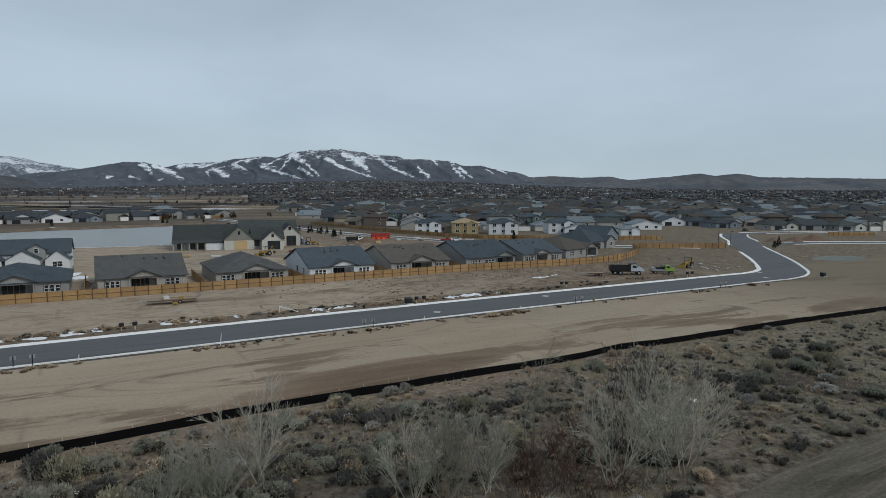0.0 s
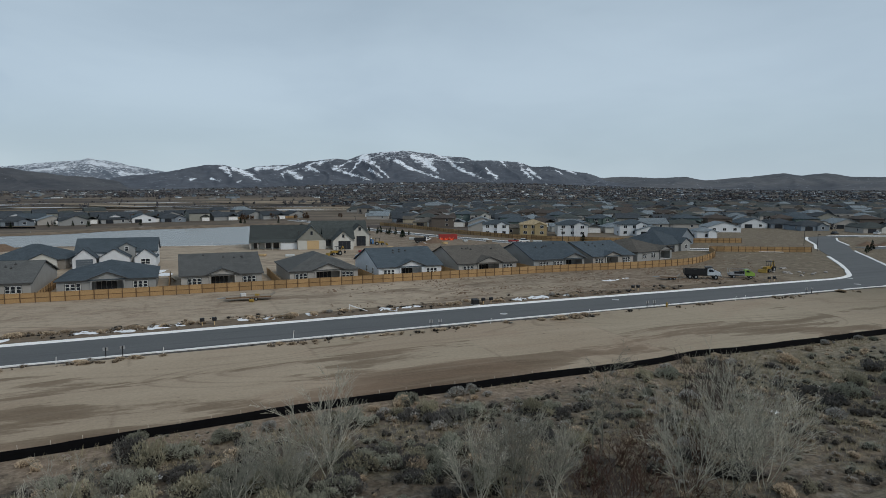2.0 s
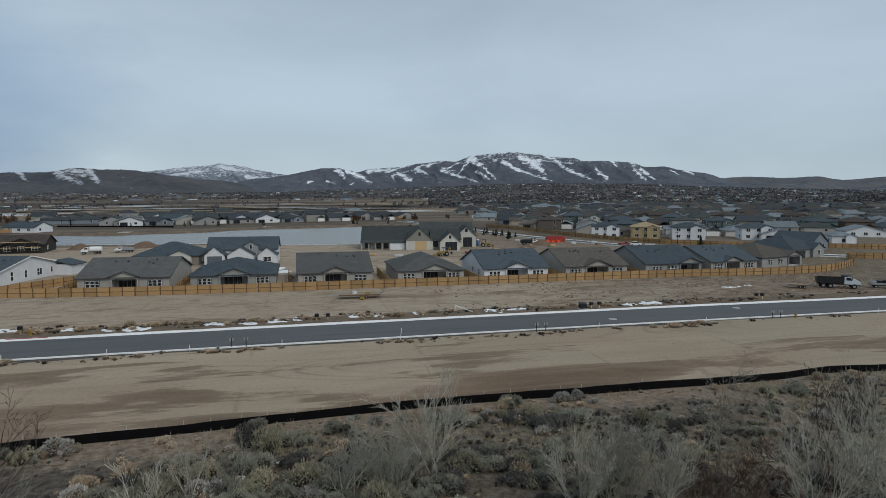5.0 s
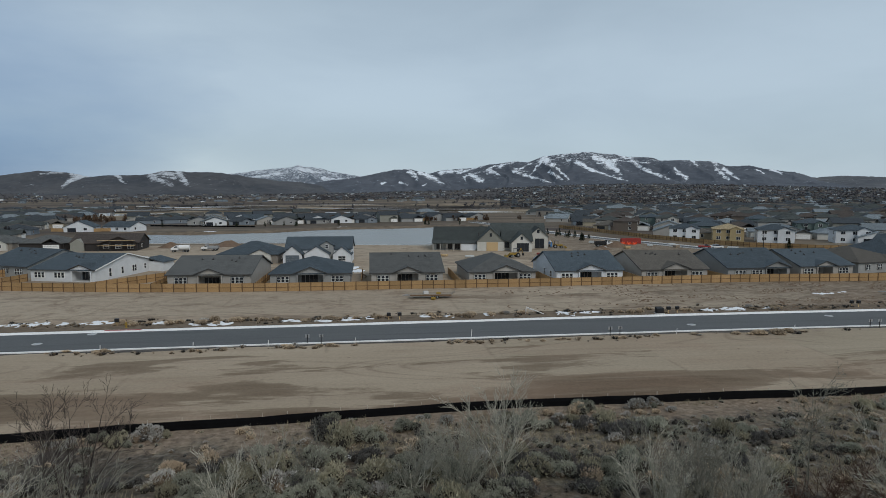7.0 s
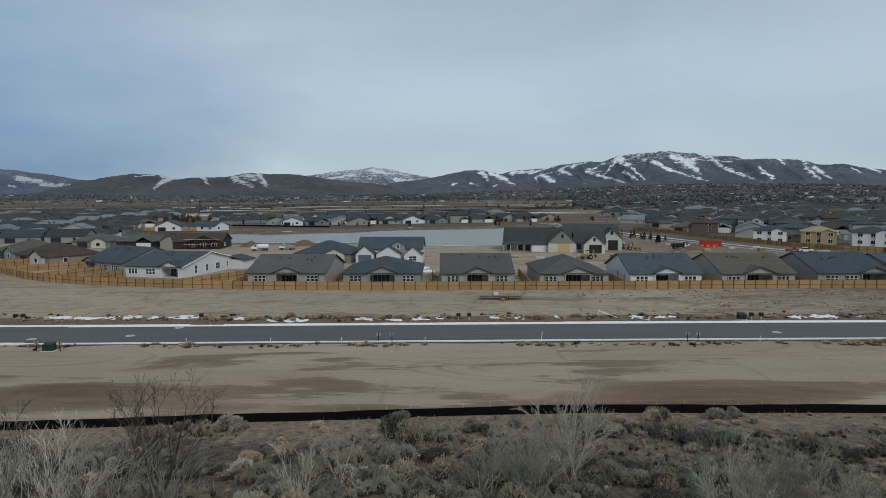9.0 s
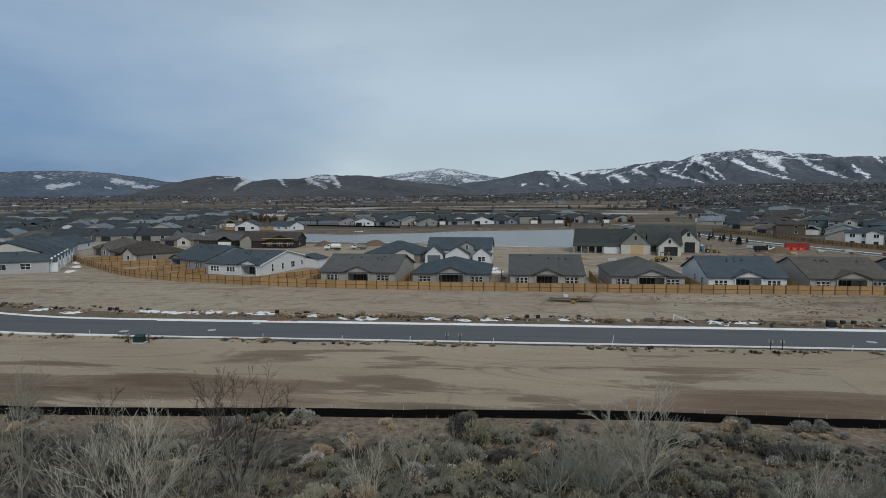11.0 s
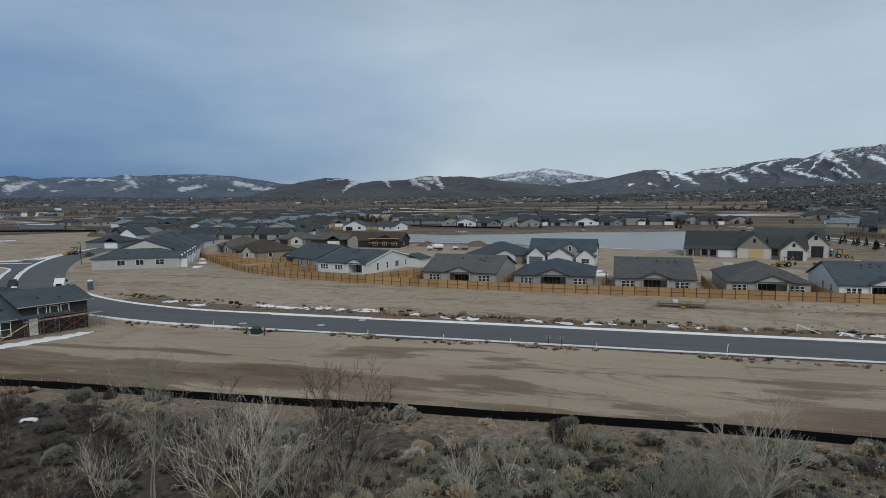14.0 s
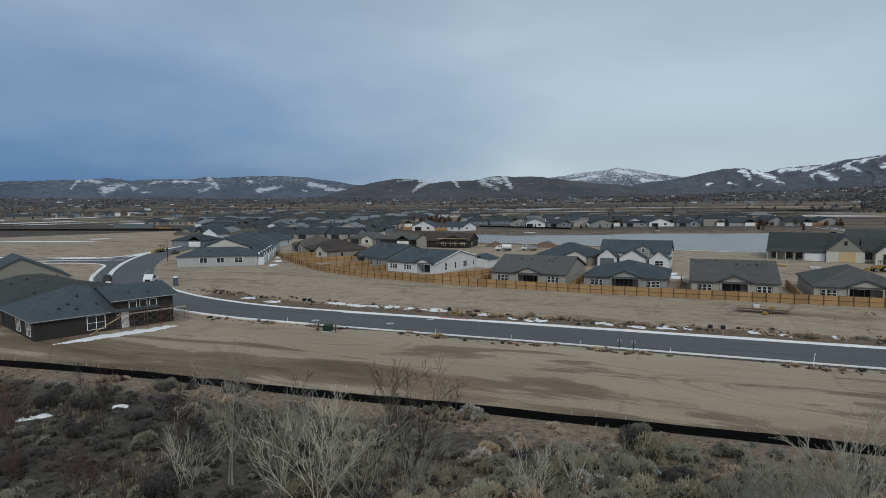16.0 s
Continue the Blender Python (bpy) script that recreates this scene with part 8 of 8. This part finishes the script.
def portable_toilet(x, y, a, material, label):
    t = thing("portable_toilet", pose(x, y, LOT, 0, 0, a), label, "toilet cabin")
    bm = bmesh.new()
    box(bm, -0.56, 0.56, -0.56, 0.56, 0.05, 2.1, 0.03)
    part("cabin", bm, material, t)
    bm = bmesh.new()
    hull(bm, [(sx * 0.6, sy * 0.6, 2.1) for sx in (-1, 1) for sy in (-1, 1)] + [(sx * 0.5, sy * 0.3, 2.38) for sx in (-1, 1) for sy in (-1, 1)])
    part("roof", bm, WHITE, t, "white domed roof")
    bm = bmesh.new()
    box(bm, -0.38, 0.38, -0.6, -0.57, 0.15, 1.95)
    part("door", bm, material, t)


portable_toilet(-118.4, 113.8, -40, mat_plain("grey_blue_plastic", (0.07, 0.09, 0.12), 0.5), "dark grey portable toilet with a white roof")
portable_toilet(68.0, 236, 10, BLUE, "blue portable toilet by the clubhouse")
portable_toilet(70.2, 235.5, 10, BLUE, "blue portable toilet by the clubhouse")


def lamp_post(x, y, h, a):
    t = thing("street_lamp", pose(x, y, LOT, 0, 0, a), "dark street lamp on a tall post", "street lamp")
    bm = bmesh.new()
    rod(bm, (0, 0, 0), (0, 0, h), 0.11, 0.07, 8)
    part("post", bm, BLACK, t)
    bm = bmesh.new()
    box(bm, -0.1, 0.9, -0.14, 0.14, h - 0.06, h + 0.08, 0.03)
    part("lamp_head", bm, BLACK, t)


lamp_post(-168, 158.4, 7.2, 200)
lamp_post(208.5, 147.0, 6.0, -40)
lamp_post(224, 163.5, 6.0, 140)
lamp_post(140, 205, 6.0, 140)
lamp_post(95, 352, 6.0, 140)

# the broken white pipe stand by the kerb
t = thing("pipe_frame", pose(26.6, 103.6, LOT, 0, 0, -15), "white pipe frame leaning by the kerb", "frame")
for a, b in (((0, 0, 0), (0.1, 0, 1.25)), ((0.1, 0, 1.2), (3.2, -0.4, 0.1)), ((0.1, 0.2, 1.0), (2.9, 0.4, 0.08)), ((0.6, 0, 1.0), (0.6, 0.3, 0.85))):
    bm = bmesh.new()
    rod(bm, a, b, 0.06, 0.06, 6)
    part("pipe", bm, WHITE, t)
# short white marker stakes behind the near kerb
for x in (-36.5, -24.5, -2.6, 13.9, 64, 98.5, 101, -64, -14.5, 45):
    bm = bmesh.new()
    box(bm, -0.04, 0.04, -0.03, 0.03, 0, 0.9 if x != 13.9 else 1.7, 0.008)
    o = part("marker_stake", bm, WHITE, None, "short white marker stake behind the kerb")
    o.matrix_basis = pose(x, 85.4, LOT, 4, 5, 0)
    tagged(o, category="stake", group="marker stakes")

# stones and rubble dumped at the unfinished street end
STONE = mat_plain("grey_rubble", (0.30, 0.28, 0.26), 0.9, 0, 0.3, 1.0, 0.2, 0.5)
rng = random.Random(19)
for i in range(26):
    if i < 14:
        x, y = -214 - rng.uniform(0, 16), 150 - rng.uniform(-4, 9)
    else:
        x, y = rng.uniform(142, 156), rng.uniform(104, 117)
    bm = bmesh.new()
    r_ = bmesh.ops.create_icosphere(bm, subdivisions=2, radius=rng.uniform(0.25, 0.7))
    sx = rng.uniform(0, 50)
    for v in bm.verts:
        v.co *= 1 + 0.45 * noise.noise((v.co.x * 2 + sx, v.co.y * 2, v.co.z * 2))
        v.co.z *= 0.6
    o = part("stone", bm, STONE, None, "rough grey stone dumped on bare earth")
    o.matrix_basis = pose(x, y, LOT + 0.12, 0, 0, rng.uniform(0, 360))
    tagged(o, category="stone", group="dumped stones")

# tumbleweeds and dry growth along the kerbs
rng = random.Random(77)
count = 0
while count < 165:
    x = rng.uniform(-104, 126)
    far_side = rng.random() < 0.66
    if noise.noise((x * 0.09, 5.0 if far_side else 9.0, 1.0)) < (-0.15 if x < 60 else 0.12):
        continue
    y = rng.gauss(102.9, 0.9) if far_side else rng.gauss(84.5, 0.35)
    if far_side and y < 100.6:
        y = 101.3
    if x < -72:
        if not far_side:
            continue
        y += (-72 - x) * 0.22
    s = (rng.uniform(1.1, 2.6) if x > -40 else rng.uniform(0.7, 1.5)) if far_side else rng.uniform(0.9, 2.0)
    plant(rng.choice((10, 11, 10, 11, 10, 11, 12)), x, y, s, rng, s * rng.uniform(0.5, 0.75) if far_side else s * 0.42)
    count += 1
for x, y, s in ((57, 84.3, 3.2), (60, 84.3, 3.4), (62.5, 84.4, 2.6), (54.2, 84.6, 2.0), (23, 104.2, 2.4), (20.5, 104.6, 2.0), (26, 104.4, 2.6), (128, 84.3, 2.6), (-18, 103.6, 2.4), (-16, 104, 2.0)):
    plant(10 if s > 2.2 else 11, x, y, s, rng, s * 0.45)

rows_ = []
for i in range(1500):
    x = rng.uniform(-112, 132)
    y = rng.gauss(103.4, 1.4) if rng.random() < 0.7 else rng.gauss(84.0, 0.7)
    if 85.4 < y < 100.6:
        continue
    if x < -72:
        y += (-72 - x) * 0.22 if y > 95 else 0
        if x < -85 and y < 95:
            continue
    if noise.noise((x * 0.12, y * 0.2, 8.0)) < -0.05:
        continue
    rows_.append((rng.choice((10, 11, 10, 7, 8, 7, 13)), x, y, rng.choice((0.4, 0.5, 0.6, 0.8, 1.0, 1.3))))
many_bushes("verge_weeds", rows_, "dry weeds and litter along the kerbs")


# ---- building site by the clubhouse ----
def skip_box(m, w, d, h_, material, label):
    t = thing("skip_container", m, label, "container")
    for name, b in (("floor", (-w / 2, w / 2, -d / 2, d / 2, 0.1, 0.2)), ("side", (-w / 2, w / 2, -d / 2, -d / 2 + 0.08, 0.2, h_)), ("side", (-w / 2, w / 2, d / 2 - 0.08, d / 2, 0.2, h_)), ("end", (-w / 2, -w / 2 + 0.08, -d / 2 + 0.08, d / 2 - 0.08, 0.2, h_)), ("end", (w / 2 - 0.08, w / 2, -d / 2 + 0.08, d / 2 - 0.08, 0.2, h_))):
        bm = bmesh.new()
        box(bm, *b)
        part(name, bm, material, t)
    for k in range(6):
        bm = bmesh.new()
        x = -w / 2 + w * (k + 0.5) / 6
        box(bm, x - 0.06, x + 0.06, -d / 2 - 0.06, -d / 2, 0.2, h_)
        part("rib", bm, material, t)


skip_box(pose(108.0, 246, LOT, 0, 0, -10), 8, 2.4, 2.2, RED, "rust-red waste container on the building site")
skip_box(pose(-402, 348, LOT, 0, 0, 13), 34, 3, 3.4, mat_plain("blue_grey_steel", (0.12, 0.15, 0.17), 0.5), "blue-grey storage container beside open lots")
t = thing("orange_netting", pose(104.5, 241, LOT, 0, 0, -6), "bright orange safety netting sagging on stakes", "netting")
v, f = [], []
for i in range(25):
    x = -4 + 8 * i / 24
    v += [(x, 0.5 * math.sin(i * 0.9), 0.05), (x, 0.5 * math.sin(i * 0.9 + 0.6), 0.9 + 0.35 * math.sin(i * 1.7))]
for i in range(24):
    f.append((2 * i, 2 * i + 2, 2 * i + 3, 2 * i + 1))
net = mesh_part("net", v, f, ORANGE, t)
for i in range(5):
    bm = bmesh.new()
    rod(bm, (-4 + 2 * i, 0.1, 0), (-4 + 2 * i, 0.1, 1.4), 0.05)
    part("stake", bm, LUMBER, t)
car(pose(58, 202, LOT, 0, 0, 8), RED, "dark red pickup on the building site", True)
car(pose(127.5, 222, LOT, 0, 0, -20), RED, "dark red pickup by the inner street", True)
car(pose(131.5, 220.5, LOT, 0, 0, -20), WHITE, "white van by the inner street")


def heap(x, y, w, h_, seed, material, label):
    bm = bmesh.new()
    n = 18
    top = bm.verts.new((0, 0, h_))
    prev = None
    for k in range(1, 6):
        s = k / 5
        ring = []
        for i in range(n):
            a = 2 * math.pi * i / n
            q = 1 + 0.35 * noise.noise((math.cos(a) * 1.3, math.sin(a) * 1.3, seed))
            ring.append(bm.verts.new((math.cos(a) * w / 2 * s * q, math.sin(a) * w / 3 * s * q, h_ * (1 - s) ** 1.1 * (1 + 0.4 * noise.noise((math.cos(a) * 2, math.sin(a) * 2, seed + s))) - 0.02)))
        for i in range(n):
            j = (i + 1) % n
            bm.faces.new((top, ring[i], ring[j]) if prev is None else (prev[i], ring[i], ring[j], prev[j]))
        prev = ring
    ob = part("soil_mound", bm, material, None, label, True)
    ob.matrix_basis = pose(x, y, LOT)
    tagged(ob, category="soil mound")


def soil_clods():
    """Clods and scraps left where machines have turned the ground over, more of them in the east."""
    rng_ = random.Random(77)
    v, f = [], []
    count_ = 0
    while count_ < 2000:
        x = rng_.uniform(15, 165)
        y = rng_.uniform(101, 133) if x < 110 else rng_.uniform(104, 133 + (x - 110) * 0.2)
        if x > 128 and y < 104 + (x - 128) * 0.9 or rng_.random() > max(0.05, min(1.0, (x - 25) / 55)):
            continue
        if noise.noise((x * 0.10, y * 0.16, 5.0)) < 0.05:
            continue
        r = rng_.uniform(0.06, 0.24) * (1.6 if rng_.random() < 0.08 else 1.0)
        a = rng_.uniform(0, 3.14)
        k = len(v)
        for q in range(5):
            t_ = a + q * 1.2566
            d_ = r * rng_.uniform(0.7, 1.3)
            v.append((x + math.cos(t_) * d_ * 1.3, y + math.sin(t_) * d_, LOT - 0.02))
        v.append((x + rng_.uniform(-0.3, 0.3) * r, y + rng_.uniform(-0.3, 0.3) * r, LOT + r * rng_.uniform(0.5, 1.0)))
        f.extend([(k + q, k + (q + 1) % 5, k + 5) for q in range(5)])
        count_ += 1
    ob = mesh_part("soil_clods", v, f, SOIL)
    tagged(ob, "clods of dark soil strewn over the churned lots", "soil", kind="stuff")


SOIL = mat_plain("damp_soil", (0.15, 0.105, 0.075), 0.95, 0, 0.25, 1.2, 0.1, 0.6)
soil_clods()
for i, (x, y, w, h_) in enumerate(((-79, 252, 10, 2.4), (-58, 256, 13, 2.3), (-49, 257, 10, 2.0), (96, 232, 12, 2.2), (258, 152, 14, 2.2), (272, 152, 16, 2.6), (250, 156, 10, 1.8), (118, 262, 10, 1.8), (86, 222, 8, 1.4))):
    heap(x, y, w, h_, i * 2.3, SOIL, "mound of dark excavated soil")


# building materials lying about the site
WRAP = mat_plain("pale_wrap", (0.50, 0.52, 0.52), 0.5, 0, 0.15, 1.5)
rng = random.Random(91)


def material_stack(x, y, a, w, d, layers, material, label):
    """Boards or sheets piled on bearers."""
    t = thing("material_stack", pose(x, y, LOT, 0, 0, a), label, "building materials")
    for u in (-0.35, 0.35):
        bm = bmesh.new()
        box(bm, u * w - 0.06, u * w + 0.06, -d / 2, d / 2, 0, 0.12)
        part("bearer", bm, LUMBER, t)
    for k in range(layers):
        bm = bmesh.new()
        j = rng.uniform(-0.08, 0.08)
        box(bm, -w / 2 + j, w / 2 + j, -d / 2 + j, d / 2 + j, 0.12 + 0.2 * k, 0.30 + 0.2 * k, 0.02)
        part("layer", bm, material, t)


for i, (x, y) in enumerate(((24, 204), (32, 199), (39, 206), (63, 206), (70, 212), (76, 205), (82, 214), (88, 226), (97, 224), (110, 232), (118, 226), (121, 236), (66, 196), (20, 214), (-18, 212), (-28, 222), (10, 196), (134, 214), (100, 256), (92, 248), (150, 204), (166, 200))):
    kind = i % 4
    material_stack(x, y, rng.uniform(-40, 40), rng.uniform(1.8, 4.2), rng.uniform(1.1, 1.8), rng.randint(2, 5), (LUMBER, WRAP, RUST, WRAP)[kind], ("stack of raw lumber on bare earth", "pallet of wrapped building materials on bare earth", "stack of weathered planks on bare earth", "pallet of wrapped building materials on bare earth")[kind])
for i, (x, y, a) in enumerate(((40.3, 150, 72), (-2.2, 152, 80), (61.9, 150, 64))):
    bm = bmesh.new()
    box(bm, -4, 4, -0.14, 0.14, -0.03, 0.03)
    o = part("plank", bm, LUMBER, None, "long pale plank propped between the houses")
    o.matrix_basis = pose(x, y, 1.05, 0, 15, a)
    tagged(o, category="plank")


# ---- small evergreens and far woods ----
EVERGREEN = mat_leaf("evergreen_needles", (0.014, 0.022, 0.014), (0.035, 0.05, 0.03))
ORCHARD = mat_leaf("rust_brown_twigs", (0.055, 0.036, 0.026), (0.115, 0.075, 0.050))


def conifer_mesh(seed):
    rng_ = random.Random(seed)
    t_ = Twigs()
    for k in range(170):
        s = rng_.random() ** 0.7
        a = rng_.uniform(0, 6.283)
        r_ = 0.30 * (1 - s) * rng_.uniform(0.75, 1.15) + 0.03
        p = Vector((0, 0, 0.1 + s * 0.85))
        q = p + Vector((math.cos(a) * r_, math.sin(a) * r_, -0.05 + 0.1 * rng_.random()))
        t_.blade(p, q, 0.045, Vector((-math.sin(a), math.cos(a), 0)))
        t_.blade(p.lerp(q, 0.4), q + Vector((0, 0, 0.05)), 0.03, Vector((0, 0, 1)))
    return t_.mesh("crown", EVERGREEN)


CONES = [conifer_mesh(s) for s in range(3)]
bm = bmesh.new()
rod(bm, (0, 0, 0), (0, 0, 0.9), 0.03, 0.01, 5)
TRUNK = bpy.data.meshes.new("trunk")
bm.to_mesh(TRUNK)
bm.free()
TRUNK.materials.append(BARK_DARK)
for i in range(60):
    if i < 34:
        s = rng.random()
        x, y = 84 + 22 * s + rng.gauss(0, 3), 360 - 105 * s + rng.gauss(0, 5)
        x -= 8
    elif i < 44:
        x, y = rng.choice(((222, 140), (218, 137), (230, 143), (226, 141))) if i < 38 else (rng.uniform(134, 210), rng.uniform(196, 214))
        x, y = x + rng.uniform(-2, 2), y + rng.uniform(-2, 2)
    else:
        x, y = rng.uniform(-160, 60), rng.uniform(404, 418)
    h_ = rng.uniform(2.2, 4.2)
    t = thing("conifer", pose(x, y, LOT - 0.02, 0, 0, rng.uniform(0, 360)) @ Matrix.Diagonal((h_, h_, h_, 1)), "small dark evergreen tree newly planted", "tree", "young evergreens")
    shared("trunk", TRUNK, t)
    shared("crown", CONES[i % 3], t)


def far_woods(name, n, seed, material, place, size, label, k=9, width=0.13):
    """Leafless far trees as loose upright crowns of ragged blades, one piece."""
    rng_ = np.random.default_rng(seed)
    xy = place(rng_, n)
    c = np.array([[x, y, ground_z(x, y)] for x, y in xy])
    h = rng_.uniform(size[0], size[1], len(c))
    a = rng_.uniform(0, 2 * np.pi, (len(c), k))
    e = rng_.uniform(0.1, 1.0, (len(c), k))
    rr = h[:, None] * 0.42 * np.sqrt(1 - (e - 0.45) ** 2 * 2.0).clip(0.2, 1)
    tip = np.stack([c[:, None, 0] + np.cos(a) * rr, c[:, None, 1] + np.sin(a) * rr, c[:, None, 2] + h[:, None] * e], 2)
    b = np.stack([c[:, None, 0] + np.cos(a) * rr * 0.2, c[:, None, 1] + np.sin(a) * rr * 0.2, c[:, None, 2] + h[:, None] * e * 0.35], 2)
    off = rng_.normal(0, 1, tip.shape) * h[:, None, None] * width
    v = np.stack([b, tip + off, tip - off], 2).reshape(-1, 3)
    me = bpy.data.meshes.new(name)
    m_ = len(v) // 3
    me.vertices.add(len(v))
    me.vertices.foreach_set("co", v.reshape(-1))
    me.loops.add(m_ * 3)
    me.loops.foreach_set("vertex_index", np.arange(m_ * 3))
    me.polygons.add(m_)
    me.polygons.foreach_set("loop_start", np.arange(0, m_ * 3, 3))
    me.materials.append(material)
    me.update()
    me.validate()
    tagged(new(name, me), label, "woods", kind="stuff")


def valley_place(g, n):
    out = []
    while len(out) < n:
        az, r_ = g.uniform(-66, 74), 900 * (3500 / 900) ** g.random()
        keep = 0.04 if (az < 12 and r_ < 1700) else (0.3 if az < -10 else 0.9)
        if g.random() < keep * (0.5 + 0.5 * min(1, r_ / 2400)):
            p = (r_ * math.sin(math.radians(az)), r_ * math.cos(math.radians(az)))
            if not inside(p, RIGHT) and noise.noise((p[0] * 0.0045, p[1] * 0.0075, 2.0)) > (0.02 if az < 12 else -0.15):
                out.append(p)
    return out


def estate_place(g, n):
    out = []
    while len(out) < n:
        p = (g.uniform(120, 1050), g.uniform(150, 950)) if g.random() < 0.75 else (g.uniform(-440, 60), g.uniform(260, 560))
        if inside(p, RIGHT) or inside(p, LEFT) or inside(p, SHORE):
            out.append(p)
    return out


def orchard_place(g, n):
    return [(-205 + g.normal(0, 42), 505 + g.normal(0, 26)) if g.random() < 0.6 else (30 + g.normal(0, 45), 478 + g.normal(0, 5)) for _ in range(n)]


# cool grey tint puts distance haze into the twig colour
WOODS = mat_leaf("far_bare_wood", (0.044, 0.044, 0.050), (0.088, 0.084, 0.090))
far_woods("far_woods", 19000, 3, WOODS, valley_place, (2.5, 7), "leafless dark woods and hedges across the valley")
far_woods("estate_trees", 500, 4, WOODS, estate_place, (3, 6), "small leafless trees among the houses", 36, 0.05)
far_woods("rust_thicket", 110, 5, ORCHARD, orchard_place, (2.5, 5.5), "rust-brown leafless thicket beyond the pond", 60, 0.045)
